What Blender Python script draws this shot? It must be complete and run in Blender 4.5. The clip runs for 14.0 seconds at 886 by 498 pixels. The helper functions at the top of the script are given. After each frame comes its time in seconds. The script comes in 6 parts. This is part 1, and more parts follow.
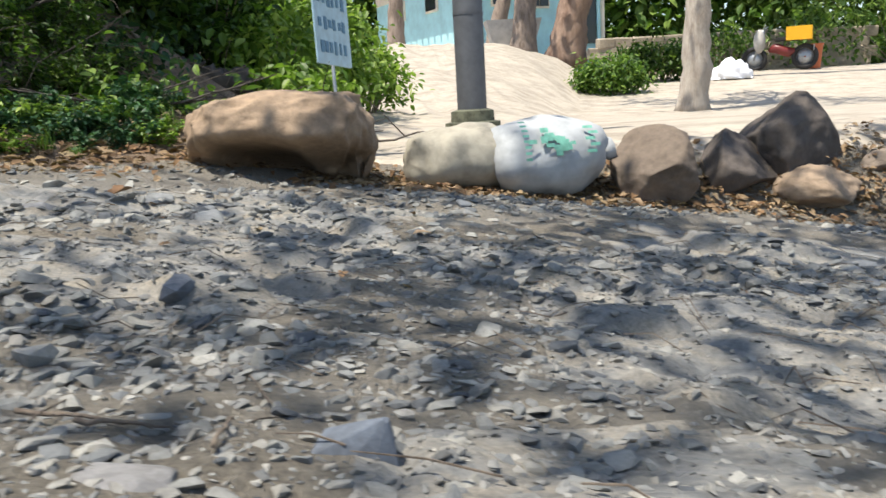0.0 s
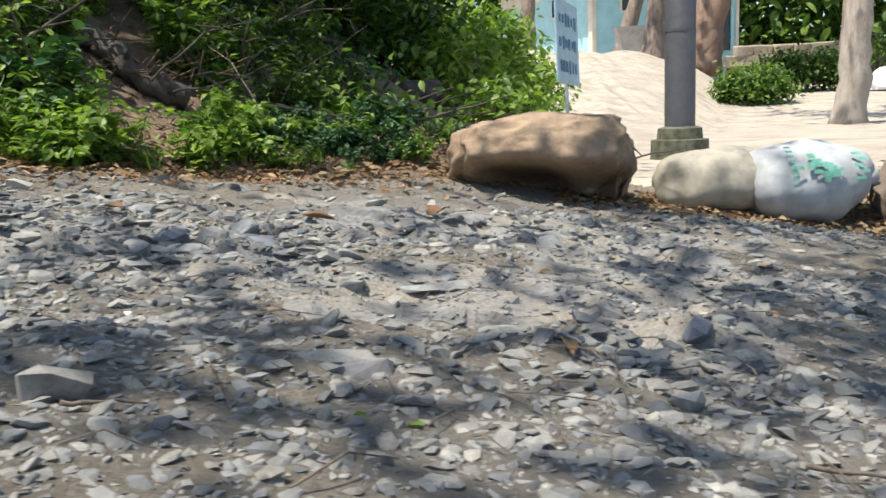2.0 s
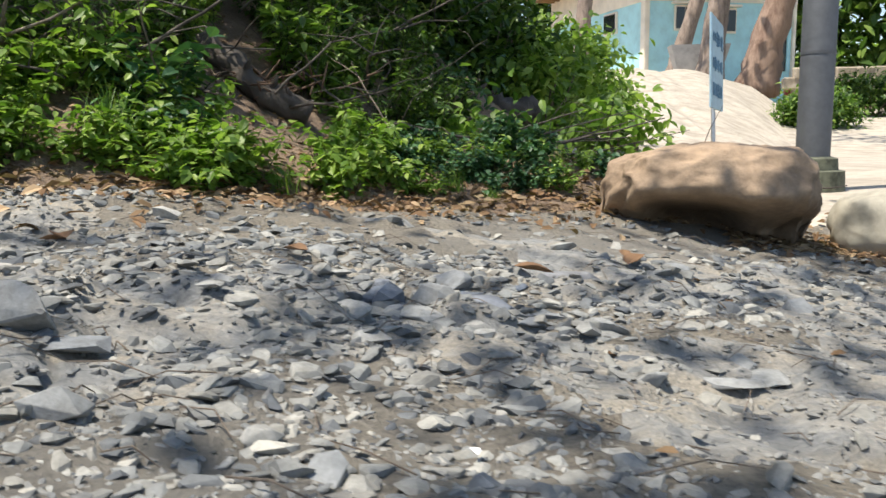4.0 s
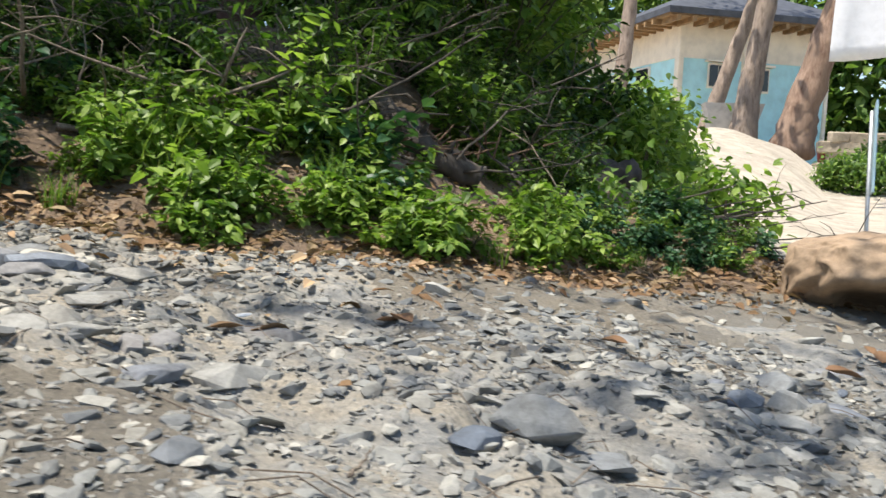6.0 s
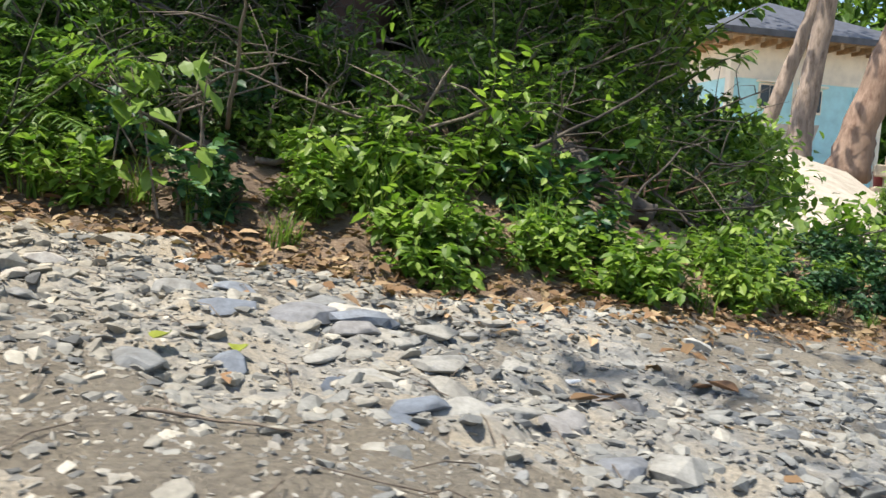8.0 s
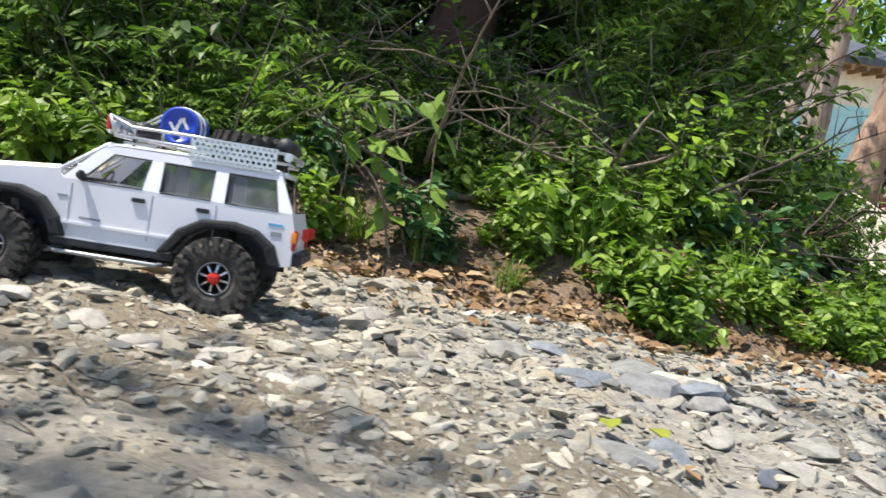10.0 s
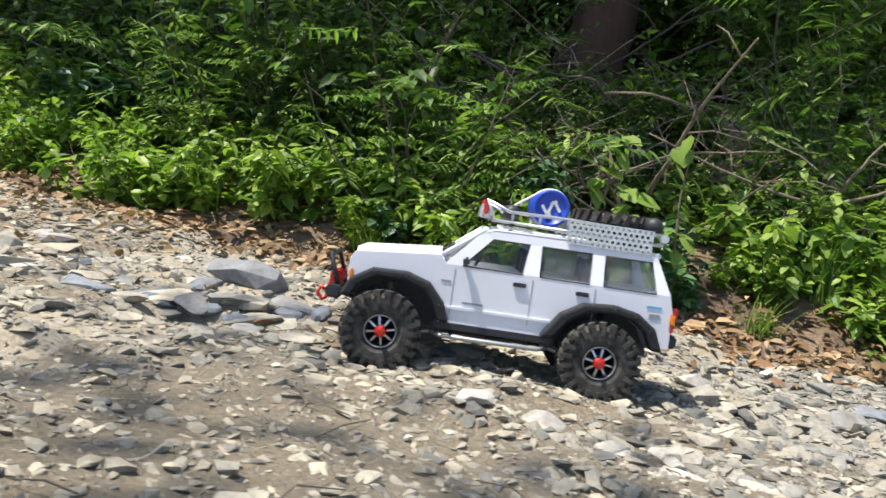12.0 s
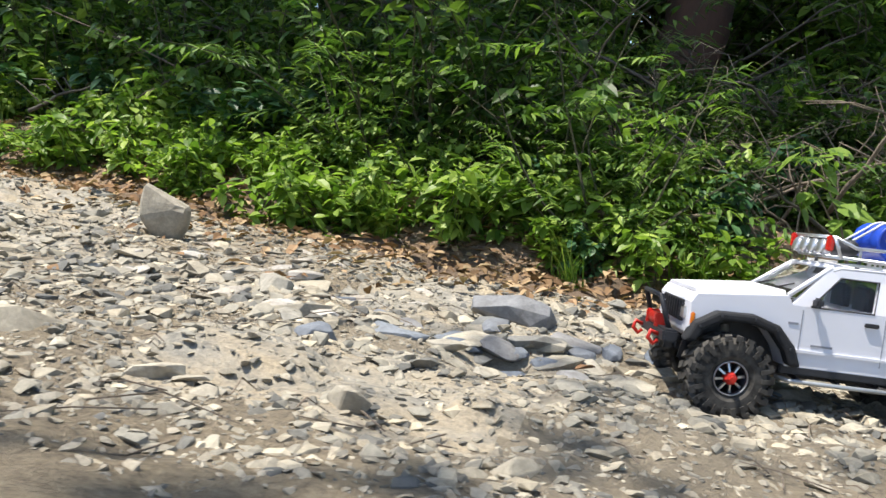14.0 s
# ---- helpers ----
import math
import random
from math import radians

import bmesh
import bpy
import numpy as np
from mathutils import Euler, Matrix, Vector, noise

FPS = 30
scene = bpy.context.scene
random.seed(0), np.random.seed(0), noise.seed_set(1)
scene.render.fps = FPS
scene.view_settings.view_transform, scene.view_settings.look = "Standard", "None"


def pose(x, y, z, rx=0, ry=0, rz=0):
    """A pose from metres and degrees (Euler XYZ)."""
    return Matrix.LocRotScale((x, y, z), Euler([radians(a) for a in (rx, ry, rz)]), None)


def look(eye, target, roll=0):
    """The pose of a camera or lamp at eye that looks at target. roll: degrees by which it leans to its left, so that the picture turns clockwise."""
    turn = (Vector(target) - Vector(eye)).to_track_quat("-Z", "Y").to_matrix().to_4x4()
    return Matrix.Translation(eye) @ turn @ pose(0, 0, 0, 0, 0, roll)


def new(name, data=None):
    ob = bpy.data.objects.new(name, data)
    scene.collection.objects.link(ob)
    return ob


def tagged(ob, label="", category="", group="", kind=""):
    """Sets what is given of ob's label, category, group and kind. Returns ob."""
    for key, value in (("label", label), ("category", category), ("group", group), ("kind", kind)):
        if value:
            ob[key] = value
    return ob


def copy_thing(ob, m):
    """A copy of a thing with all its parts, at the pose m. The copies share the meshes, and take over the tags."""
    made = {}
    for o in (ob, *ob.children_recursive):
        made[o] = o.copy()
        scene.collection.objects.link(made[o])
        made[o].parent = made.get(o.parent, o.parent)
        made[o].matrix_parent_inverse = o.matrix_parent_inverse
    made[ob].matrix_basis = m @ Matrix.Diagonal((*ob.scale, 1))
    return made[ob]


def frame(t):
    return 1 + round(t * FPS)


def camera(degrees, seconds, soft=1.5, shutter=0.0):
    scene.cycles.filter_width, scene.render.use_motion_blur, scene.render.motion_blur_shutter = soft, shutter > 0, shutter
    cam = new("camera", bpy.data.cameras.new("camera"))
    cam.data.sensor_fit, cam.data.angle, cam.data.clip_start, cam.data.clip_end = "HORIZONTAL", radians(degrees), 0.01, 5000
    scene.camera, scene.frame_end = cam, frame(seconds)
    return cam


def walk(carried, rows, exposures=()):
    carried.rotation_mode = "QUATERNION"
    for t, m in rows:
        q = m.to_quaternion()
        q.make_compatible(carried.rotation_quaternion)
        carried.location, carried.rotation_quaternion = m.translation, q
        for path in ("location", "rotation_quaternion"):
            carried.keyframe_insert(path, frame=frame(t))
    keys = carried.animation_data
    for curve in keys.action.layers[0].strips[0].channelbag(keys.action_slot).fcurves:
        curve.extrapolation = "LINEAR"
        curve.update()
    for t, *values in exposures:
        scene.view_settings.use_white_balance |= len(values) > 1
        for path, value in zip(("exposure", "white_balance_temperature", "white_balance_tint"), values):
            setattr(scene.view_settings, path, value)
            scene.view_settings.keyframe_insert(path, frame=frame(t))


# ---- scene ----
cam = camera(56.6, 14.0, shutter=0.3)
PATH = [
    (0, (-0.101, -0.122, 0.384), (0.015, 1.843, 0.029), -3.2),
    (0.5, (-0.221, -0.125, 0.409), (-0.161, 1.846, 0.077), -2.7),
    (1, (-0.363, -0.135, 0.436), (-0.351, 1.837, 0.105), -2.0),
    (1.5, (-0.494, -0.147, 0.455), (-0.556, 1.825, 0.128), -2.2),
    (2, (-0.592, -0.159, 0.463), (-0.740, 1.808, 0.132), -2.4),
    (2.2, (-0.628, -0.156, 0.466), (-0.793, 1.811, 0.140), -2.4),
    (4.3, (-1.033, 0.115, 0.518), (-1.282, 2.078, 0.226), -0.4),
    (4.5, (-1.077, 0.112, 0.524), (-1.338, 2.074, 0.240), -0.2),
    (5, (-1.206, 0.090, 0.528), (-1.464, 2.056, 0.273), 1.4),
    (5.5, (-1.363, 0.054, 0.561), (-1.614, 2.026, 0.338), 2.3),
    (6, (-1.502, 0.014, 0.594), (-1.771, 1.985, 0.392), 2.3),
    (6.5, (-1.617, -0.005, 0.612), (-1.971, 1.954, 0.423), 1.8),
    (7, (-1.725, -0.006, 0.626), (-2.121, 1.947, 0.452), 2.3),
    (7.2, (-1.771, -0.007, 0.630), (-2.156, 1.948, 0.457), 2.4),
    (9.3, (-2.343, -0.068, 0.681), (-2.676, 1.896, 0.505), 5.2),
    (9.5, (-2.398, -0.083, 0.688), (-2.731, 1.882, 0.513), 5.5),
    (10, (-2.548, -0.119, 0.715), (-2.883, 1.845, 0.538), 6.1),
    (10.5, (-2.684, -0.155, 0.739), (-3.051, 1.803, 0.562), 5.3),
    (11, (-2.795, -0.187, 0.761), (-3.243, 1.753, 0.575), 4.1),
    (11.5, (-2.899, -0.202, 0.778), (-3.380, 1.731, 0.600), 4.1),
    (12, (-3.010, -0.207, 0.791), (-3.479, 1.728, 0.596), 5.0),
    (12.5, (-3.142, -0.217, 0.800), (-3.613, 1.714, 0.577), 5.3),
    (13, (-3.260, -0.209, 0.806), (-3.809, 1.702, 0.588), 3.9),
    (13.5, (-3.361, -0.228, 0.819), (-3.917, 1.682, 0.611), 3.2),
    (14, (-3.465, -0.260, 0.821), (-3.967, 1.664, 0.608), 3.6),
]
walk(cam, [(t, look(eye, target, roll)) for t, eye, target, roll in PATH], exposures=[(0.0, 0.70), (2.2, 0.70), (5.0, 0.78), (7.2, 0.84), (9.5, 0.99), (14.0, 0.97)])

# ---- light ----
SUN_EL, SUN_AZ = radians(71), radians(-118)      # azimuth from +y towards +x
world = bpy.data.worlds.new("sky")
scene.world = world
world.use_nodes = True
wn = world.node_tree
sky = wn.nodes.new("ShaderNodeTexSky")
sky.sky_type, sky.sun_disc = "NISHITA", False
sky.sun_elevation, sky.sun_rotation = SUN_EL, SUN_AZ
wn.links.new(sky.outputs[0], wn.nodes["Background"].inputs[0])
wn.nodes["Background"].inputs[1].default_value = 0.125
sun = new("sun", bpy.data.lights.new("sun", "SUN"))
sun.data.energy, sun.data.angle, sun.data.color = 4.6, radians(0.53), (1.0, 0.935, 0.835)
sun.matrix_world = look((math.sin(SUN_AZ) * math.cos(SUN_EL) * 30, math.cos(SUN_AZ) * math.cos(SUN_EL) * 30, math.sin(SUN_EL) * 30), (0, 0, 0))


# ---- materials ----
def nodes_of(name):
    m = bpy.data.materials.new(name)
    m.use_nodes = True
    nt = m.node_tree
    return m, nt, nt.nodes["Principled BSDF"]


def ramp(nt, source, stops):
    r = nt.nodes.new("ShaderNodeValToRGB")
    el = r.color_ramp.elements
    while len(el) < len(stops):
        el.new(0.5)
    for e, (p, c) in zip(el, stops):
        e.position, e.color = p, (*c, 1)
    nt.links.new(source, r.inputs[0])
    return r.outputs[0]


def noise_of(nt, scale, detail=6, rough=0.6, coords=None):
    n = nt.nodes.new("ShaderNodeTexNoise")
    n.inputs["Scale"].default_value, n.inputs["Detail"].default_value, n.inputs["Roughness"].default_value = scale, detail, rough
    if coords is None:
        g = nt.nodes.new("ShaderNodeNewGeometry")
        coords = g.outputs["Position"]
    nt.links.new(coords, n.inputs["Vector"])
    return n.outputs[0]


def mixed(nt, a, b, fac, mode="MIX"):
    m = nt.nodes.new("ShaderNodeMix")
    m.data_type, m.blend_type = "RGBA", mode
    for sock, v in ((m.inputs[6], a), (m.inputs[7], b), (m.inputs[0], fac)):
        if hasattr(v, "links"):
            nt.links.new(v, sock)
        else:
            sock.default_value = v if sock == m.inputs[0] else (*v, 1)
    return m.outputs[2]


def bump_of(nt, bs, source, strength, dist):
    b = nt.nodes.new("ShaderNodeBump")
    b.inputs["Strength"].default_value, b.inputs["Distance"].default_value = strength, dist
    nt.links.new(source, b.inputs["Height"])
    nt.links.new(b.outputs[0], bs.inputs["Normal"])


def plain(name, color, rough=0.5, metal=0.0, wear=0.12, scale=60, bump=0.0, coat=0.0):
    """A painted, plastic or metal surface with fine uneven dirt."""
    m, nt, bs = nodes_of(name)
    n = noise_of(nt, scale, coords=nt.nodes.new("ShaderNodeTexCoord").outputs["Object"])
    dark = tuple(c * (1 - 2.2 * wear) for c in color)
    light = tuple(min(1, c * (1 + wear)) for c in color)
    nt.links.new(ramp(nt, n, [(0.3, dark), (0.55, color), (0.75, light)]), bs.inputs["Base Color"])
    bs.inputs["Roughness"].default_value, bs.inputs["Metallic"].default_value = rough, metal
    bs.inputs["Coat Weight"].default_value = coat
    if bump:
        bump_of(nt, bs, n, 0.5, bump)
    return m


def along_track(nt):
    """Tint by place: bluish slate and shade low on the track, tan dust and sunlight painted in further up."""
    g = nt.nodes.new("ShaderNodeNewGeometry")
    sp = nt.nodes.new("ShaderNodeSeparateXYZ")
    nt.links.new(g.outputs["Position"], sp.inputs[0])
    mr = nt.nodes.new("ShaderNodeMapRange")
    mr.inputs["From Min"].default_value, mr.inputs["From Max"].default_value = -3.3, -1.7
    nt.links.new(sp.outputs["X"], mr.inputs["Value"])
    return ramp(nt, mr.outputs[0], [(0.0, (1.10, 1.075, 0.955)), (1.0, (0.885, 0.945, 0.98))])


def earth_material():
    m, nt, bs = nodes_of("track_earth")
    big, mid, fine = noise_of(nt, 1.3, 4), noise_of(nt, 9, 6), noise_of(nt, 120, 8, 0.7)
    c1 = ramp(nt, mid, [(0.3, (0.17, 0.135, 0.10)), (0.5, (0.30, 0.245, 0.185)), (0.7, (0.42, 0.345, 0.26))])
    c2 = ramp(nt, fine, [(0.34, (0.10, 0.09, 0.08)), (0.5, (0.30, 0.26, 0.21)), (0.68, (0.47, 0.42, 0.35))])
    base = mixed(nt, c1, c2, 0.62)
    both = mixed(nt, base, (0.30, 0.28, 0.26), ramp(nt, big, [(0.42, (0, 0, 0)), (0.62, (0.55, 0.55, 0.55))]))
    nt.links.new(mixed(nt, mixed(nt, both, (0.96, 0.93, 0.87), 1.0, "MULTIPLY"), along_track(nt), 0.85, "MULTIPLY"), bs.inputs["Base Color"])
    bs.inputs["Roughness"].default_value = 0.95
    bump_of(nt, bs, fine, 1.0, 0.018)
    return m


def rock_material(name, dark, mid, light, scale=30, island=True, bump=0.004, track=False):
    m, nt, bs = nodes_of(name)
    tc = nt.nodes.new("ShaderNodeTexCoord")
    pos = nt.nodes.new("ShaderNodeNewGeometry")
    n1, n2 = noise_of(nt, scale, 8, 0.65), noise_of(nt, scale * 6, 6, 0.7)
    if island:
        rnd = pos.outputs["Random Per Island"]
    else:
        rnd = nt.nodes.new("ShaderNodeObjectInfo").outputs["Random"]
    tone = ramp(nt, rnd, [(0.0, dark), (0.3, mid), (0.55, tuple(0.6 * a + 0.4 * b for a, b in zip(mid, (0.34, 0.29, 0.22)))), (0.8, mid), (1.0, light)])
    grain = ramp(nt, n1, [(0.3, (0.62, 0.6, 0.58)), (0.55, (1, 1, 1)), (0.75, (1.25, 1.22, 1.18))])
    speck = ramp(nt, n2, [(0.35, (0.8, 0.8, 0.8)), (0.6, (1.1, 1.1, 1.1))])
    if track:
        tone = mixed(nt, tone, along_track(nt), 1.0, "MULTIPLY")
    nt.links.new(mixed(nt, mixed(nt, tone, grain, 1.0, "MULTIPLY"), speck, 0.8, "MULTIPLY"), bs.inputs["Base Color"])
    bs.inputs["Roughness"].default_value = 0.85
    bump_of(nt, bs, n1, 0.7, bump)
    return m


def bedrock_material():
    """Worn slate that crops out of the track, with tan dust in its hollows."""
    m, nt, bs = nodes_of("bedrock")
    mp = nt.nodes.new("ShaderNodeMapping")
    mp.inputs["Scale"].default_value = (1.0, 2.2, 1.0)
    mp.inputs["Rotation"].default_value = (0.0, 0.0, 0.35)
    nt.links.new(nt.nodes.new("ShaderNodeNewGeometry").outputs["Position"], mp.inputs[0])
    big, mid, fine = noise_of(nt, 6.0, 5, 0.6, mp.outputs[0]), noise_of(nt, 32, 8, 0.7, mp.outputs[0]), noise_of(nt, 180, 6, 0.7)
    rock = ramp(nt, mid, [(0.30, (0.10, 0.105, 0.11)), (0.5, (0.24, 0.235, 0.225)), (0.7, (0.40, 0.37, 0.33))])
    dust = ramp(nt, fine, [(0.35, (0.22, 0.185, 0.14)), (0.65, (0.46, 0.385, 0.29))])
    base = mixed(nt, rock, dust, ramp(nt, big, [(0.40, (0.12, 0.12, 0.12)), (0.62, (0.85, 0.85, 0.85))]))
    nt.links.new(mixed(nt, base, along_track(nt), 0.8, "MULTIPLY"), bs.inputs["Base Color"])
    bs.inputs["Roughness"].default_value = 0.9
    bump_of(nt, bs, mid, 0.9, 0.012)
    return m


def soil_material():
    """Brown humus and needle litter, streaked and uneven."""
    m, nt, bs = nodes_of("bank_soil")
    mp = nt.nodes.new("ShaderNodeMapping")
    mp.inputs["Scale"].default_value = (1.0, 3.0, 3.0)
    mp.inputs["Rotation"].default_value = (0.2, 0.1, 0.6)
    nt.links.new(nt.nodes.new("ShaderNodeNewGeometry").outputs["Position"], mp.inputs[0])
    big, mid, fine = noise_of(nt, 2.2, 4), noise_of(nt, 14, 7, 0.7), noise_of(nt, 70, 6, 0.7, mp.outputs[0])
    c1 = ramp(nt, mid, [(0.3, (0.09, 0.056, 0.036)), (0.5, (0.26, 0.18, 0.118)), (0.72, (0.45, 0.335, 0.23))])
    c2 = ramp(nt, fine, [(0.36, (0.085, 0.055, 0.038)), (0.52, (0.28, 0.195, 0.125)), (0.68, (0.50, 0.385, 0.27))])
    nt.links.new(mixed(nt, mixed(nt, c1, c2, 0.55), (0.075, 0.052, 0.036), ramp(nt, big, [(0.42, (0, 0, 0)), (0.62, (0.6, 0.6, 0.6))])), bs.inputs["Base Color"])
    bs.inputs["Roughness"].default_value = 0.95
    bump_of(nt, bs, fine, 1.0, 0.012)
    return m


def leaf_material(name, dark, mid, light, rough=0.45, trans=0.35, by_object=False):
    m, nt, bs = nodes_of(name)
    pos = nt.nodes.new("ShaderNodeNewGeometry")
    n = noise_of(nt, 3.0, 3)
    isl = ramp(nt, pos.outputs["Random Per Island"], [(0.0, dark), (0.5, mid), (0.9, light), (1.0, tuple(c * 1.15 for c in light))])
    patch = ramp(nt, n, [(0.35, (0.75, 0.8, 0.7)), (0.65, (1.15, 1.1, 1.0))])
    col = mixed(nt, isl, patch, 1.0, "MULTIPLY")
    nt.links.new(col, bs.inputs["Base Color"])
    bs.inputs["Roughness"].default_value = rough
    bs.inputs["Specular IOR Level"].default_value = 0.32
    tr = nt.nodes.new("ShaderNodeBsdfTranslucent")
    nt.links.new(mixed(nt, col, (0.95, 1.12, 0.55), 1.0, "MULTIPLY"), tr.inputs[0])
    mx = nt.nodes.new("ShaderNodeMixShader")
    mx.inputs[0].default_value = trans
    nt.links.new(bs.outputs[0], mx.inputs[1])
    nt.links.new(tr.outputs[0], mx.inputs[2])
    nt.links.new(mx.outputs[0], nt.nodes["Material Output"].inputs[0])
    return m


def bark_material(name, dark, light, scale=14):
    m, nt, bs = nodes_of(name)
    tc = nt.nodes.new("ShaderNodeTexCoord")
    mp = nt.nodes.new("ShaderNodeMapping")
    mp.inputs["Scale"].default_value = (1, 1, 0.3)
    nt.links.new(tc.outputs["Object"], mp.inputs[0])
    n, n2 = noise_of(nt, scale, 8, 0.7, mp.outputs[0]), noise_of(nt, scale * 0.25, 3, 0.5, mp.outputs[0])
    c = ramp(nt, n, [(0.35, dark), (0.65, light)])
    nt.links.new(mixed(nt, c, tuple(0.6 * a for a in light), ramp(nt, n2, [(0.45, (0, 0, 0)), (0.6, (0.6, 0.6, 0.6))])), bs.inputs["Base Color"])
    bs.inputs["Roughness"].default_value = 0.9
    bump_of(nt, bs, n, 0.8, 0.02)
    return m


EARTH = earth_material()
SOIL = soil_material()
SAND = rock_material("yard_sand", (0.42, 0.365, 0.29), (0.47, 0.415, 0.335), (0.50, 0.445, 0.37), 2.0)
BEDROCK = bedrock_material()
SLATE = rock_material("slate_stone", (0.085, 0.088, 0.094), (0.225, 0.217, 0.20), (0.44, 0.395, 0.33), track=True)
SLATE_ONE = rock_material("slate_single", (0.15, 0.155, 0.165), (0.27, 0.26, 0.245), (0.43, 0.395, 0.345), island=False, track=True)
BLUE_SLATE = rock_material("blue_slate", (0.10, 0.12, 0.15), (0.14, 0.16, 0.19), (0.19, 0.21, 0.235), island=False)
WHITE_STONE = rock_material("pale_stone_single", (0.32, 0.30, 0.27), (0.39, 0.365, 0.325), (0.46, 0.435, 0.39), island=False)
GRAVEL = rock_material("gravel_bits", (0.11, 0.108, 0.105), (0.24, 0.225, 0.205), (0.43, 0.39, 0.335), 60, track=True)
TAN_ROCK = rock_material("tan_boulder", (0.17, 0.105, 0.06), (0.30, 0.195, 0.115), (0.37, 0.265, 0.175), 7, False, 0.02)
GREY_ROCK = rock_material("grey_boulder", (0.15, 0.115, 0.085), (0.23, 0.18, 0.135), (0.31, 0.25, 0.19), 7, False, 0.02)
DARK_ROCK = rock_material("dark_boulder", (0.055, 0.046, 0.04), (0.085, 0.07, 0.058), (0.12, 0.10, 0.085), 7, False, 0.02)
LEAF = leaf_material("bank_leaf", (0.04, 0.085, 0.018), (0.105, 0.195, 0.042), (0.23, 0.33, 0.085), trans=0.42)
# lighter, yellower copy of the leaf colours: sunlight put into the tone
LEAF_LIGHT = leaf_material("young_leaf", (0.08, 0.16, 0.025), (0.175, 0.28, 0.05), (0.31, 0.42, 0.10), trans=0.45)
# darker copy of the leaf colours: the upper bank's shade put into the tone
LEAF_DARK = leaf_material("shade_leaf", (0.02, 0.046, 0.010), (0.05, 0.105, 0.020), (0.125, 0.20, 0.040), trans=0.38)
LEAF_BLUE = leaf_material("ivy_leaf", (0.02, 0.06, 0.028), (0.045, 0.115, 0.05), (0.10, 0.2, 0.085), trans=0.25)
GRASS = leaf_material("grass_blade", (0.05, 0.12, 0.015), (0.11, 0.23, 0.03), (0.26, 0.34, 0.08))
LITTER = leaf_material("dry_leaf", (0.13, 0.07, 0.035), (0.22, 0.135, 0.078), (0.38, 0.27, 0.175), 0.8, 0.1)
STEM = bark_material("live_stem", (0.035, 0.04, 0.018), (0.10, 0.095, 0.05), 40)
MOSSY = plain("mossy_concrete", (0.12, 0.125, 0.085), 0.95, 0, 0.3, 22, 0.006)
TWIG = bark_material("dry_twig", (0.10, 0.075, 0.055), (0.30, 0.24, 0.18), 40)
BARK = bark_material("pine_bark", (0.13, 0.095, 0.07), (0.38, 0.30, 0.24), 6)
BARK_RUST = bark_material("rusty_bark", (0.13, 0.075, 0.05), (0.36, 0.25, 0.18), 4)
BARK_PALE = bark_material("pale_bark", (0.24, 0.20, 0.16), (0.46, 0.41, 0.34), 9)
BARK_RED = bark_material("dark_red_bark", (0.045, 0.025, 0.018), (0.13, 0.068, 0.048), 9)
LOGWOOD = bark_material("grey_dead_wood", (0.04, 0.033, 0.027), (0.135, 0.112, 0.09), 16)
STEEL = plain("grey_pole_paint", (0.085, 0.09, 0.10), 0.55, 0.0, 0.1, 20)


# ---- mesh helpers ----
def mesh_object(name, verts, faces, mat, smooth=False):
    me = bpy.data.meshes.new(name)
    me.from_pydata([tuple(v) for v in verts], [], [tuple(f) for f in faces])
    me.materials.append(mat)
    if smooth:
        me.shade_smooth()
    return new(name, me)


def part(name, bm, mat, parent=None, label="", smooth=False):
    me = bpy.data.meshes.new(name)
    bm.to_mesh(me)
    bm.free()
    me.materials.append(mat)
    if smooth:
        me.shade_smooth()
    ob = new(name, me)
    if parent is not None:
        ob.parent = parent
    if label:
        ob["label"] = label
    return ob


def smooth(a, b, v):
    t = min(1.0, max(0.0, (v - a) / (b - a)))
    return t * t * (3 - 2 * t)


def tube(points, radii, sides=8, cap=True):
    """Verts and faces of a tube along points."""
    verts, faces = [], []
    n = len(points)
    pts = [Vector(p) for p in points]
    side = None
    for i, p in enumerate(pts):
        d = (pts[min(i + 1, n - 1)] - pts[max(i - 1, 0)]).normalized()
        if side is None:
            side = d.orthogonal().normalized()
        side = (side - d * side.dot(d)).normalized()
        up = d.cross(side)
        for k in range(sides):
            a = 2 * math.pi * k / sides
            verts.append(p + (side * math.cos(a) + up * math.sin(a)) * radii[i])
    for i in range(n - 1):
        for k in range(sides):
            k2 = (k + 1) % sides
            faces.append((i * sides + k, i * sides + k2, (i + 1) * sides + k2, (i + 1) * sides + k))
    if cap:
        faces.append(tuple(reversed(range(sides))))
        faces.append(tuple(range((n - 1) * sides, n * sides)))
    return verts, faces


class Heap:
    """Collects verts and faces of many small pieces."""

    def __init__(self):
        self.v, self.f = [], []

    def add(self, verts, faces):
        o = len(self.v)
        self.v.extend(tuple(p) for p in verts)
        self.f.extend(tuple(i + o for i in f) for f in faces)

    def object(self, name, mat, parent=None, smooth=False):
        ob = mesh_object(name, self.v, self.f, mat, smooth)
        if parent is not None:
            ob.parent = parent
        return ob


# ---- the lie of the land ----
FOOT_X = (-9.0, -6.0, -4.6, -3.9, -3.4, -2.9, -2.3, -1.7, -1.0, -0.5, 0.5)
FOOT_Y = (2.4, 2.0, 1.66, 1.58, 1.62, 1.68, 1.78, 2.10, 2.65, 2.95, 3.2)


def foot(x):
    return float(np.interp(x, FOOT_X, FOOT_Y))


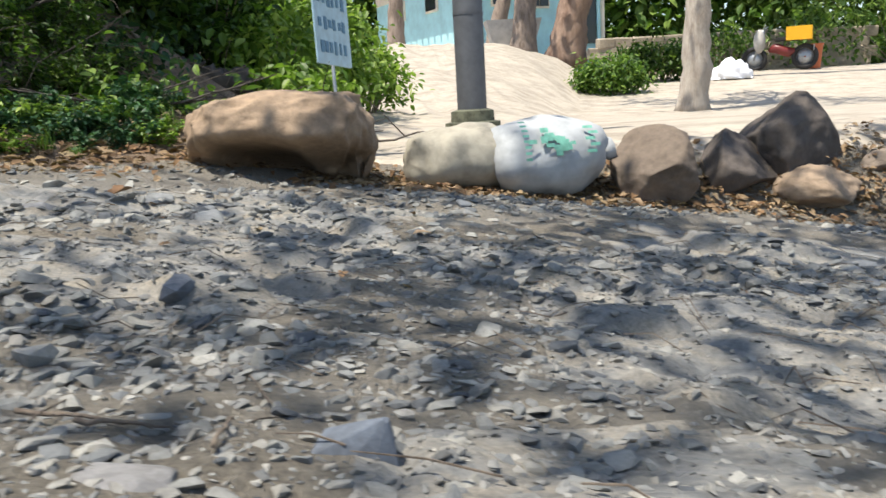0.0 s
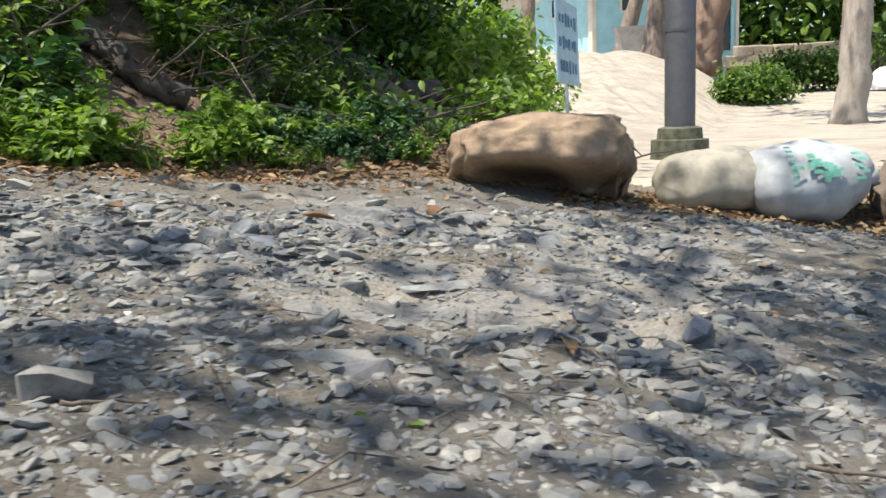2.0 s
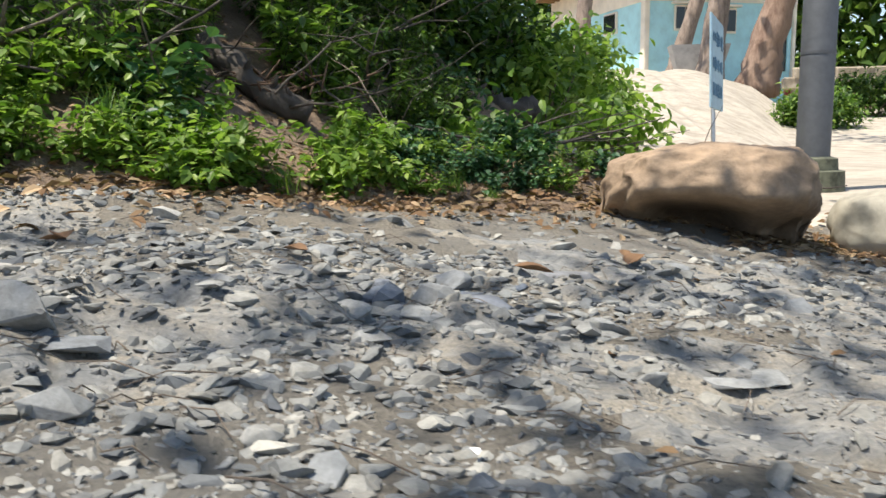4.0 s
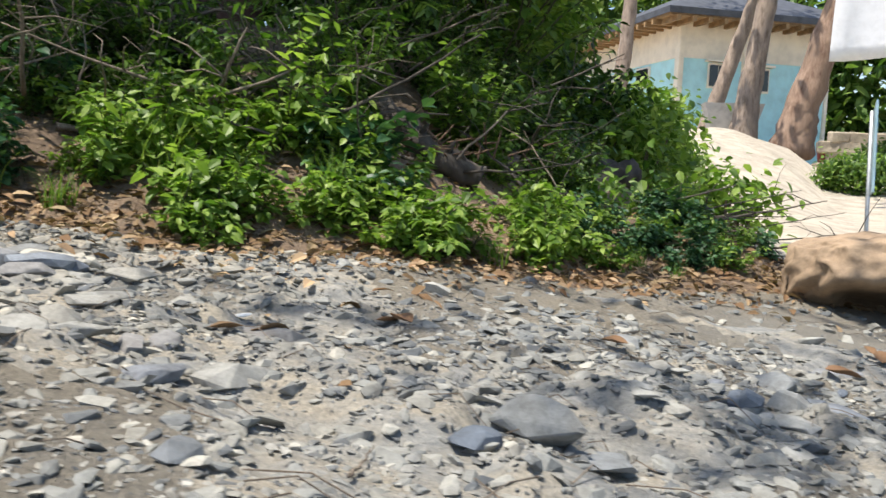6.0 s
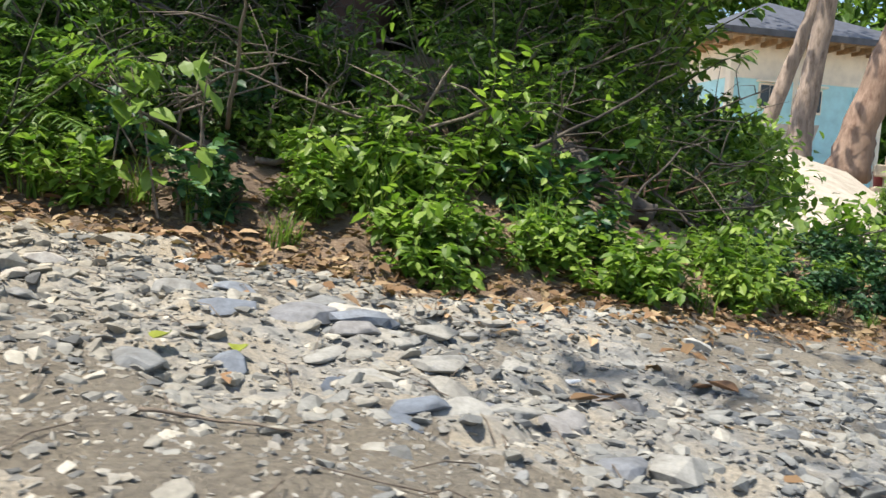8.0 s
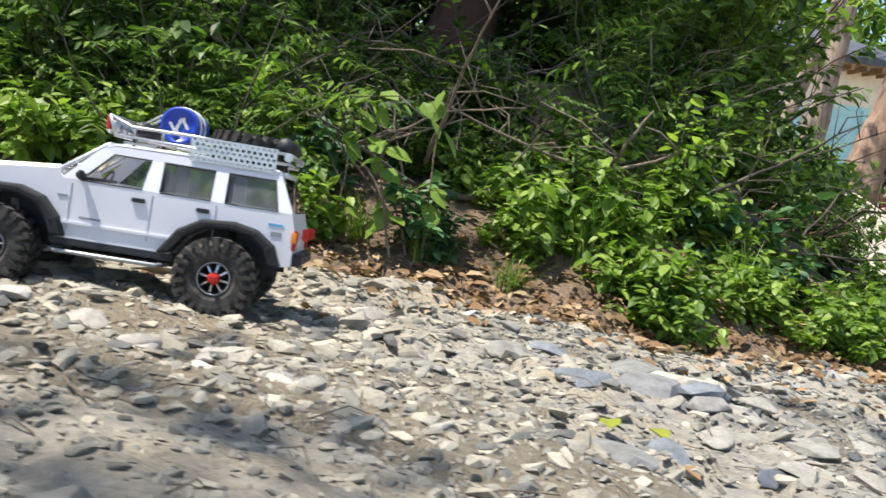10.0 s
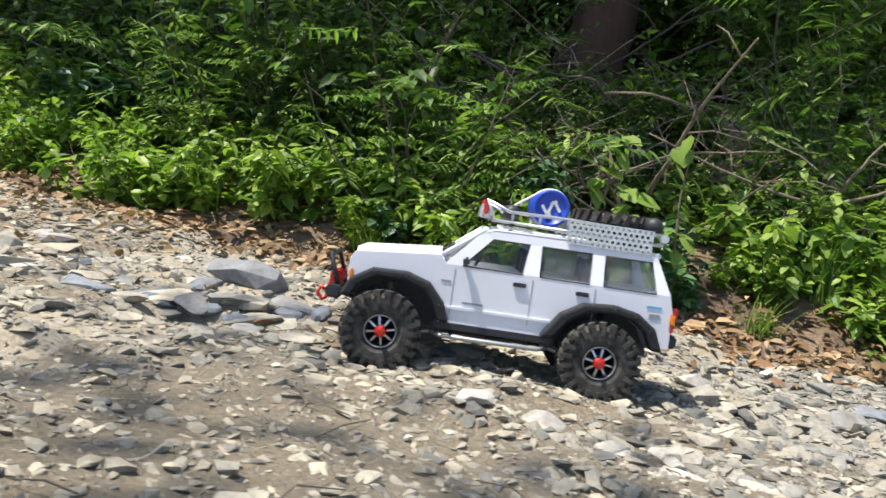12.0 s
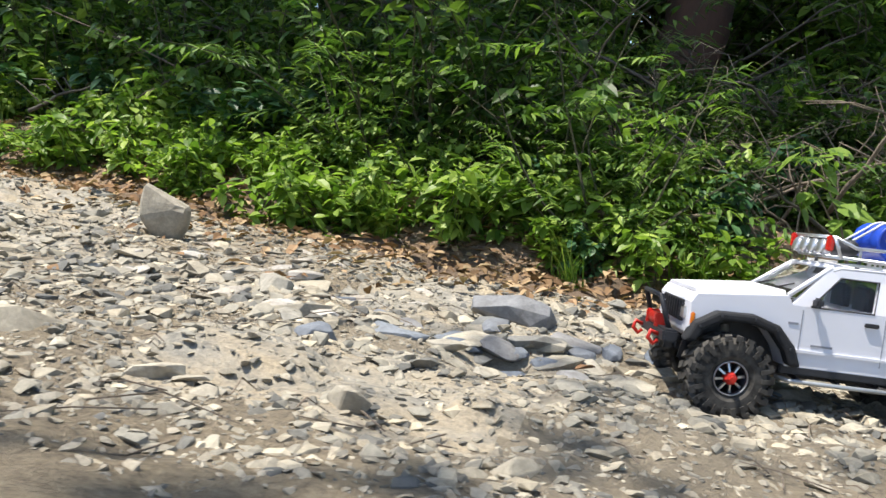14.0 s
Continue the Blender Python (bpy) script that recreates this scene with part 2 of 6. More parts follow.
def lot(x, y):
    """The sandy yard: a shallow dip, then a rise, with the mound under the big trees on its left."""
    z = 0.16 + 0.02 * math.sin(x * 0.7) - 0.25 * smooth(3.2, 16.0, y) + 0.95 * smooth(15.0, 30.0, y)
    s = -1.0 + 0.28 * y - x
    if s > 0:
        z += 1.4 * smooth(3.5, 24.0, y) * (1 - math.exp(-s / 1.5))
        z += smooth(5, 14, y) * min(1.0, s) * (0.16 * noise.noise(Vector((x * 0.9, y * 0.3, 3.0))) + 0.07 * (1 - 2 * abs(noise.noise(Vector((x * 2.2, y * 0.5, 8.0))))))
    return z


def crag_share(x, y):
    """How far the bedrock crops out here: 0 packed earth, 1 bare rock."""
    p = Vector((x, y, 0.0))
    w = smooth(0.0, 0.30, noise.noise(p * 1.5 + Vector((4.0, 1.0, 0.0))) + 0.5 * noise.noise(p * 4.0) + 0.22 * smooth(0.75, 1.2, y))
    w *= smooth(0.15, 0.45, y) * smooth(2.3, 1.9, y) * smooth(-6.0, -5.2, x) * smooth(1.7, 1.2, x)
    return w * (1 - math.exp(-((x + 3.2) / 0.40) ** 4 - ((y - 0.92) / 0.20) ** 4))


def crag(x, y):
    """Plates of broken bedrock that stand out of the packed earth in patches."""
    w = crag_share(x, y)
    if w < 0.01:
        return 0.0
    p = Vector((x, y, 0.0))
    q = p + 0.05 * Vector((noise.noise(p * 5.0), noise.noise(p * 5.0 + Vector((9.0, 0, 0))), 0))
    dist, pts = noise.voronoi(Vector((q.x * 6.5, q.y * 9.0, 0.0)))
    step = noise.cell(pts[0] * 7.3)
    lean = (q.x * 6.5 - pts[0].x) * (noise.cell(pts[0] * 3.1 + Vector((5, 0, 0))) - 0.5)
    crack = smooth(0.0, 0.26, dist[1] - dist[0])
    return w * (0.024 * (step - 0.25) * crack + 0.011 * lean - 0.009 * (1 - crack))


def ground(x, y, fine=True):
    xc, yc = min(max(x, -7.0), 1.6), min(max(y, -0.5), 1.3)
    z = 0.183 - 0.141 * xc - 0.135 * yc - 0.005 * xc * xc + 0.001 * xc * yc + 0.052 * yc * yc
    z -= 0.03 * max(0.0, x - 1.6)
    left = smooth(-0.9, -2.3, x)
    d = y - foot(x)
    if d > 0:
        bank = 0.30 * min(d, 0.8) + 0.42 * max(0.0, min(d, 2.0) - 0.8) + 0.06 * max(0.0, min(d, 9.0) - 2.0)
        z_left = z + bank * smooth(0, 0.35, d)
    else:
        z_left = z
    edge = smooth(2.62, 3.15, y)
    z_right = z * (1 - edge) + lot(x, y) * edge
    z = z_left * left + z_right * (1 - left)
    # the mound of brushwood and soil behind the large boulder
    z += 0.27 * math.exp(-(((x + 1.05) / 0.45) ** 2 + ((y - 3.25) / 0.38) ** 2))
    # the rise with the fallen log
    z += 0.34 * math.exp(-(((x + 1.25) / 0.70) ** 2 + ((y - 5.4) / 0.95) ** 2))
    if y > 45 or x > 30 or x < -12:
        k = max(smooth(45, 80, y), smooth(30, 60, x), smooth(-12, -25, x))
        z = z * (1 - k) + 2.0 * k
    if fine and y < 4.0:
        p = Vector((x, y, 0.0))
        z += 0.018 * noise.noise(p * 2.3) + 0.012 * noise.noise(p * 6.1) + 0.008 * noise.noise(p * 17.0)
        z += crag(x, y)
        # a low hump of packed sand beside the wheel track
        z += 0.045 * math.exp(-(((x + 0.40) / 0.13) ** 2 + ((y - 0.95) / 0.10) ** 2))
        z += 0.03 * math.exp(-(((x + 0.52) / 0.10) ** 2 + ((y - 0.72) / 0.12) ** 2))
        z += 0.022 * math.exp(-(((x + 3.15) / 0.16) ** 2 + ((y - 0.70) / 0.07) ** 2))
        z -= 0.016 * math.exp(-(((x + 3.37) / 0.10) ** 2 + ((y - 0.88) / 0.09) ** 2))
    return z


def build_ground():
    near_x = np.arange(-6.2, 1.9, 0.016)
    far_l = -6.2 - np.cumsum(np.geomspace(0.02, 60, 42))
    far_r = 1.9 + np.cumsum(np.geomspace(0.02, 60, 42))
    xs = np.concatenate([far_l[::-1], near_x, far_r])
    near_y = np.arange(0.15, 3.4, 0.016)
    ys = np.concatenate([(0.15 - np.cumsum(np.geomspace(0.02, 60, 30)))[::-1], near_y, 3.4 + np.cumsum(np.geomspace(0.02, 60, 56))])
    verts = [(x, y, ground(x, y)) for y in ys for x in xs]
    w = len(xs)
    faces = [(j * w + i, j * w + i + 1, (j + 1) * w + i + 1, (j + 1) * w + i) for j in range(len(ys) - 1) for i in range(w - 1)]
    ob = mesh_object("ground", verts, faces, EARTH, True)
    ob.data.materials.append(SOIL)
    ob.data.materials.append(SAND)
    ob.data.materials.append(BEDROCK)
    kind = []
    for j in range(len(ys) - 1):
        y = ys[j]
        for i in range(w - 1):
            x = xs[i]
            wob = 0.10 * noise.noise(Vector((x * 3, y * 3, 2))) + 0.04 * noise.noise(Vector((x * 11, y * 11, 5)))
            if y > foot(x) - 0.02 + 1.3 * wob and x < -0.50 + 2 * wob - 0.15 * max(0, y - 3.2):
                kind.append(1)
            else:
                kind.append(2 if y > 3.0 + wob else 3 if 0.1 < y < 2.4 and -6 < x < 1.8 and crag_share(x, y) > 0.45 + 2 * wob else 0)
    ob.data.polygons.foreach_set("material_index", kind)
    return tagged(ob, "dusty tan earth track with worn gravel and packed sand", "ground", kind="structure")


build_ground()


# ---- rocks ----
def stone_mesh(name, mat, seed, dims, points=16, chip=0.06):
    """A broken stone: the hull of scattered points, with its edges knocked off."""
    rnd = random.Random(seed)
    bm = bmesh.new()
    for _ in range(points):
        p = Vector((rnd.gauss(0, 1), rnd.gauss(0, 1), rnd.gauss(0, 1))).normalized()
        k = 1 / max(abs(p.x), abs(p.y), abs(p.z))
        p = p.lerp(p * k, rnd.uniform(0.0, 0.45))
        bm.verts.new((p.x * 0.5, p.y * 0.5, p.z * 0.5))
    res = bmesh.ops.convex_hull(bm, input=bm.verts[:])
    loose = [v for v in bm.verts if not v.link_faces]
    bmesh.ops.delete(bm, geom=loose, context="VERTS")
    bmesh.ops.bevel(bm, geom=bm.edges[:], offset=chip, segments=1, affect="EDGES", clamp_overlap=True)
    for v in bm.verts:
        v.co = Vector((v.co.x * dims[0], v.co.y * dims[1], v.co.z * dims[2]))
    me = bpy.data.meshes.new(name)
    bm.to_mesh(me)
    bm.free()
    me.materials.append(mat)
    return me


def boulder_mesh(name, mat, seed, dims, cuts=9, sub=5, rough=0.05):
    """A large weathered rock: a ball cut by planes, then roughened."""
    rnd = random.Random(seed)
    bm = bmesh.new()
    bmesh.ops.create_icosphere(bm, subdivisions=sub, radius=1.0)
    for _ in range(cuts):
        n = Vector((rnd.uniform(-1, 1), rnd.uniform(-1, 1), rnd.uniform(-0.8, 1))).normalized()
        h = rnd.uniform(0.50, 0.82)
        for v in bm.verts:
            over = v.co.dot(n) - h
            if over > 0:
                v.co -= n * over * 0.97
    off = Vector((rnd.uniform(0, 50), rnd.uniform(0, 50), 0))
    for v in bm.verts:
        ridge = 1 - abs(noise.noise(v.co * 2.4 + off)) * 2
        v.co += v.co.normalized() * (rough * 1.5 * noise.noise(v.co * 1.3 + off) + rough * 0.9 * ridge + rough * 0.5 * noise.noise(v.co * 7 + off) + rough * 0.2 * noise.noise(v.co * 19 + off))
        v.co = Vector((v.co.x * dims[0] / 2, v.co.y * dims[1] / 2, v.co.z * dims[2] / 2))
    me = bpy.data.meshes.new(name)
    bm.to_mesh(me)
    bm.free()
    me.materials.append(mat)
    me.shade_smooth()
    return me


def boulder(name, mat, seed, x, y, dims, turn, lift, label, cuts=9, sub=5, rough=0.05):
    me = boulder_mesh(name, mat, seed, dims, cuts, sub, rough)
    ob = new(name, me)
    ob.matrix_world = pose(x, y, ground(x, y) + lift, 0, 0, turn)
    return tagged(ob, label, "boulder", "boulders along the edge of the track")


def long_boulder():
    """The long flat-topped boulder, undercut on the side towards the track."""
    bm = bmesh.new()
    bmesh.ops.create_icosphere(bm, subdivisions=6, radius=1.0)
    for v in bm.verts:
        c = v.co
        q = Vector([math.copysign(abs(a) ** 0.80, a) for a in c])
        top = 0.70 + 0.16 * q.x - 0.10 * q.x * q.x + 0.16 * noise.noise(c * 1.3)
        q.z = top + (q.z - top) * 0.25 if q.z > top else q.z
        q.x *= 1.0 - 0.22 * max(0.0, -q.z)
        n = 0.16 * noise.noise(c * 1.3 + Vector((3, 8, 1))) + 0.07 * (1 - abs(noise.noise(c * 2.6)) * 2) + 0.03 * noise.noise(c * 7) + 0.010 * noise.noise(c * 20)
        q += c * n
        x, y, z = q.x * 0.315, q.y * 0.23, q.z * 0.20
        if y < 0:
            y += 0.19 * smooth(0.05, -0.10, z) * smooth(0.36, 0.22, abs(x + 0.03))
            y += 0.20 * math.exp(-(((x + 0.07 + 0.5 * z) / 0.13) ** 4 + ((z + 0.085) / 0.085) ** 4))
        v.co = (x, y, z)
    ob = part("boulder", bm, TAN_ROCK, None, "", True)
    ob.matrix_world = pose(-0.455, 2.67, ground(-0.455, 2.67) + 0.105, 0, 1.5, -5)
    tagged(ob, "large tan-brown sandstone boulder with a hollowed side", "boulder", "boulders along the edge of the track")


long_boulder()
boulder("boulder", GREY_ROCK, 8, 0.845, 2.80, (0.38, 0.36, 0.31), 15, 0.07, "rounded grey-brown boulder among wet soil")
boulder("boulder", DARK_ROCK, 21, 1.19, 2.93, (0.36, 0.34, 0.30), 40, -0.01, "dark low boulder leaning on its neighbour")
peak = new("boulder", boulder_mesh("boulder", DARK_ROCK, 37, (0.54, 0.44, 0.40), 12, 5, 0.05))
for v in peak.data.vertices:
    k = min(1.0, max(0.0, v.co.z / 0.4 + 0.5))
    v.co.x, v.co.y = v.co.x * (1.1 - 0.6 * k) - 0.03 * k, v.co.y * (1.1 - 0.5 * k)
peak.matrix_world = pose(1.47, 3.0, ground(1.47, 3.0) + 0.055, 0, 8, 20)
tagged(peak, "dark angular pointed boulder raised on others", "boulder", "boulders along the edge of the track")
boulder("boulder", TAN_ROCK, 41, 1.49, 2.84, (0.36, 0.28, 0.19), 5, -0.005, "flat tan boulder at the foot of the row")
boulder("boulder", GREY_ROCK, 44, 1.80, 2.95, (0.26, 0.22, 0.20), 5, -0.03, "small grey boulder at the row's end")
boulder("boulder", SLATE_ONE, 45, 1.95, 2.85, (0.22, 0.2, 0.16), 25, -0.02, "bluish grey block of stone")
upright = new("upright_rock", stone_mesh("upright_rock", SLATE_ONE, 58, (0.12, 0.10, 0.15), 12, 0.04))
upright.matrix_world = pose(-4.49, 1.30, ground(-4.49, 1.30) + 0.066, 5, 6, 20)
tagged(upright, "pale grey upright rock at the edge of the leaves", "rock")


# ---- plants ----
def leaf_shape(length, width, fold=0.25, droop=0.2, lobes=0):
    """A leaf along +x with a folded midrib: verts and faces."""
    prof = [(0.0, 0.0), (0.30, 0.92), (0.66, 0.78), (1.0, 0.0)]
    verts = [(t * length, 0, -droop * length * t * t) for t, _ in prof]
    for s in (1, -1):
        for t, w in prof[1:3]:
            verts.append((t * length, s * w * width / 2, -droop * length * t * t + fold * w * width / 2))
    faces = [(0, 1, 4), (1, 2, 5, 4), (2, 3, 5), (1, 0, 6), (2, 1, 6, 7), (3, 2, 7)]
    return [Vector(v) for v in verts], faces


def leaf_at(heap, shape, place, yaw, pitch, roll, size):
    m = Matrix.Translation(place) @ Euler((roll, pitch, yaw)).to_matrix().to_4x4() @ Matrix.Scale(size, 4)
    heap.add([m @ v for v in shape[0]], shape[1])


def stem_points(rnd, base, yaw, lean, length, n=6, bend=0.25):
    pts, p, d = [Vector(base)], Vector(base), Vector((math.cos(yaw) * lean, math.sin(yaw) * lean, 1)).normalized()
    for _ in range(n - 1):
        d = (d + Vector((rnd.uniform(-bend, bend), rnd.uniform(-bend, bend), rnd.uniform(-bend, bend * 0.3)))).normalized()
        p = p + d * length / (n - 1)
        pts.append(p.copy())
    return pts


def shrub(name, seed, mat, height, spread, stems, leaves, leaf_len, leaf_wid, label, category="shrub", pinnate=False):
    """Leafy stems from one root; every stem carries leaves all along."""
    rnd = random.Random(seed)
    root = new(name)
    root.empty_display_size = 0.05
    wood, green = Heap(), Heap()
    shape = leaf_shape(1.0, leaf_wid / leaf_len)
    for _ in range(stems):
        yaw = rnd.uniform(0, 6.283)
        pts = stem_points(rnd, (rnd.gauss(0, 0.03), rnd.gauss(0, 0.03), -0.04), yaw, rnd.uniform(0.1, spread / height), height * rnd.uniform(0.6, 1.1))
        r = 0.0035 * height / 0.5
        wood.add(*tube(pts, [r * (1 - 0.7 * i / 5) for i in range(6)], 4, False))
        for _ in range(leaves):
            t = rnd.uniform(0.15, 1.0) * 5
            i = min(4, int(t))
            p = pts[i].lerp(pts[i + 1], t - i)
            yaw2, size = rnd.uniform(0, 6.283), leaf_len * rnd.uniform(0.55, 1.25)
            if pinnate:
                axis = Vector((math.cos(yaw2), math.sin(yaw2), rnd.uniform(-0.3, 0.4))).normalized()
                for k in range(7):
                    q = p + axis * size * (0.25 + 0.13 * k)
                    for s in (1, -1):
                        leaf_at(green, shape, q, yaw2 + s * 1.1, rnd.uniform(-0.1, 0.4), rnd.uniform(-0.3, 0.3), size * 0.32 * (1 - 0.06 * k))
            else:
                q = p + Vector((math.cos(yaw2), math.sin(yaw2), 0)) * size * 0.2
                leaf_at(green, shape, q, yaw2, rnd.uniform(-0.5, 0.7), rnd.uniform(-0.6, 0.6), size)
    wood.object("woody_growth", STEM, root)
    green.object("foliage", mat, root)
    return tagged(root, label, category, "plants on the bank")


def grass_tuft(name, seed, blades, height, label):
    rnd = random.Random(seed)
    heap = Heap()
    for _ in range(blades):
        yaw, h, w = rnd.uniform(0, 6.283), height * rnd.uniform(0.5, 1.1), rnd.uniform(0.002, 0.004)
        b = Vector((rnd.gauss(0, 0.025), rnd.gauss(0, 0.025), -0.01))
        out, side = Vector((math.cos(yaw), math.sin(yaw), 0)), Vector((-math.sin(yaw), math.cos(yaw), 0))
        bend = rnd.uniform(0.15, 0.7)
        verts = []
        for k in range(5):
            t = k / 4
            c = b + out * bend * h * t * t + Vector((0, 0, h * (t - 0.35 * bend * t * t)))
            verts += [c - side * w * (1 - t * 0.9), c + side * w * (1 - t * 0.9)]
        heap.add(verts, [(2 * k, 2 * k + 1, 2 * k + 3, 2 * k + 2) for k in range(4)])
    ob = heap.object(name, GRASS)
    return tagged(ob, label, "grass", "plants on the bank")


def on_bank(x, d):
    y = foot(x) + d
    return x, y, ground(x, y)


def plant_bank():
    rnd = random.Random(77)
    # foot plants mostly take the lighter copy, which paints the sunlit strip
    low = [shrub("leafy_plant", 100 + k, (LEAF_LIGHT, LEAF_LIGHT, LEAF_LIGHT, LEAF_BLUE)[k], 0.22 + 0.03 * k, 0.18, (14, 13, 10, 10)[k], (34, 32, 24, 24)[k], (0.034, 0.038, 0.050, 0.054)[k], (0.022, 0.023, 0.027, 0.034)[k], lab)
           for k, lab in enumerate(("low green leafy shrub at the foot of the bank", "yellow-green shrub with sunlight put into its leaf colour", "dense green shrub with pointed leaves", "blue-green creeping shrub with broad leaves"))]
    creeper = low[3:]
    low = low[:3] * 3 + creeper
    mid = [shrub("leafy_shrub", 200 + k, (LEAF, LEAF, LEAF_LIGHT, LEAF_DARK)[k], 0.50 + 0.06 * k, 0.36, 13, 36, (0.062, 0.052, 0.068, 0.058)[k], (0.028, 0.024, 0.034, 0.028)[k], lab)
           for k, lab in enumerate(("green shrub with drooping pointed leaves", "tangled green shrub on the slope", "light green tall shrub with thin stems", "green shrub with shade put into its dark leaf colour"))]
    # all in the dark copy, so the upper bank reads as shaded
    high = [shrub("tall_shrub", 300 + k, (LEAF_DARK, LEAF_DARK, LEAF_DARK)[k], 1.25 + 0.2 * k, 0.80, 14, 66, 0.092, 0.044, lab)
            for k, lab in enumerate(("tall shrub under the trees, leaves toned dark for shade", "tall green shrub on the upper bank", "dense thicket shrub, leaves toned dark for shade"))]
    bright = [shrub("tall_shrub", 351, LEAF, 1.3, 0.7, 13, 62, 0.088, 0.042, "tall green shrub at the end of the bank"),
              shrub("tall_shrub", 350, LEAF_LIGHT, 1.2, 0.6, 12, 60, 0.085, 0.040, "tall yellow-green shrub at the end of the bank, leaves toned as sunlit")]
    feather = [shrub("feather_shrub", 400 + k, (LEAF, LEAF_BLUE)[k], 0.85 + 0.2 * k, 0.5, 7, 11, 0.22, 0.045, "young tree with feathery pinnate leaves", "shrub", True) for k in range(2)]
    tufts = [grass_tuft("grass_tuft", 500 + k, 60, 0.16 + 0.05 * k, lab) for k, lab in enumerate(("bright green grass tuft at the track's edge", "taller arching grass tuft"))]
    spots = []
    for x in np.arange(-7.4, -0.75, 0.12):
        for _ in range(4):
            if -3.2 < x < -2.7 and rnd.random() < 0.45:
                continue
            d0 = 0.16 if x < -3.3 or x > -2.6 else 0.33
            spots.append((low, x + rnd.uniform(-0.1, 0.1), d0 + rnd.uniform(0.0, 0.75), rnd.uniform(0.6, 1.2)))
    for x in np.arange(-7.6, -0.6, 0.13):
        for _ in range(3):
            if x > -3.4 and rnd.random() < 0.42:
                continue
            spots.append((mid, x + rnd.uniform(-0.1, 0.1), rnd.uniform(0.55, 1.8), rnd.uniform(0.6, 1.15) * (0.8 if x > -3.4 else 1)))
    for x in np.arange(-9.5, -0.5, 0.34):
        for _ in range(3):
            spots.append((high, x + rnd.uniform(-0.2, 0.2), rnd.uniform(2.0, 4.6), rnd.uniform(0.8, 1.35)))
    for x in np.arange(-2.35, -1.35, 0.12):
        spots.append((low[:2], x + rnd.uniform(-0.1, 0.1), rnd.uniform(0.1, 0.4), rnd.uniform(0.7, 1.1)))
    for x in np.arange(-5.2, -3.3, 0.16):
        spots.append((low[:3], x + rnd.uniform(-0.1, 0.1), rnd.uniform(0.12, 0.45), rnd.uniform(0.7, 1.2)))
    for x in np.arange(-7.5, -1.2, 0.55):
        spots.append((feather, x + rnd.uniform(-0.2, 0.2), rnd.uniform(0.9, 1.9), rnd.uniform(0.8, 1.2)))
    for x in np.arange(-6.5, -0.8, 0.2):
        spots.append((tufts, x + rnd.uniform(-0.1, 0.1), rnd.uniform(0.1, 0.4), rnd.uniform(0.6, 1.2)))
    # the bank ends where the yard opens, and a gap shows the dark trunk and the brushwood
    kept = []
    for kinds, x, d, s in spots:
        y = foot(x) + d
        if kinds is high and x > -3.0:
            if rnd.random() < 0.45:
                continue
            kinds = bright
        if x > -1.8 and kinds is not low and kinds is not tufts:
            if kinds is bright and y > 3.3 and x < -2.05:
                s *= 0.7
            elif kinds is not mid or d > 0.9:
                continue
            else:
                s *= 0.45
        if x > -1.5:
            if kinds is mid:
                continue
            s *= 0.6
        if kinds is feather and x > -2.25:
            continue
        if kinds is high and abs(x + 5.15 + 0.62 * (y - 2.4)) < 0.3 and y < 3.7:
            continue
        if kinds is high and abs(x + 3.4 + 0.09 * (y - 4.5)) < 0.52 and y < 4.6:
            continue
        if kinds is not low and kinds is not tufts and abs(x + 3.15) < 0.28 and 2.1 < y < 2.75:
            continue
        if kinds in (mid, feather) and d > 0.3 and abs(x + 3.18 + 0.075 * (y - 1.2)) < 0.34:
            continue
        if kinds is not tufts and abs(x + 1.92 - 0.25 * (y - 2.5)) < 0.26 and 2.45 < y < 3.2:
            continue
        kept.append((kinds, x, d, s))
    for x, y, s in ((-2.35, 3.7, 0.8), (-2.15, 4.2, 0.9), (-2.15, 4.8, 1.0), (-2.45, 4.5, 1.2), (-2.6, 3.9, 0.8), (-2.3, 5.4, 1.4)):
        kept.append((bright, x, y - foot(x), s))
    spots = kept + [(creeper, -2.98, 0.30, 0.75), (creeper, -2.90, 0.24, 0.6), (feather[:1], -3.60, 0.30, 0.80), (feather[:1], -4.35, 0.55, 0.9), (feather[:1], -3.75, 0.5, 0.7)]
    for _ in range(46):
        x, y = rnd.uniform(-2.1, -1.2), rnd.uniform(3.2, 4.7)
        if x > -1.5 and y < 3.9:
            continue
        spots.append((rnd.choice((low, low, mid)), x, y - foot(x), rnd.uniform(0.6, 1.1) if x < -1.65 else rnd.uniform(0.3, 0.5)))
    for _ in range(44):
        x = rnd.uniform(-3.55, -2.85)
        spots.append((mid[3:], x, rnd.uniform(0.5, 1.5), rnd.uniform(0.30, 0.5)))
    # creeping broad-leaved plants beside the large boulder, and shade-toned ones up the slope behind
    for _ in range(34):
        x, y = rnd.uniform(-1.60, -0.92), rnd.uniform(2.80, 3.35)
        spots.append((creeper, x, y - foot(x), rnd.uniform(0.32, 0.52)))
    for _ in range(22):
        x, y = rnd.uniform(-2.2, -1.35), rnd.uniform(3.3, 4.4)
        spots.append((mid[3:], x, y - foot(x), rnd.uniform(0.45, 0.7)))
    used = set()
    for kinds, x, d, s in spots:
        src = kinds[rnd.randrange(len(kinds))]
        x, y, z = on_bank(x, d)
        m = pose(x, y, z - 0.01, rnd.uniform(-8, 8), rnd.uniform(-8, 8), rnd.uniform(0, 360)) @ Matrix.Scale(s, 4)
        if src.name in used:
            ob = copy_thing(src, m)
            ob.matrix_basis = m
        else:
            src.matrix_basis = m
            used.add(src.name)


plant_bank()


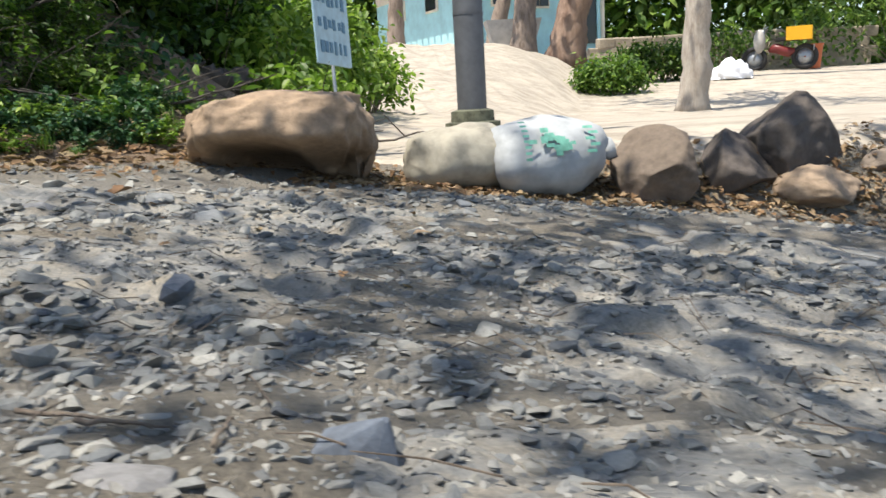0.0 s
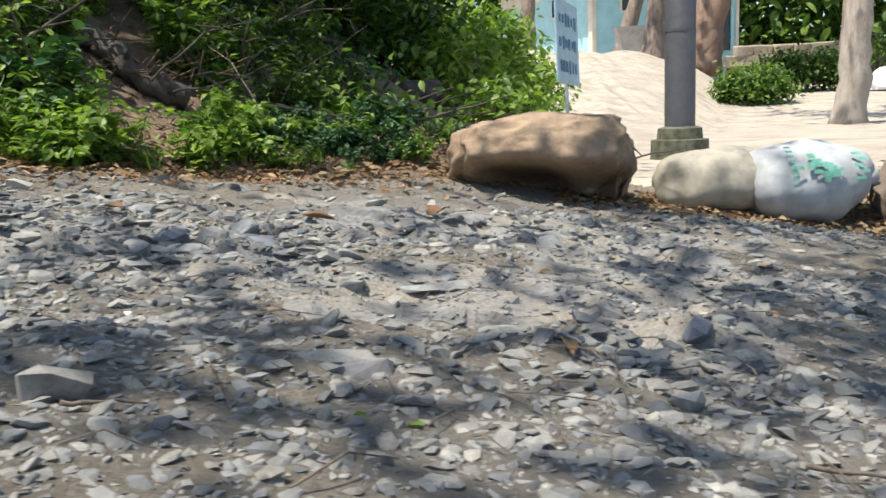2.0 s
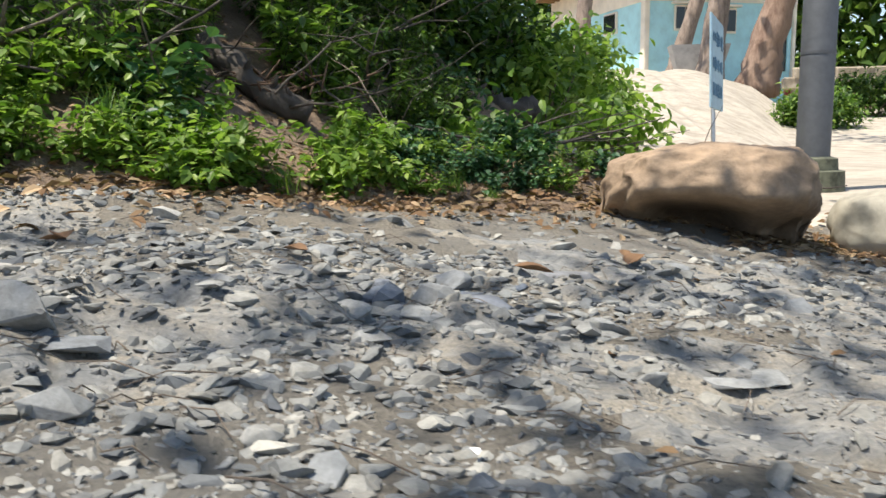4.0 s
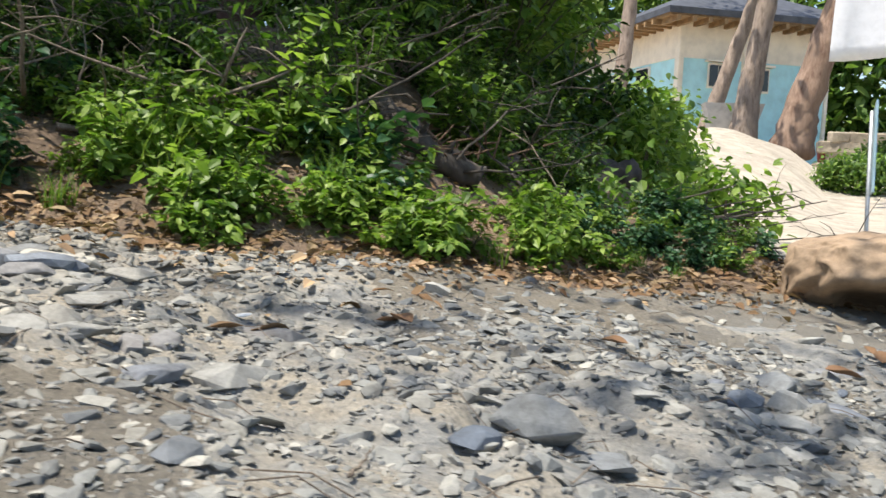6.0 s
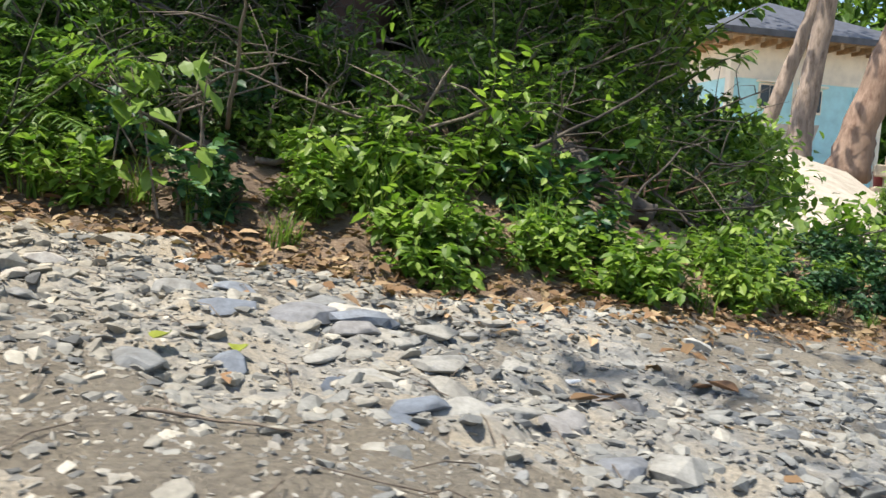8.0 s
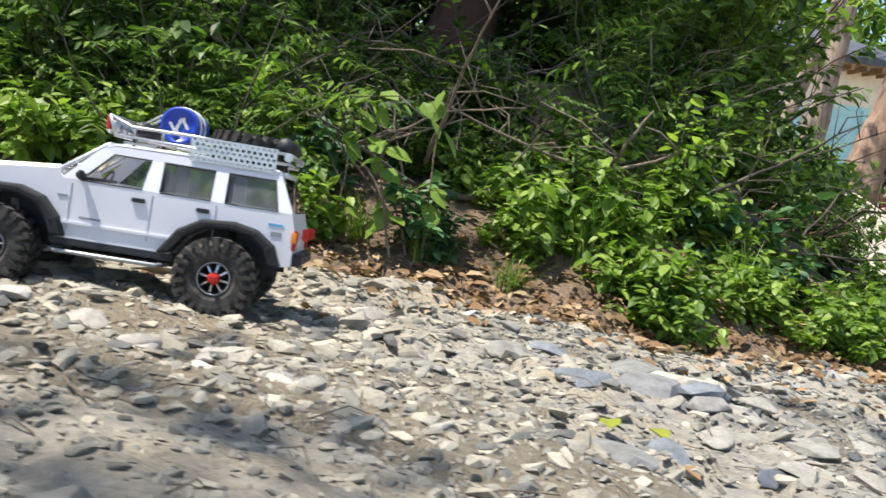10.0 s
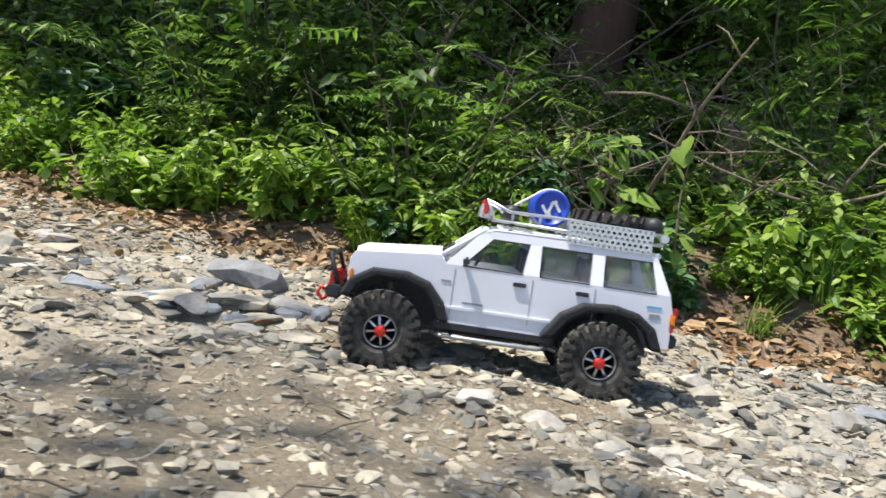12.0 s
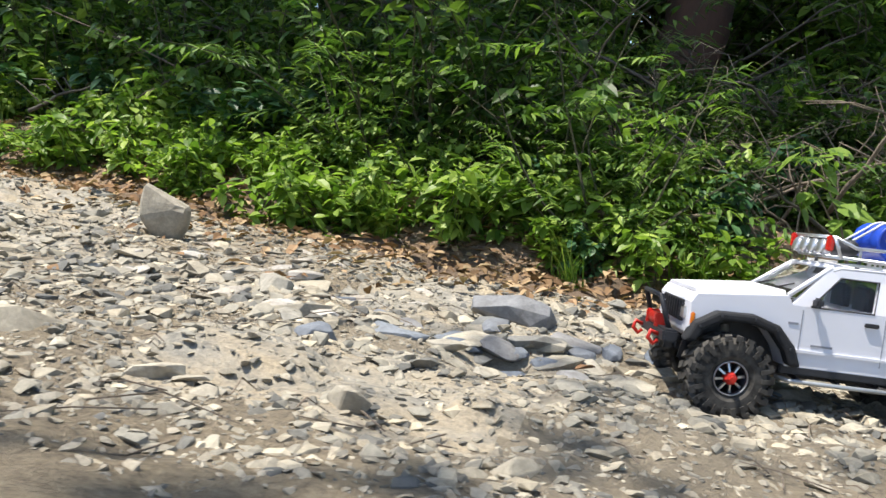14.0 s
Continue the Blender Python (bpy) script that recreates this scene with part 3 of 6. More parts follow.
# ---- trees ----
def tree(name, seed, x, y, trunk, radius, mat, crown_mat, label, crown=None, leaf=0.16, limbs=9, count=1500, limb=0.35):
    """A tapered trunk along the given points, with limbs and a crown of clumped leaves."""
    rnd = random.Random(seed)
    root = new(name)
    root.location = (x, y, ground(x, y, False) - 0.1)
    n = len(trunk)
    fine = []
    for i in range(n - 1):
        for k in range(6):
            a = Vector(trunk[i]).lerp(Vector(trunk[i + 1]), k / 6)
            fine.append(a + Vector((rnd.gauss(0, 0.05), rnd.gauss(0, 0.05), 0)) * radius)
    fine.append(Vector(trunk[-1]))
    radii = [radius * (1.0 + 0.28 * math.exp(-p.z / (radius * 1.6))) * (1 - 0.55 * i / len(fine)) for i, p in enumerate(fine)]
    v, f = tube(fine, radii, 14)
    v = [p + (p - Vector(fine[i // 14])) * 0.22 * noise.noise(Vector(p) * 3.2 + Vector((seed, 0, 0))) for i, p in enumerate(v)]
    ob = mesh_object("trunk", v, f, mat, True)
    ob.parent = root
    if crown:
        (cx, cy, cz), (rx, ry, rz) = crown
        wood, green = Heap(), Heap()
        shape = leaf_shape(1.0, 0.45)
        top = Vector(trunk[-1])
        for _ in range(limbs):
            tip = Vector((cx + rnd.uniform(-0.9, 0.9) * rx, cy + rnd.uniform(-0.9, 0.9) * ry, cz + rnd.uniform(-0.7, 0.8) * rz))
            start = Vector(fine[rnd.randrange(int(len(fine) * 0.6), len(fine))])
            pts = [start.lerp(tip, k / 5) + Vector((rnd.gauss(0, 0.08), rnd.gauss(0, 0.08), math.sin(k / 5 * 3.1) * 0.2)) for k in range(6)]
            wood.add(*tube(pts, [radius * limb * (1 - 0.15 * k) for k in range(6)], 6))
            for _ in range(max(3, count // limbs // 28)):
                c = pts[rnd.randrange(2, 6)] + Vector((rnd.gauss(0, 0.3) * rx * 0.5, rnd.gauss(0, 0.3) * ry * 0.5, rnd.gauss(0, 0.3) * rz * 0.6))
                for _ in range(28):
                    q = c + Vector((rnd.gauss(0, 1), rnd.gauss(0, 1), rnd.gauss(0, 0.7))) * leaf * 1.5
                    leaf_at(green, shape, q, rnd.uniform(0, 6.283), rnd.uniform(-0.4, 0.9), rnd.uniform(-0.7, 0.7), leaf * rnd.uniform(0.6, 1.3))
        wood.object("limbwork", mat, root)
        green.object("crown", crown_mat, root)
    return tagged(root, label, "tree")


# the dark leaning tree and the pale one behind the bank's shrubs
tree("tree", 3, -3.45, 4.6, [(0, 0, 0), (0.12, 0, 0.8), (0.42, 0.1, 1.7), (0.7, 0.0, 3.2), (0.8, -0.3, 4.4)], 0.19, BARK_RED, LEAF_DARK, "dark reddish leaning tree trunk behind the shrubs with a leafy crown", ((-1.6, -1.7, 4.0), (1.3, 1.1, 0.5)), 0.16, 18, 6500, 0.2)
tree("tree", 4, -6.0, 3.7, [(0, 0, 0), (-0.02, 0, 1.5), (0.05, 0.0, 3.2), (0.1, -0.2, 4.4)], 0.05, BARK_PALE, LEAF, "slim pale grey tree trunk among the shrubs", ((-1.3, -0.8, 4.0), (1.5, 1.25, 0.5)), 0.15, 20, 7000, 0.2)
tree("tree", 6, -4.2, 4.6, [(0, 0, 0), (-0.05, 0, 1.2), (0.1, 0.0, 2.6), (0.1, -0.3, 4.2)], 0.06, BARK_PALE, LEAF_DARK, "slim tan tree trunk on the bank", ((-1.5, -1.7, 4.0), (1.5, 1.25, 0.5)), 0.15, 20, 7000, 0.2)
tree("tree", 7, -2.35, 5.2, [(0, 0, 0), (0.05, 0, 1.2), (-0.1, 0.0, 2.2), (0.0, -0.3, 3.6)], 0.09, BARK, LEAF, "leafy tree at the end of the bank", ((-0.75, 0.45, 3.9), (1.3, 1.9, 0.6)), 0.15, 30, 8400, 0.15)
# the three big trunks in front of the house and the one in the yard
tree("tree", 11, 0.4, 30, [(0, 0, 0), (0.1, 0, 2.0), (0.3, 0, 5.0), (0.8, 0, 9.0), (0.9, 0, 14.0)], 0.30, BARK, LEAF, "brown tree trunk beside the house", ((0.5, 0, 13.0), (4.5, 4, 2.5)), 0.5, 8, 600)
tree("tree", 12, 5.16, 40.5, [(0, 0, 0), (0.3, 0, 1.5), (1.5, 0, 5.5), (2.4, 0, 9.0), (2.8, 0, 16)], 0.42, BARK, LEAF, "dark brown leaning tree trunk in front of the house", ((2.4, 0, 16), (5.4, 5, 3.2)), 0.6, 8, 600)
tree("tree", 13, 6.0, 36, [(0, 0, 0), (0.1, 0, 2.0), (0.5, 0, 5.5), (1.0, 0, 9.0), (1.2, 0, 16)], 0.52, BARK, LEAF, "grey-brown tree trunk in front of the house", ((1.0, 0, 16), (5.6, 5, 3.2)), 0.6, 8, 600)
tree("tree", 14, 7.15, 33, [(0, 0, 0), (0.35, 0, 2.0), (1.3, 0, 5.5), (2.1, 0, 9.0), (2.6, 0, 15)], 0.68, BARK_RUST, LEAF, "thick reddish leaning tree trunk in front of the house", ((2.1, 0, 16), (5.6, 5, 3.2)), 0.6, 8, 600)
tree("tree", 15, 5.94, 16, [(0, 0, 0), (0.07, 0, 1.4), (0.15, 0, 3.0), (0.12, 0, 5.6), (0.2, 0, 8.6)], 0.29, BARK_PALE, LEAF, "pale brown tree trunk standing in the sandy yard", ((0.2, 0, 8.8), (3.2, 2.8, 1.6)), 0.3, 8, 600)
tree("tree", 16, 11.2, 29.6, [(0, 0, 0), (0.1, 0, 2.0), (0.16, 0, 4.2), (0.16, 0, 11.0)], 0.26, BARK, LEAF, "slim tree trunk at the far side of the yard", ((0.2, 0, 12.0), (4, 4, 2.4)), 0.5, 8, 600)
# the tree over the track, whose crown shades it
tree("shade_tree", 18, -6.0, -3.2, [(0, 0, 0), (0.1, 0.1, 1.6), (0.3, 0.4, 3.2), (0.6, 0.8, 5.0)], 0.16, BARK, LEAF, "leafy tree behind the path that dapples the track", ((1.0, 2.6, 5.2), (1.4, 0.42, 0.5)), 0.10, 14, 1700, 0.10)
tree("shade_tree", 17, 3.0, -2.4, [(0, 0, 0), (-0.1, 0.1, 1.6), (-0.4, 0.4, 3.2), (-0.8, 0.6, 5.0)], 0.2, BARK, LEAF, "broad leafy tree beside the track that shades it", ((-4.35, 3.95, 5.2), (2.3, 1.5, 0.8)), 0.105, 34, 6600, 0.10)


# ---- pole, sign, sacks ----
def build_pole():
    x, y = 0.365, 4.37
    root = new("steel_pole")
    root.location = (x, y, ground(x, y, False))
    v, f = tube([(0, 0, 0), (0, 0, 0.1), (0.0, 0, 3.2)], [0.082, 0.080, 0.078], 24)
    p = mesh_object("shaft", v, f, STEEL, True)
    p.parent = root
    v, f = tube([(0, 0, -0.3), (0, 0, 0.10), (0, 0, 0.105), (0, 0, 0.16), (0, 0, 0.17)], [0.17, 0.15, 0.12, 0.115, 0.085], 24)
    p = mesh_object("concrete_collar", v, f, MOSSY)
    p.parent = root
    v, f = tube([(0, 0, 0.66), (0, 0, 0.675)], [0.0815, 0.0815], 24)
    p = mesh_object("band", v, f, STEEL)
    p.parent = root
    tagged(root, "grey painted steel pole on a mossy concrete footing", "pole")


build_pole()


# ---- yard and house ----
def box(bm, x0, x1, y0, y1, z0, z1, m=None):
    vs = [bm.verts.new((x, y, z)) for x in (x0, x1) for y in (y0, y1) for z in (z0, z1)]
    for f in ((0, 1, 3, 2), (4, 6, 7, 5), (0, 4, 5, 1), (2, 3, 7, 6), (0, 2, 6, 4), (1, 5, 7, 3)):
        bm.faces.new([vs[i] for i in f])
    if m is not None:
        bmesh.ops.transform(bm, matrix=m, verts=vs)
    return vs


def box_part(name, dims, mat, parent, at=(0, 0, 0), turn=0, label="", bevel=0.0):
    bm = bmesh.new()
    x, y, z = dims
    box(bm, -x / 2, x / 2, -y / 2, y / 2, -z / 2, z / 2)
    if bevel:
        bmesh.ops.bevel(bm, geom=bm.edges[:], offset=bevel, segments=2, affect="EDGES")
    ob = part(name, bm, mat, parent, label)
    ob.location, ob.rotation_euler = at, (0, 0, radians(turn))
    return ob


def tube_part(name, points, r, mat, parent, sides=8, label=""):
    v, f = tube(points, [r] * len(points) if not isinstance(r, (list, tuple)) else r, sides)
    ob = mesh_object(name, v, f, mat, True)
    if parent is not None:
        ob.parent = parent
    if label:
        ob["label"] = label
    return ob


def lathe(profile, sides=32):
    """Spin (r, y) points round the y axis."""
    verts, faces = [], []
    for r, y in profile:
        for k in range(sides):
            a = 2 * math.pi * k / sides
            verts.append((r * math.cos(a), y, r * math.sin(a)))
    for i in range(len(profile) - 1):
        for k in range(sides):
            k2 = (k + 1) % sides
            faces.append((i * sides + k, i * sides + k2, (i + 1) * sides + k2, (i + 1) * sides + k))
    return verts, faces


BLUE_WALL = plain("turquoise_plaster", (0.44, 0.74, 0.78), 0.85, 0, 0.08, 3)
CREAM_WALL = plain("cream_plaster", (0.84, 0.76, 0.62), 0.85, 0, 0.08, 3)
EAVE_WOOD = plain("eave_wood", (0.30, 0.19, 0.09), 0.7, 0, 0.2, 6)
ROOF_TILE = plain("dark_roof_tile", (0.075, 0.08, 0.095), 0.6, 0, 0.2, 5)
DARK_GLASS = plain("dark_window_glass", (0.02, 0.024, 0.028), 0.08)
WHITE_CLOTH = plain("white_tarpaulin", (0.74, 0.75, 0.77), 0.75, 0, 0.05, 4, 0.004)
SACK_WHITE = plain("white_woven_sack", (0.43, 0.445, 0.445), 0.75, 0, 0.1, 18, 0.004)
SACK_GREY = plain("weathered_woven_sack", (0.36, 0.33, 0.26), 0.8, 0, 0.16, 18, 0.004)
PRINT_GREEN = plain("green_print", (0.16, 0.42, 0.32), 0.8, 0, 0.15, 60)
YELLOW = plain("yellow_plastic", (0.80, 0.42, 0.01), 0.5)
ORANGE_BIN = plain("orange_plastic", (0.50, 0.12, 0.035), 0.55)
RED_PAINT = plain("dark_red_paint", (0.16, 0.02, 0.018), 0.4)
RUBBER = plain("black_rubber", (0.022, 0.021, 0.020), 0.8, 0, 0.25, 90)
STONE_WALL = rock_material("tan_wall_stone", (0.26, 0.21, 0.15), (0.36, 0.30, 0.22), (0.44, 0.38, 0.29), 3, True, 0.02)
PALE_STONE = plain("pale_stone", (0.45, 0.43, 0.40), 0.9, 0, 0.12, 5, 0.01)
SIGN_BLUE = plain("pale_blue_sign", (0.40, 0.57, 0.66), 0.6, 0, 0.1, 20)
SIGN_INK = plain("sign_print", (0.10, 0.22, 0.33), 0.7)
GALV = plain("galvanised_steel", (0.38, 0.40, 0.42), 0.45, 0.6, 0.12, 30)


def build_house():
    root = new("house")
    ang = math.degrees(math.atan2(0.358, 0.934))
    root.matrix_world = pose(4.29, 44, 1.03, 0, 0, ang) @ Matrix.Scale(2.05, 4)
    L, D, H1, H2 = 4.3, 6.0, 2.70, 3.62
    box_part("wall", (L, 0.2, H1), BLUE_WALL, root, (L / 2, 0.1, H1 / 2), 0, "turquoise plastered wall")
    box_part("wall", (0.2, D, H1), BLUE_WALL, root, (0.1, D / 2 + 0.2, H1 / 2), 0, "turquoise plastered wall")
    box_part("wall", (0.2, D, H1), BLUE_WALL, root, (L - 0.1, D / 2 + 0.2, H1 / 2), 0, "turquoise plastered wall")
    box_part("wall_band", (L + 0.02, 0.24, H2 - H1), CREAM_WALL, root, (L / 2, 0.1, (H1 + H2) / 2), 0, "cream band under the eaves")
    box_part("wall_band", (0.24, D, H2 - H1), CREAM_WALL, root, (0.1, D / 2 + 0.22, (H1 + H2) / 2), 0, "cream band under the eaves")
    for x in (0.0, 1.75, L - 0.1):
        box_part("corner_post", (0.13, 0.26, H2 - 0.1), CREAM_WALL, root, (x + 0.03, 0.08, (H2 - 0.1) / 2), 0, "cream post", 0.02)
    for x, w_, z_ in ((1.05, 0.55, 2.30), (2.2, 0.62, 2.25)):
        w = box_part("window", (w_, 0.10, 0.62), CREAM_WALL, root, (x, -0.01, z_), 0, "cream framed window")
        for k in (-1, 1):
            box_part("pane", (w_ / 2 - 0.05, 0.02, 0.52), DARK_GLASS, w, (k * (w_ / 4 - 0.01), -0.06, 0))
        box_part("hood", (w_ + 0.16, 0.22, 0.05), CREAM_WALL, w, (0, -0.06, 0.36))
    for y in (1.9, 4.2):
        w = box_part("window", (0.10, 0.75, 0.56), CREAM_WALL, root, (-0.01, y, 2.35), 0, "cream framed window")
        for k in (-1, 1):
            box_part("pane", (0.02, 0.31, 0.46), DARK_GLASS, w, (-0.06, k * 0.17, 0))
    d = box_part("door", (0.5, 0.10, 1.5), DARK_GLASS, root, (3.75, -0.01, 1.75), 0, "dark glazed door in a pale blue frame")
    box_part("door_post", (0.10, 0.14, 1.6), BLUE_WALL, d, (-0.3, -0.02, 0.05))
    box_part("door_post", (0.10, 0.14, 1.6), BLUE_WALL, d, (0.3, -0.02, 0.05))
    # hipped roof with a deep wooden eave
    bm = bmesh.new()
    o, zt = 0.75, H2
    q = [bm.verts.new(p) for p in ((-o, -o, zt), (L + o, -o, zt), (L + o, D + o, zt), (-o, D + o, zt), (-o, -o, zt + 0.16), (L + o, -o, zt + 0.16), (L + o, D + o, zt + 0.16), (-o, D + o, zt + 0.16), (L / 2, 2.2, zt + 1.5), (L / 2, D - 2.2, zt + 1.5))]
    for f in ((0, 1, 5, 4), (1, 2, 6, 5), (2, 3, 7, 6), (3, 0, 4, 7), (4, 5, 8), (5, 6, 9, 8), (6, 7, 9), (7, 4, 8, 9)):
        bm.faces.new([q[i] for i in f])
    part("roof", bm, ROOF_TILE, root, "dark grey tiled hip roof")
    box_part("soffit", (L + 2 * o - 0.1, D + 2 * o - 0.1, 0.06), EAVE_WOOD, root, (L / 2, D / 2, H2 - 0.01), 0, "brown boarded soffit")
    rk = [box_part("rafter_end", (0.09, 0.8, 0.12), EAVE_WOOD, root, (x, -0.36, H2 - 0.1)) for x in np.arange(-0.5, L + 0.6, 0.42)]
    rk += [box_part("rafter_end", (0.8, 0.09, 0.12), EAVE_WOOD, root, (-0.36, y, H2 - 0.1)) for y in np.arange(0.1, D, 0.42)]
    tagged(root, "turquoise and cream single-storey house with a dark tiled roof", "house")


build_house()


def leafy_mass(name, seed, centre, radii, count, size, mat, label, category, kind=""):
    """A bush or a far wood: clumps of leaves with gaps, on a few stems."""
    rnd = random.Random(seed)
    heap = Heap()
    shape = leaf_shape(1.0, 0.55)
    cx, cy, cz = centre
    cz = min(cz, ground(cx, cy, False) + radii[2] * 0.55)
    for _ in range(max(1, count // 24)):
        a, b = rnd.uniform(0, 6.283), rnd.uniform(-0.25, 1.0)
        k = rnd.uniform(0.55, 1.05) * math.sqrt(max(0.05, 1 - b * b * 0.8))
        c = Vector((cx + radii[0] * k * math.cos(a), cy + radii[1] * k * math.sin(a), cz + radii[2] * b))
        for _ in range(24):
            q = c + Vector((rnd.gauss(0, 1), rnd.gauss(0, 1), rnd.gauss(0, 0.8))) * size * 1.4
            leaf_at(heap, shape, q, rnd.uniform(0, 6.283), rnd.uniform(-0.3, 1.0), rnd.uniform(-0.7, 0.7), size * rnd.uniform(0.6, 1.3))
    root = new(name)
    heap.object("foliage", mat, root)
    wood = Heap()
    for _ in range(14):
        a = rnd.uniform(0, 6.283)
        tip = Vector((cx + radii[0] * 0.7 * math.cos(a), cy + radii[1] * 0.7 * math.sin(a), cz + radii[2] * rnd.uniform(0.1, 0.8)))
        foot_p = Vector((cx + 0.1 * math.cos(a), cy + 0.1 * math.sin(a), ground(cx, cy, False) - 0.05))
        wood.add(*tube([foot_p, foot_p.lerp(tip, 0.5) + Vector((0, 0, 0.05)), tip], [0.014, 0.010, 0.004], 5))
    wood.object("branchwork", TWIG, root)
    return tagged(root, label, category, kind=kind)


def far_wood():
    rnd = random.Random(9)
    heap = Heap()
    shape = leaf_shape(1.0, 0.55)
    for _ in range(2600):
        x = rnd.uniform(-20, 84)
        c = Vector((x, 62 + rnd.uniform(0, 12) - 0.35 * max(0, x - 16), 0))
        c.z = 1.2 + rnd.uniform(0, 1) ** 1.2 * (17 + 5 * noise.noise(Vector((x * 0.12, 0, 3))))
        for _ in range(16):
            q = c + Vector((rnd.gauss(0, 1), rnd.gauss(0, 0.7), rnd.gauss(0, 0.7))) * 1.5
            leaf_at(heap, shape, q, rnd.uniform(0, 6.283), rnd.uniform(-0.3, 1.1), rnd.uniform(-0.7, 0.7), rnd.uniform(0.7, 1.4))
    tagged(heap.object("far_wood", LEAF), "sunlit green wood beyond the yard", "trees", kind="stuff")


far_wood()
leafy_mass("bush", 61, (5.94, 22, 1.0), (0.85, 0.7, 0.50), 3400, 0.14, LEAF, "low clipped green bush at the yard's edge", "bush")
leafy_mass("hedge", 62, (8.3, 25, 1.05), (1.5, 0.6, 0.65), 3600, 0.15, LEAF_DARK, "dark green hedge along the wall", "hedge")
leafy_mass("bush", 63, (12.2, 30, 1.4), (1.6, 0.8, 0.9), 1600, 0.17, LEAF, "green bush behind the motorbike", "bush")
leafy_mass("hedge", 64, (19.5, 31, 1.9), (5.2, 1.4, 2.3), 3200, 0.24, LEAF, "tall green hedge beyond the yard", "hedge")
leafy_mass("bush", 65, (-0.75, 8.6, 1.05), (0.55, 0.6, 0.75), 3400, 0.10, LEAF_LIGHT, "yellow-green bush with leaves toned bright as in full sun", "bush")
# thickets whose dark leaf tone stands in for deep shade behind the bank
leafy_mass("thicket", 71, (-2.45, 11.2, 1.75), (1.3, 0.9, 1.6), 9000, 0.12, LEAF_DARK, "thicket behind the bank, leaves toned dark for shade", "thicket")
leafy_mass("thicket", 73, (-2.15, 6.7, 1.35), (0.6, 0.8, 1.2), 6000, 0.09, LEAF_DARK, "green thicket behind the bank, shade put into its leaf colour", "thicket")
leafy_mass("thicket", 74, (-2.05, 5.8, 1.1), (0.55, 0.45, 0.75), 3600, 0.085, LEAF_DARK, "green thicket above the fallen log, leaves toned dark for shade", "thicket")
leafy_mass("thicket", 75, (-1.45, 6.35, 0.9), (0.5, 0.4, 0.45), 2600, 0.08, LEAF_DARK, "low thicket behind the fallen log, leaves toned dark for shade", "thicket")
leafy_mass("bush", 76, (-1.75, 5.0, 0.6), (0.40, 0.35, 0.28), 1500, 0.07, LEAF_BLUE, "blue-green bush beside the fallen log", "bush")
leafy_mass("bush", 72, (-0.35, 9.9, 1.0), (0.5, 0.5, 0.45), 2200, 0.09, LEAF_LIGHT, "yellow-green bush on the sandy mound in full sun", "bush")
leafy_mass("bush", 66, (-1.0, 6.4, 0.80), (0.42, 0.6, 0.5), 2000, 0.09, LEAF_LIGHT, "tall bright green bush beside the mound", "bush")
leafy_mass("bush", 67, (-0.58, 4.7, 0.42), (0.20, 0.25, 0.22), 600, 0.075, LEAF_LIGHT, "sunlit bush of broad yellow-green leaves behind the boulder", "bush")
leafy_mass("tall_bush", 69, (-1.95, 5.3, 1.55), (0.40, 0.5, 0.95), 4200, 0.085, LEAF_LIGHT, "tall leafy green bush where the bank ends", "bush")
leafy_mass("bush", 70, (-1.28, 3.8, 0.40), (0.30, 0.3, 0.14), 700, 0.07, LEAF, "low green bush behind the large boulder", "bush")
leafy_mass("bush", 68, (-1.85, 4.7, 0.46), (0.35, 0.4, 0.20), 1100, 0.085, LEAF, "green bush on the bank's end", "bush")


def build_yard_wall():
    """A low wall of rough stones along the far side of the yard."""
    root = new("yard_wall")
    root.matrix_world = pose(8.0, 31.5, 0.85, 0, 0, 2) @ Matrix.Scale(1.5, 4)
    rnd = random.Random(5)
    meshes = []
    for k in range(6):
        bm = bmesh.new()
        box(bm, -0.24, 0.24, -0.16, 0.16, -0.13, 0.13)
        for v in bm.verts:
            v.co += Vector((rnd.uniform(-0.05, 0.05), rnd.uniform(-0.03, 0.03), rnd.uniform(-0.03, 0.03)))
        bmesh.ops.bevel(bm, geom=bm.edges[:], offset=0.03, segments=1, affect="EDGES")
        me = bpy.data.meshes.new("wall_stone")
        bm.to_mesh(me)
        bm.free()
        me.materials.append(STONE_WALL)
        meshes.append(me)
    for row in range(4):
        for i in range(16):
            ob = new("wall_stone", meshes[rnd.randrange(6)])
            ob.parent = root
            ob.location = (i * 0.47 + 0.23 * (row % 2), 0, 0.13 + row * 0.25)
    tagged(root, "low tan wall of rough stones beyond the yard", "wall", kind="structure")


build_yard_wall()


def build_planter():
    root = new("stone_planter")
    root.matrix_world = pose(5.75, 37.4, 2.15) @ Matrix.Scale(1.5, 4)
    bm = bmesh.new()
    v = [bm.verts.new(p) for p in ((-0.52, -0.3, 0), (0.52, -0.3, 0), (0.52, 0.3, 0), (-0.52, 0.3, 0), (-0.82, -0.4, 1.05), (0.82, -0.4, 1.05), (0.82, 0.4, 1.05), (-0.82, 0.4, 1.05), (-0.7, -0.3, 1.05), (0.7, -0.3, 1.05), (0.7, 0.3, 1.05), (-0.7, 0.3, 1.05), (-0.6, -0.25, 0.7), (0.6, -0.25, 0.7), (0.6, 0.25, 0.7), (-0.6, 0.25, 0.7))]
    for a in range(4):
        b = (a + 1) % 4
        for o in (0, 4, 8):
            bm.faces.new((v[o + a], v[o + b], v[o + 4 + b], v[o + 4 + a]))
    bm.faces.new(v[12:16])
    part("trough", bm, PALE_STONE, root)
    tagged(root, "pale flared stone trough behind the tree trunk", "planter")


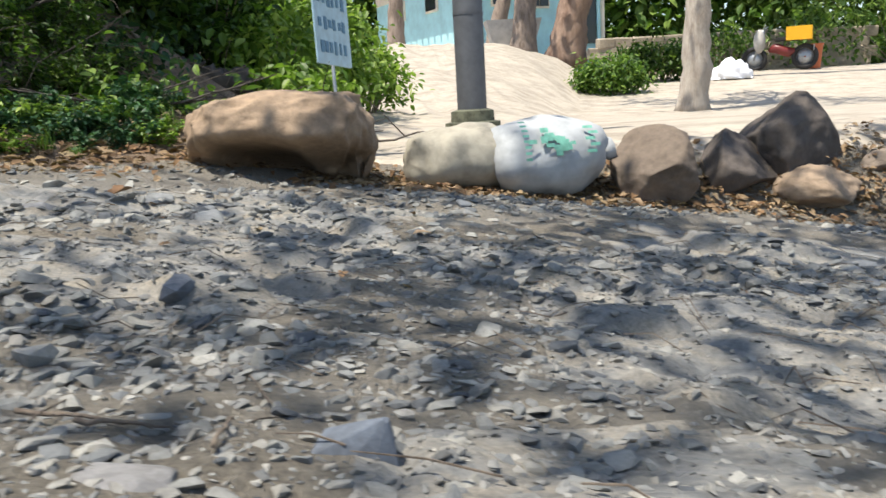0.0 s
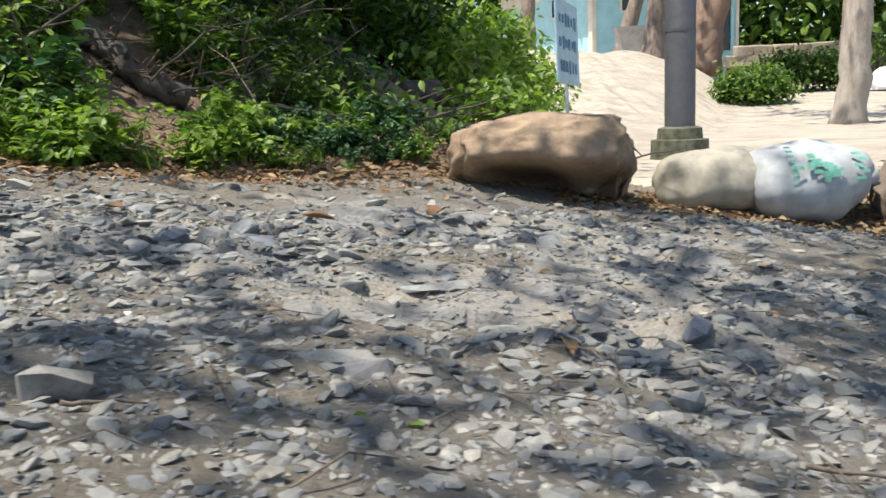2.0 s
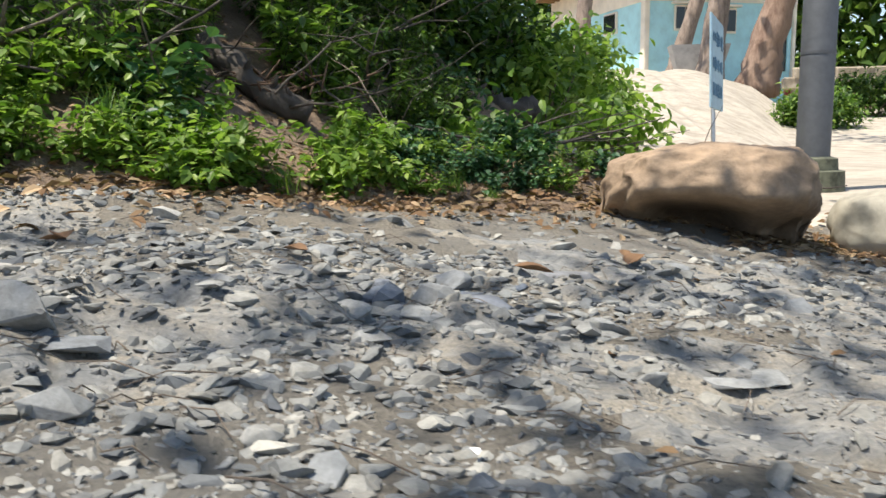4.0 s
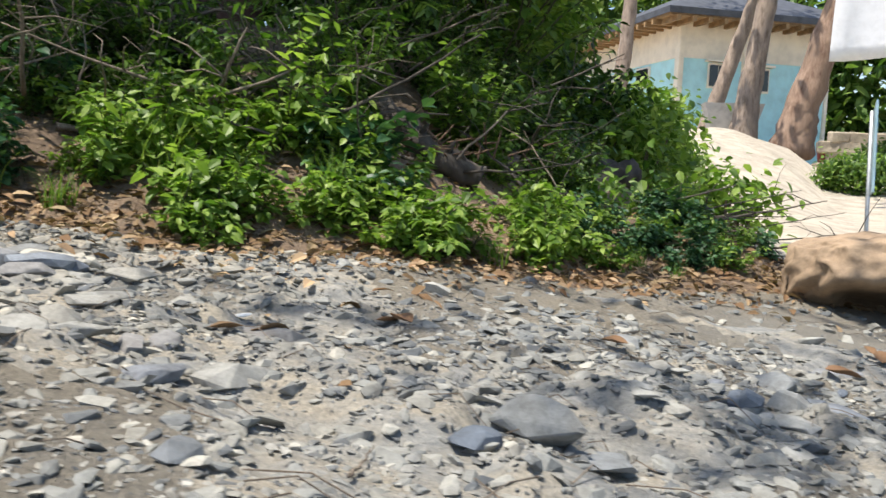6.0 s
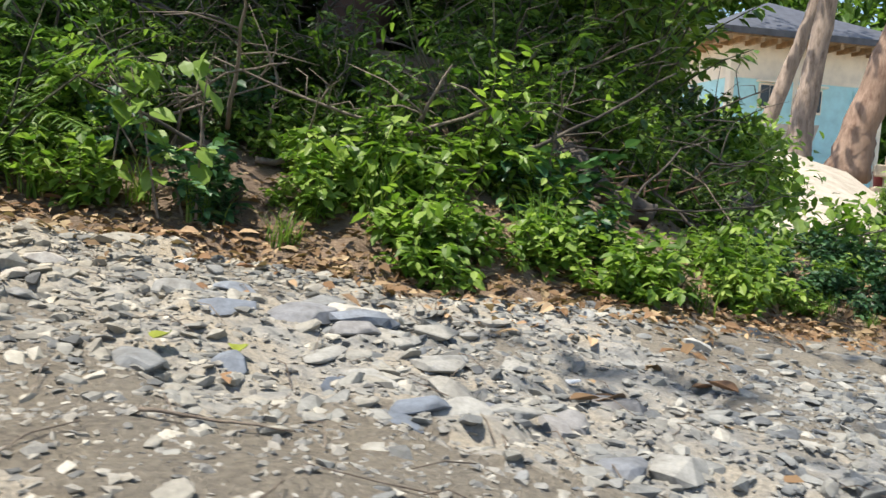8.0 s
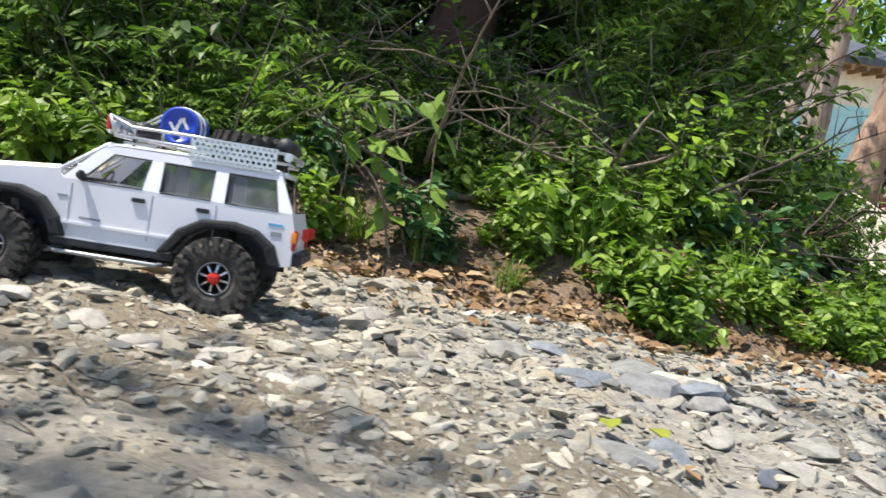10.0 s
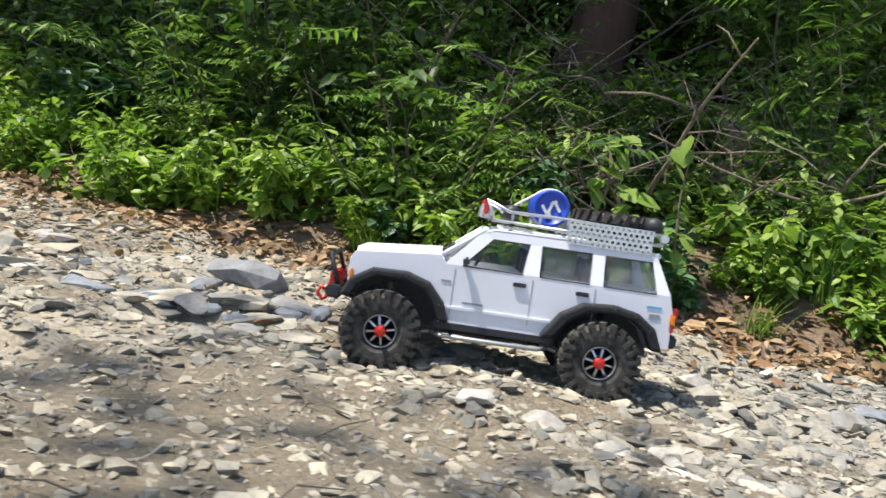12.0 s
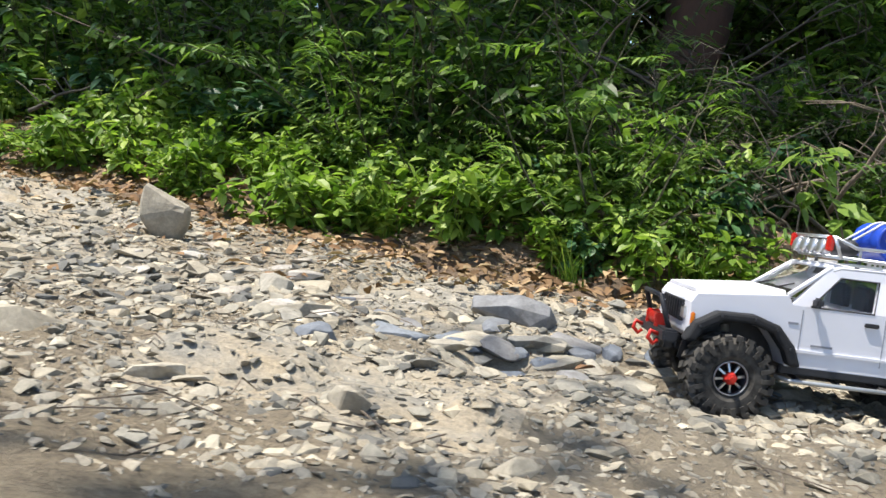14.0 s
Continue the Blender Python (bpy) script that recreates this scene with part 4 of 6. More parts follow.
build_planter()


def build_awning():
    verts, faces = [], []
    for j in range(9):
        for i in range(25):
            u, w = i / 24, j / 8
            verts.append((5.6 + 10.9 * u + 0.12 * w, 24 + 0.2 * math.sin(u * 30 + w) * (1.2 - w), 3.82 + 3.2 * w + 0.9 * u))
    for j in range(8):
        for i in range(24):
            a = j * 25 + i
            faces.append((a, a + 1, a + 26, a + 25))
    root = new("awning")
    ob = mesh_object("cloth", verts, faces, WHITE_CLOTH, True)
    ob.parent = root
    md = ob.modifiers.new("thick", "SOLIDIFY")
    md.thickness = 0.01
    for x, y, top in ((16.5, 24.0, 8.4), (16.5, 24.6, 8.4)):
        g = ground(x, y, False)
        tube_part("post", [(x, y, g - 0.1), (x, y, top)], 0.025, GALV, root)
    tagged(root, "white tarpaulin sheet hung above the yard", "awning")


build_awning()


def build_motorbike():
    root = new("motorbike")
    root.matrix_world = pose(13.0, 27, ground(13.0, 27, False) - 0.02, 0, 0, 150) @ Matrix.Scale(1.35, 4)
    for x in (-0.58, 0.58):
        v, f = lathe([(0.20, -0.05), (0.29, -0.05), (0.31, 0), (0.29, 0.05), (0.20, 0.05), (0.20, -0.05)], 24)
        wheel = mesh_object("wheel", v, f, RUBBER, True)
        wheel.parent, wheel.location = root, (x, 0, 0.30)
        v, f = lathe([(0.02, -0.03), (0.20, -0.02), (0.20, 0.02), (0.02, 0.03)], 16)
        rim = mesh_object("rim", v, f, GALV, True)
        rim.parent = wheel
    tube_part("fork", [(0.58, 0, 0.30), (0.45, 0, 0.75), (0.36, 0, 1.0)], 0.04, GALV, root)
    tube_part("handlebar", [(0.30, -0.33, 1.08), (0.37, 0, 1.0), (0.30, 0.33, 1.08)], 0.018, GALV, root)
    bm = bmesh.new()
    bmesh.ops.create_icosphere(bm, subdivisions=3, radius=1)
    for v in bm.verts:
        v.co = Vector((v.co.x * 0.32 - 0.06, v.co.y * 0.13, v.co.z * 0.13 + 0.48 + 0.05 * math.sin(v.co.x * 3)))
    part("body", bm, RED_PAINT, root, "dark red body", True)
    bm = bmesh.new()
    bmesh.ops.create_icosphere(bm, subdivisions=3, radius=1)
    for v in bm.verts:
        v.co = Vector((v.co.x * 0.14 + 0.46, v.co.y * 0.17, v.co.z * 0.30 + 0.72))
    part("front_shield", bm, PALE_STONE, root, "white front shield", True)
    box_part("seat", (0.6, 0.26, 0.10), RUBBER, root, (-0.18, 0, 0.74), 0, "black seat", 0.03)
    crate = new("crate")
    crate.parent, crate.location = root, (-0.45, 0, 0.86)
    box_part("crate_floor", (0.55, 0.42, 0.03), YELLOW, crate, (0, 0, -0.14))
    for s in (1, -1):
        box_part("crate_side", (0.55, 0.03, 0.32), YELLOW, crate, (0, 0.21 * s, 0))
        box_part("crate_end", (0.03, 0.42, 0.32), YELLOW, crate, (0.275 * s, 0, 0))
    box_part("plate", (0.02, 0.2, 0.14), PALE_STONE, root, (-0.78, 0, 0.5))
    tagged(root, "parked small motorbike with a yellow plastic crate on the back", "motorbike")


build_motorbike()


def build_bin(x, y, s, mat, label):
    v, f = lathe([(0.001, 0), (0.19, 0), (0.24, 0.5), (0.255, 0.5), (0.255, 0.53), (0.225, 0.53), (0.18, 0.04), (0.001, 0.04)], 28)
    ob = mesh_object("bin", [(a * s, -c * s, b * s) for a, b, c in v], f, mat)
    ob.location = (x, y, ground(x, y, False))
    return tagged(ob, label, "bin")


build_bin(14.2, 27.2, 1.5, ORANGE_BIN, "orange-red plastic tub beside the motorbike")
build_bin(9.0, 34.5, 1.9, RED_PAINT, "dark red tub beside the tree")


def build_heap():
    rnd = random.Random(2)
    bm = bmesh.new()
    bmesh.ops.create_icosphere(bm, subdivisions=4, radius=1)
    for v in bm.verts:
        n = 0.25 * noise.noise(v.co * 2.2) + 0.1 * noise.noise(v.co * 6)
        v.co = Vector((v.co.x * 0.62 * (1 + n), v.co.y * 0.45 * (1 + n), max(0, v.co.z) * 0.55 * (1 + n)))
    ob = part("tarpaulin", bm, WHITE_CLOTH, None, "", True)
    ob.location = (10.1, 24, ground(10.1, 24, False))
    tagged(ob, "crumpled white tarpaulin heap on the sand", "tarpaulin")


build_heap()


def build_sign():
    root = new("sign")
    root.matrix_world = pose(-0.30, 3.40, ground(-0.30, 3.40, False) - 0.02, -2, 2, 72)
    tube_part("post", [(0, 0, -0.2), (0, 0, 0.72)], 0.008, GALV, root, 8, "thin steel post")
    board = box_part("board", (0.38, 0.008, 0.34), SIGN_BLUE, root, (0, -0.012, 0.570), 0, "pale blue board with faded dark writing", 0.002)
    rnd = random.Random(4)
    for row in range(3):
        for k in range(6):
            box_part("print_bar", (rnd.uniform(0.02, 0.035), 0.002, rnd.uniform(0.03, 0.06)), SIGN_INK, board, (-0.14 + 0.052 * k + rnd.uniform(-0.006, 0.006), -0.006, 0.09 - 0.095 * row))
    tagged(root, "tall pale blue sign board with faded writing on a thin post", "sign")


build_sign()


def build_sack(x, y, length, r, turn, mat, seed, label, printed=False):
    root = new("sack")
    root.matrix_world = pose(x, y, ground(x, y) + r * 0.72, 0, 0, turn)
    rnd = random.Random(seed)
    verts, faces, n, s = [], [], 28, 32
    off = Vector((seed * 7.0, 0, 0))
    for i in range(n):
        t = i / (n - 1)
        fat = (math.sin(math.pi * min(max(t, 0.0), 1.0)) ** 0.24) if 0 < t < 1 else 0.25
        for k in range(s):
            a = 2 * math.pi * k / s
            p = Vector(((t - 0.5) * length, math.cos(a) * r * fat, math.sin(a) * r * fat * 0.86))
            w = 0.020 * noise.noise(p * 6 + off) + 0.012 * noise.noise(p * 14 + off) + 0.007 * noise.noise(Vector((p.x * 12, p.y * 40, p.z * 40)) + off)
            verts.append(p * (1 + w / r))
    for i in range(n - 1):
        for k in range(s):
            k2 = (k + 1) % s
            faces.append((i * s + k, i * s + k2, (i + 1) * s + k2, (i + 1) * s + k))
    faces.append(tuple(range(s))[::-1])
    faces.append(tuple((n - 1) * s + k for k in range(s)))
    body = mesh_object("cloth", verts, faces, mat, True)
    body.parent = root
    if printed:
        heap = Heap()
        def patch(u, a0, w, h):
            """A printed mark that follows the cloth's round."""
            pts = []
            for i in range(5):
                for j in range(5):
                    ang = a0 + (j / 4 - 0.5) * h / r
                    pts.append((u + (i / 4 - 0.5) * w, -math.cos(ang) * (r + 0.006), math.sin(ang) * (r + 0.006) * 0.88))
            heap.add(pts, [(i * 5 + j, (i + 1) * 5 + j, (i + 1) * 5 + j + 1, i * 5 + j + 1) for i in range(4) for j in range(4)])
        for _ in range(16):
            patch(-0.01 + rnd.gauss(0, 0.024), 0.45 + rnd.gauss(0, 0.16), rnd.uniform(0.015, 0.04), rnd.uniform(0.012, 0.03))
        for k in range(8):
            patch(-0.115, 0.95 - 0.13 * k, 0.022, 0.010)
        for k in range(5):
            patch(0.11 + 0.014 * (k % 2), 0.7 - 0.14 * k, 0.035, 0.012)
        heap.object("print", PRINT_GREEN, root)["label"] = "faded green print"
    v, f = tube([(length / 2 - 0.01, 0, 0), (length / 2 + 0.05, 0.0, 0.01)], [0.02, 0.045], 10)
    tie = mesh_object("tied_mouth", v, f, mat, True)
    tie.parent = root
    tagged(root, label, "sack", "sacks along the edge of the track")


build_sack(0.17, 2.80, 0.42, 0.142, 6, SACK_GREY, 1, "weathered grey-tan woven sack lying beside the boulder")
build_sack(0.445, 2.78, 0.42, 0.172, 10, SACK_WHITE, 2, "full white woven sack with faded green print lying on its side", True)


# ---- dead wood on the bank ----
def branch(name, points, r0, mat, label, seed=1, twigs=5):
    rnd = random.Random(seed)
    root = new(name)
    pts = []
    for i in range(len(points) - 1):
        for k in range(4):
            pts.append(Vector(points[i]).lerp(Vector(points[i + 1]), k / 4) + Vector((rnd.gauss(0, 1), rnd.gauss(0, 1), rnd.gauss(0, 1))) * r0 * 0.5)
    pts.append(Vector(points[-1]))
    tube_part("main_limb", pts, [r0 * (1 - 0.75 * i / len(pts)) for i in range(len(pts))], mat, root, 7)
    for _ in range(twigs):
        a = pts[rnd.randrange(2, len(pts) - 1)]
        d = Vector((rnd.gauss(0, 1), rnd.gauss(0, 0.6), rnd.uniform(-0.2, 1))).normalized()
        l = rnd.uniform(0.10, 0.3) * (r0 / 0.008) ** 0.5
        tube_part("twig", [a, a + d * l * 0.5 + Vector((rnd.gauss(0, 0.02), 0, 0.02)), a + d * l], [r0 * 0.4, r0 * 0.3, r0 * 0.12], mat, root, 5)
    return tagged(root, label, "dead branch", "dead wood on the bank")


def scatter_branches():
    rnd = random.Random(31)
    for k in range(72):
        x = rnd.uniform(-3.6, -1.3) if k > 34 else rnd.uniform(-6.2, -0.9)
        d = rnd.uniform(0.3, 1.9)
        x, y, z = on_bank(x, d)
        a, tilt, l = rnd.uniform(0, 6.283), rnd.uniform(0.05, 0.6), rnd.uniform(0.25, 0.65)
        e = Vector((math.cos(a), math.sin(a) * 0.5, tilt)).normalized() * l
        b = Vector((x, y, z + rnd.uniform(0.02, 0.2)))
        branch("dead_branch", [b, b + e * 0.5 + Vector((0, 0, rnd.uniform(-0.03, 0.08))), b + e], rnd.uniform(0.003, 0.008), LOGWOOD if k % 3 else TWIG, "dry bare branch lying among the leaves", 900 + k, 4)
    # a heap of dry twigs beside the dark trunk
    for k in range(40):
        b = Vector((-3.22 + rnd.gauss(0, 0.16), 2.45 + rnd.gauss(0, 0.14), 0))
        b.z = ground(b.x, b.y) + rnd.uniform(-0.02, 0.05)
        a = rnd.uniform(0, 6.283)
        e = Vector((math.cos(a) * 0.6, math.sin(a) * 0.4, rnd.uniform(0.5, 1.1))).normalized() * rnd.uniform(0.18, 0.36)
        branch("dry_brush", [b, b + e * 0.55, b + e + Vector((rnd.gauss(0, 0.08), 0, -0.05))], rnd.uniform(0.003, 0.006), TWIG, "dry brown brushwood heap twig", 1200 + k, 2)


    for k in range(36):
        b = Vector((-0.85 + rnd.gauss(0, 0.28), 3.35 + rnd.gauss(0, 0.12), 0.30 + rnd.uniform(0, 0.05)))
        b.z = ground(b.x, b.y) + 0.03
        a = rnd.uniform(-0.5, 0.5) + (math.pi if rnd.random() < 0.5 else 0)
        e = Vector((math.cos(a), math.sin(a) * 0.4, rnd.uniform(0.02, 0.3))).normalized() * rnd.uniform(0.25, 0.5)
        branch("dry_brush", [b, b + e * 0.55, b + e], rnd.uniform(0.003, 0.007), LOGWOOD, "grey dry brushwood behind the large boulder", 1300 + k, 2)


scatter_branches()
branch("dead_branch", [(-2.95, 2.26, 0.66), (-2.72, 2.32, 0.70), (-2.52, 2.38, 0.76), (-2.25, 2.42, 0.89)], 0.011, TWIG, "forked pale dead branch on the leaves", 5, 6)
branch("dead_branch", [(-2.52, 2.38, 0.76), (-2.48, 2.34, 0.83), (-2.40, 2.30, 0.96)], 0.009, TWIG, "pale upright dead branch", 6, 3)
branch("dead_branch", [(-5.0, 3.2, 1.55), (-4.2, 3.1, 1.38), (-3.6, 3.05, 1.2), (-3.1, 3.0, 1.02)], 0.014, LOGWOOD, "long hanging bare vine across the shade", 8, 4)
branch("dead_branch", [(-4.9, 3.15, 1.47), (-4.1, 3.1, 1.30), (-3.5, 3.0, 1.10)], 0.010, LOGWOOD, "long hanging bare vine across the shade", 9, 3)


def build_log(points, r, mat, label, seed):
    rnd = random.Random(seed)
    pts = [Vector(points[0]).lerp(Vector(points[1]), k / 20) + Vector((0, 0.02, 0.015)) * math.sin(k * 0.35) for k in range(21)]
    v, f = tube(pts, [r * (1 + 0.15 * rnd.uniform(-1, 1)) for _ in pts], 16)
    v = [p + (p - pts[min(20, i // 16)]) * (0.5 * noise.noise(p * 14) + 0.35 * noise.noise(Vector((p.x * 9, p.y * 45, p.z * 45)))) for i, p in enumerate(v)]
    root = new("log")
    ob = mesh_object("trunk_piece", v, f, mat, True)
    ob.parent = root
    for k in range(3):
        a = pts[rnd.randrange(3, 19)]
        d = Vector((rnd.gauss(0, 0.5), -0.4, rnd.uniform(0.3, 1))).normalized()
        tube_part("branch_stub", [a, a + d * r * 1.3, a + d * r * 2.0], [r * 0.35, r * 0.25, r * 0.1], mat, root, 7)
    tagged(root, label, "log", "dead wood on the bank")


build_log(((-1.52, 5.5, 0.66), (-1.00, 5.6, 0.56)), 0.085, LOGWOOD, "grey rotting log with broken stubs lying on the bank", 3)
build_log(((-2.25, 3.0, ground(-2.25, 3.0) + 0.05), (-1.78, 2.95, ground(-1.78, 2.95) + 0.05)), 0.045, LOGWOOD, "brown rotten log with torn fibres", 4)


def build_stump():
    root = new("torn_stump")
    rnd = random.Random(8)
    wood = bark_material("torn_wood", (0.085, 0.048, 0.030), (0.22, 0.135, 0.085), 30)
    for k in range(64):
        a = Vector((rnd.gauss(0, 0.10), rnd.gauss(0, 0.04), rnd.uniform(-0.04, 0.02)))
        d = Vector((rnd.gauss(0.3, 0.6), rnd.gauss(-0.3, 0.3), rnd.uniform(0.0, 0.5))).normalized() * rnd.uniform(0.04, 0.10)
        tube_part("torn_splinter", [a, a + d * 0.6, a + d], [0.0026, 0.003, 0.0009], wood, root, 5)
    root.matrix_world = pose(-1.99, 3.0, ground(-1.99, 3.0) + 0.03) @ Matrix.Scale(1.35, 4)
    tagged(root, "torn reddish-brown rotten stump among the leaves", "stump", "dead wood on the bank")


build_stump()


def climbing_plant():
    """The upright plant with large round bright leaves."""
    rnd = random.Random(6)
    root = new("climbing_plant")
    wood, shape = Heap(), leaf_shape(1.0, 0.72, 0.12, 0.15)
    base = Vector((-3.03, 1.86, ground(-3.03, 1.86)))
    for s in range(4):
        pts = stem_points(rnd, base + Vector((rnd.gauss(0, 0.05), rnd.gauss(0, 0.03), 0)), rnd.uniform(0, 6.28), 0.12, rnd.uniform(0.34, 0.50), 8, 0.12)
        wood.add(*tube(pts, [0.004 - 0.0004 * i for i in range(8)], 5, False))
        for k in range(10):
            p = pts[rnd.randrange(2, 8)] + Vector((rnd.gauss(0, 0.02), rnd.gauss(0, 0.02), rnd.gauss(0, 0.02)))
            heap = Heap()
            leaf_at(heap, shape, p, rnd.uniform(3.2, 6.2), rnd.uniform(0.0, 1.0), rnd.uniform(-0.5, 0.5), rnd.uniform(0.05, 0.085))
            heap.object("leaf", LEAF_LIGHT, root)
    wood.object("stem", TWIG, root)
    tagged(root, "upright climbing plant with large round bright yellow-green leaves", "plant", "plants on the bank")


climbing_plant()


# ---- the model off-road car ----
CAR_WHITE = plain("white_car_paint", (0.66, 0.665, 0.72), 0.38, 0, 0.02, 8, 0, 0.15)
TRIM_BLACK = plain("black_plastic_trim", (0.018, 0.019, 0.024), 0.55, 0, 0.2, 120)
CABIN = plain("dark_cabin_plastic", (0.03, 0.028, 0.026), 0.7, 0, 0.2, 60)
SILVER = plain("silver_alloy", (0.62, 0.63, 0.65), 0.32, 0.85, 0.06, 60)
RED_ALLOY = plain("red_anodised", (0.55, 0.03, 0.02), 0.35, 0.3, 0.1, 80)
BLUE_DRUM = plain("blue_plastic", (0.012, 0.055, 0.42), 0.4, 0, 0.1, 40)
RED_LENS = plain("red_lens", (0.50, 0.02, 0.015), 0.2)
AMBER = plain("amber_lens", (0.75, 0.22, 0.015), 0.2)
WHITE_STRAP = plain("white_strap", (0.65, 0.65, 0.62), 0.7)
DECAL = plain("blue_decal", (0.10, 0.35, 0.62), 0.5)
DECAL_GREY = plain("grey_decal", (0.25, 0.26, 0.30), 0.5)
SPOKE_GREY = plain("dark_machined_alloy", (0.38, 0.38, 0.39), 0.35, 0.8, 0.1, 60)
DUSTY = plain("dusty_tyre_rubber", (0.056, 0.052, 0.046), 0.92, 0, 0.4, 70)
FLARE = plain("rough_black_plastic", (0.010, 0.011, 0.014), 0.8, 0, 0.25, 150, 0.001)


def glass_material():
    m, nt, bs = nodes_of("tinted_window")
    bs.inputs["Base Color"].default_value = (0.90, 0.91, 0.90, 1)
    bs.inputs["Roughness"].default_value = 0.03
    bs.inputs["Transmission Weight"].default_value = 1.0
    bs.inputs["IOR"].default_value = 1.25
    bs.inputs["Specular IOR Level"].default_value = 0.9
    return m


GLASS = glass_material()


def dust_glare_glass():
    m, nt, bs = nodes_of("dusty_window")
    # pale blotches paint both dust and the whitish reflection of sky and trees
    n = noise_of(nt, 45, 4)
    film = ramp(nt, n, [(0.35, (0.97, 0.97, 0.97)), (0.75, (0.86, 0.86, 0.86))])
    bs.inputs["Base Color"].default_value = (0.62, 0.65, 0.64, 1)
    bs.inputs["Roughness"].default_value = 0.08
    bs.inputs["IOR"].default_value = 1.3
    nt.links.new(film, bs.inputs["Transmission Weight"])
    return m


DUST_GLARE_GLASS = dust_glare_glass()
LIFT = 0.010                   # axles above the body's datum
HW, RW = 0.083, 0.071          # half width at the belt and at the roof


def half_width(z):
    return HW - (HW - RW) * smooth(0.115, 0.175, z) if z > 0.115 else HW - 0.004 * smooth(0.07, 0.03, z)


def slab(name, outline, mat, parent, y_in, y_out, side=1, follow=False, label="", bevel=0.0):
    """A plate from an outline in (back, up), between two distances from the car's middle; follow: leans in with the cabin."""
    bm = bmesh.new()
    rings = []
    for y in (y_in, y_out):
        rings.append([bm.verts.new((-b, side * (y + (half_width(u) - HW if follow else 0)), u)) for b, u in outline])
    n = len(outline)
    for i in range(n):
        j = (i + 1) % n
        bm.faces.new((rings[0][i], rings[0][j], rings[1][j], rings[1][i]))
    bm.faces.new(rings[0])
    bm.faces.new(list(reversed(rings[1])))
    bmesh.ops.recalc_face_normals(bm, faces=bm.faces[:])
    bmesh.ops.triangulate(bm, faces=[f for f in bm.faces if len(f.verts) > 4])
    ob = part(name, bm, mat, parent, label)
    if bevel:
        md = ob.modifiers.new("bevel", "BEVEL")
        md.width, md.segments, md.limit_method, md.angle_limit = bevel, 2, "ANGLE", radians(35)
    return ob


FRONT_ARCH = [(0.0785, 0.034), (0.070, 0.054), (0.052, 0.076), (0.025, 0.085), (-0.015, 0.085), (-0.040, 0.070), (-0.050, 0.052)]
REAR_ARCH = [(0.384, 0.036), (0.373, 0.060), (0.352, 0.075), (0.325, 0.080), (0.290, 0.078), (0.264, 0.063), (0.2415, 0.034)]


def arch_flare(arch, name, parent, side):
    """A bolted black fender flare with five screws."""
    n = len(arch)
    cx, cz = sum(p[0] for p in arch) / n, 0.02
    outer = []
    for b, u in arch:
        d = Vector((b - cx, u - cz)).normalized()
        outer.append((b + d.x * 0.017, u + d.y * 0.013))
    outer[0] = (outer[0][0], arch[0][1])
    outer[-1] = (outer[-1][0], arch[-1][1])
    ob = slab(name, arch + outer[::-1], FLARE, parent, 0.074, 0.101, side, False, "black bolted fender flare", 0.004)
    for i in range(1, n - 1):
        b, u = (arch[i][0] + outer[i][0]) / 2, (arch[i][1] + outer[i][1]) / 2
        v, f = lathe([(0.0001, -0.002), (0.0022, -0.002), (0.0018, 0.0), (0.0001, 0.0)], 8)
        s = mesh_object("screw", v, f, TRIM_BLACK)
        s.parent, s.location = ob, (-b, side * 0.1025, u)
        if side < 0:
            s.rotation_euler = (0, 0, math.pi)


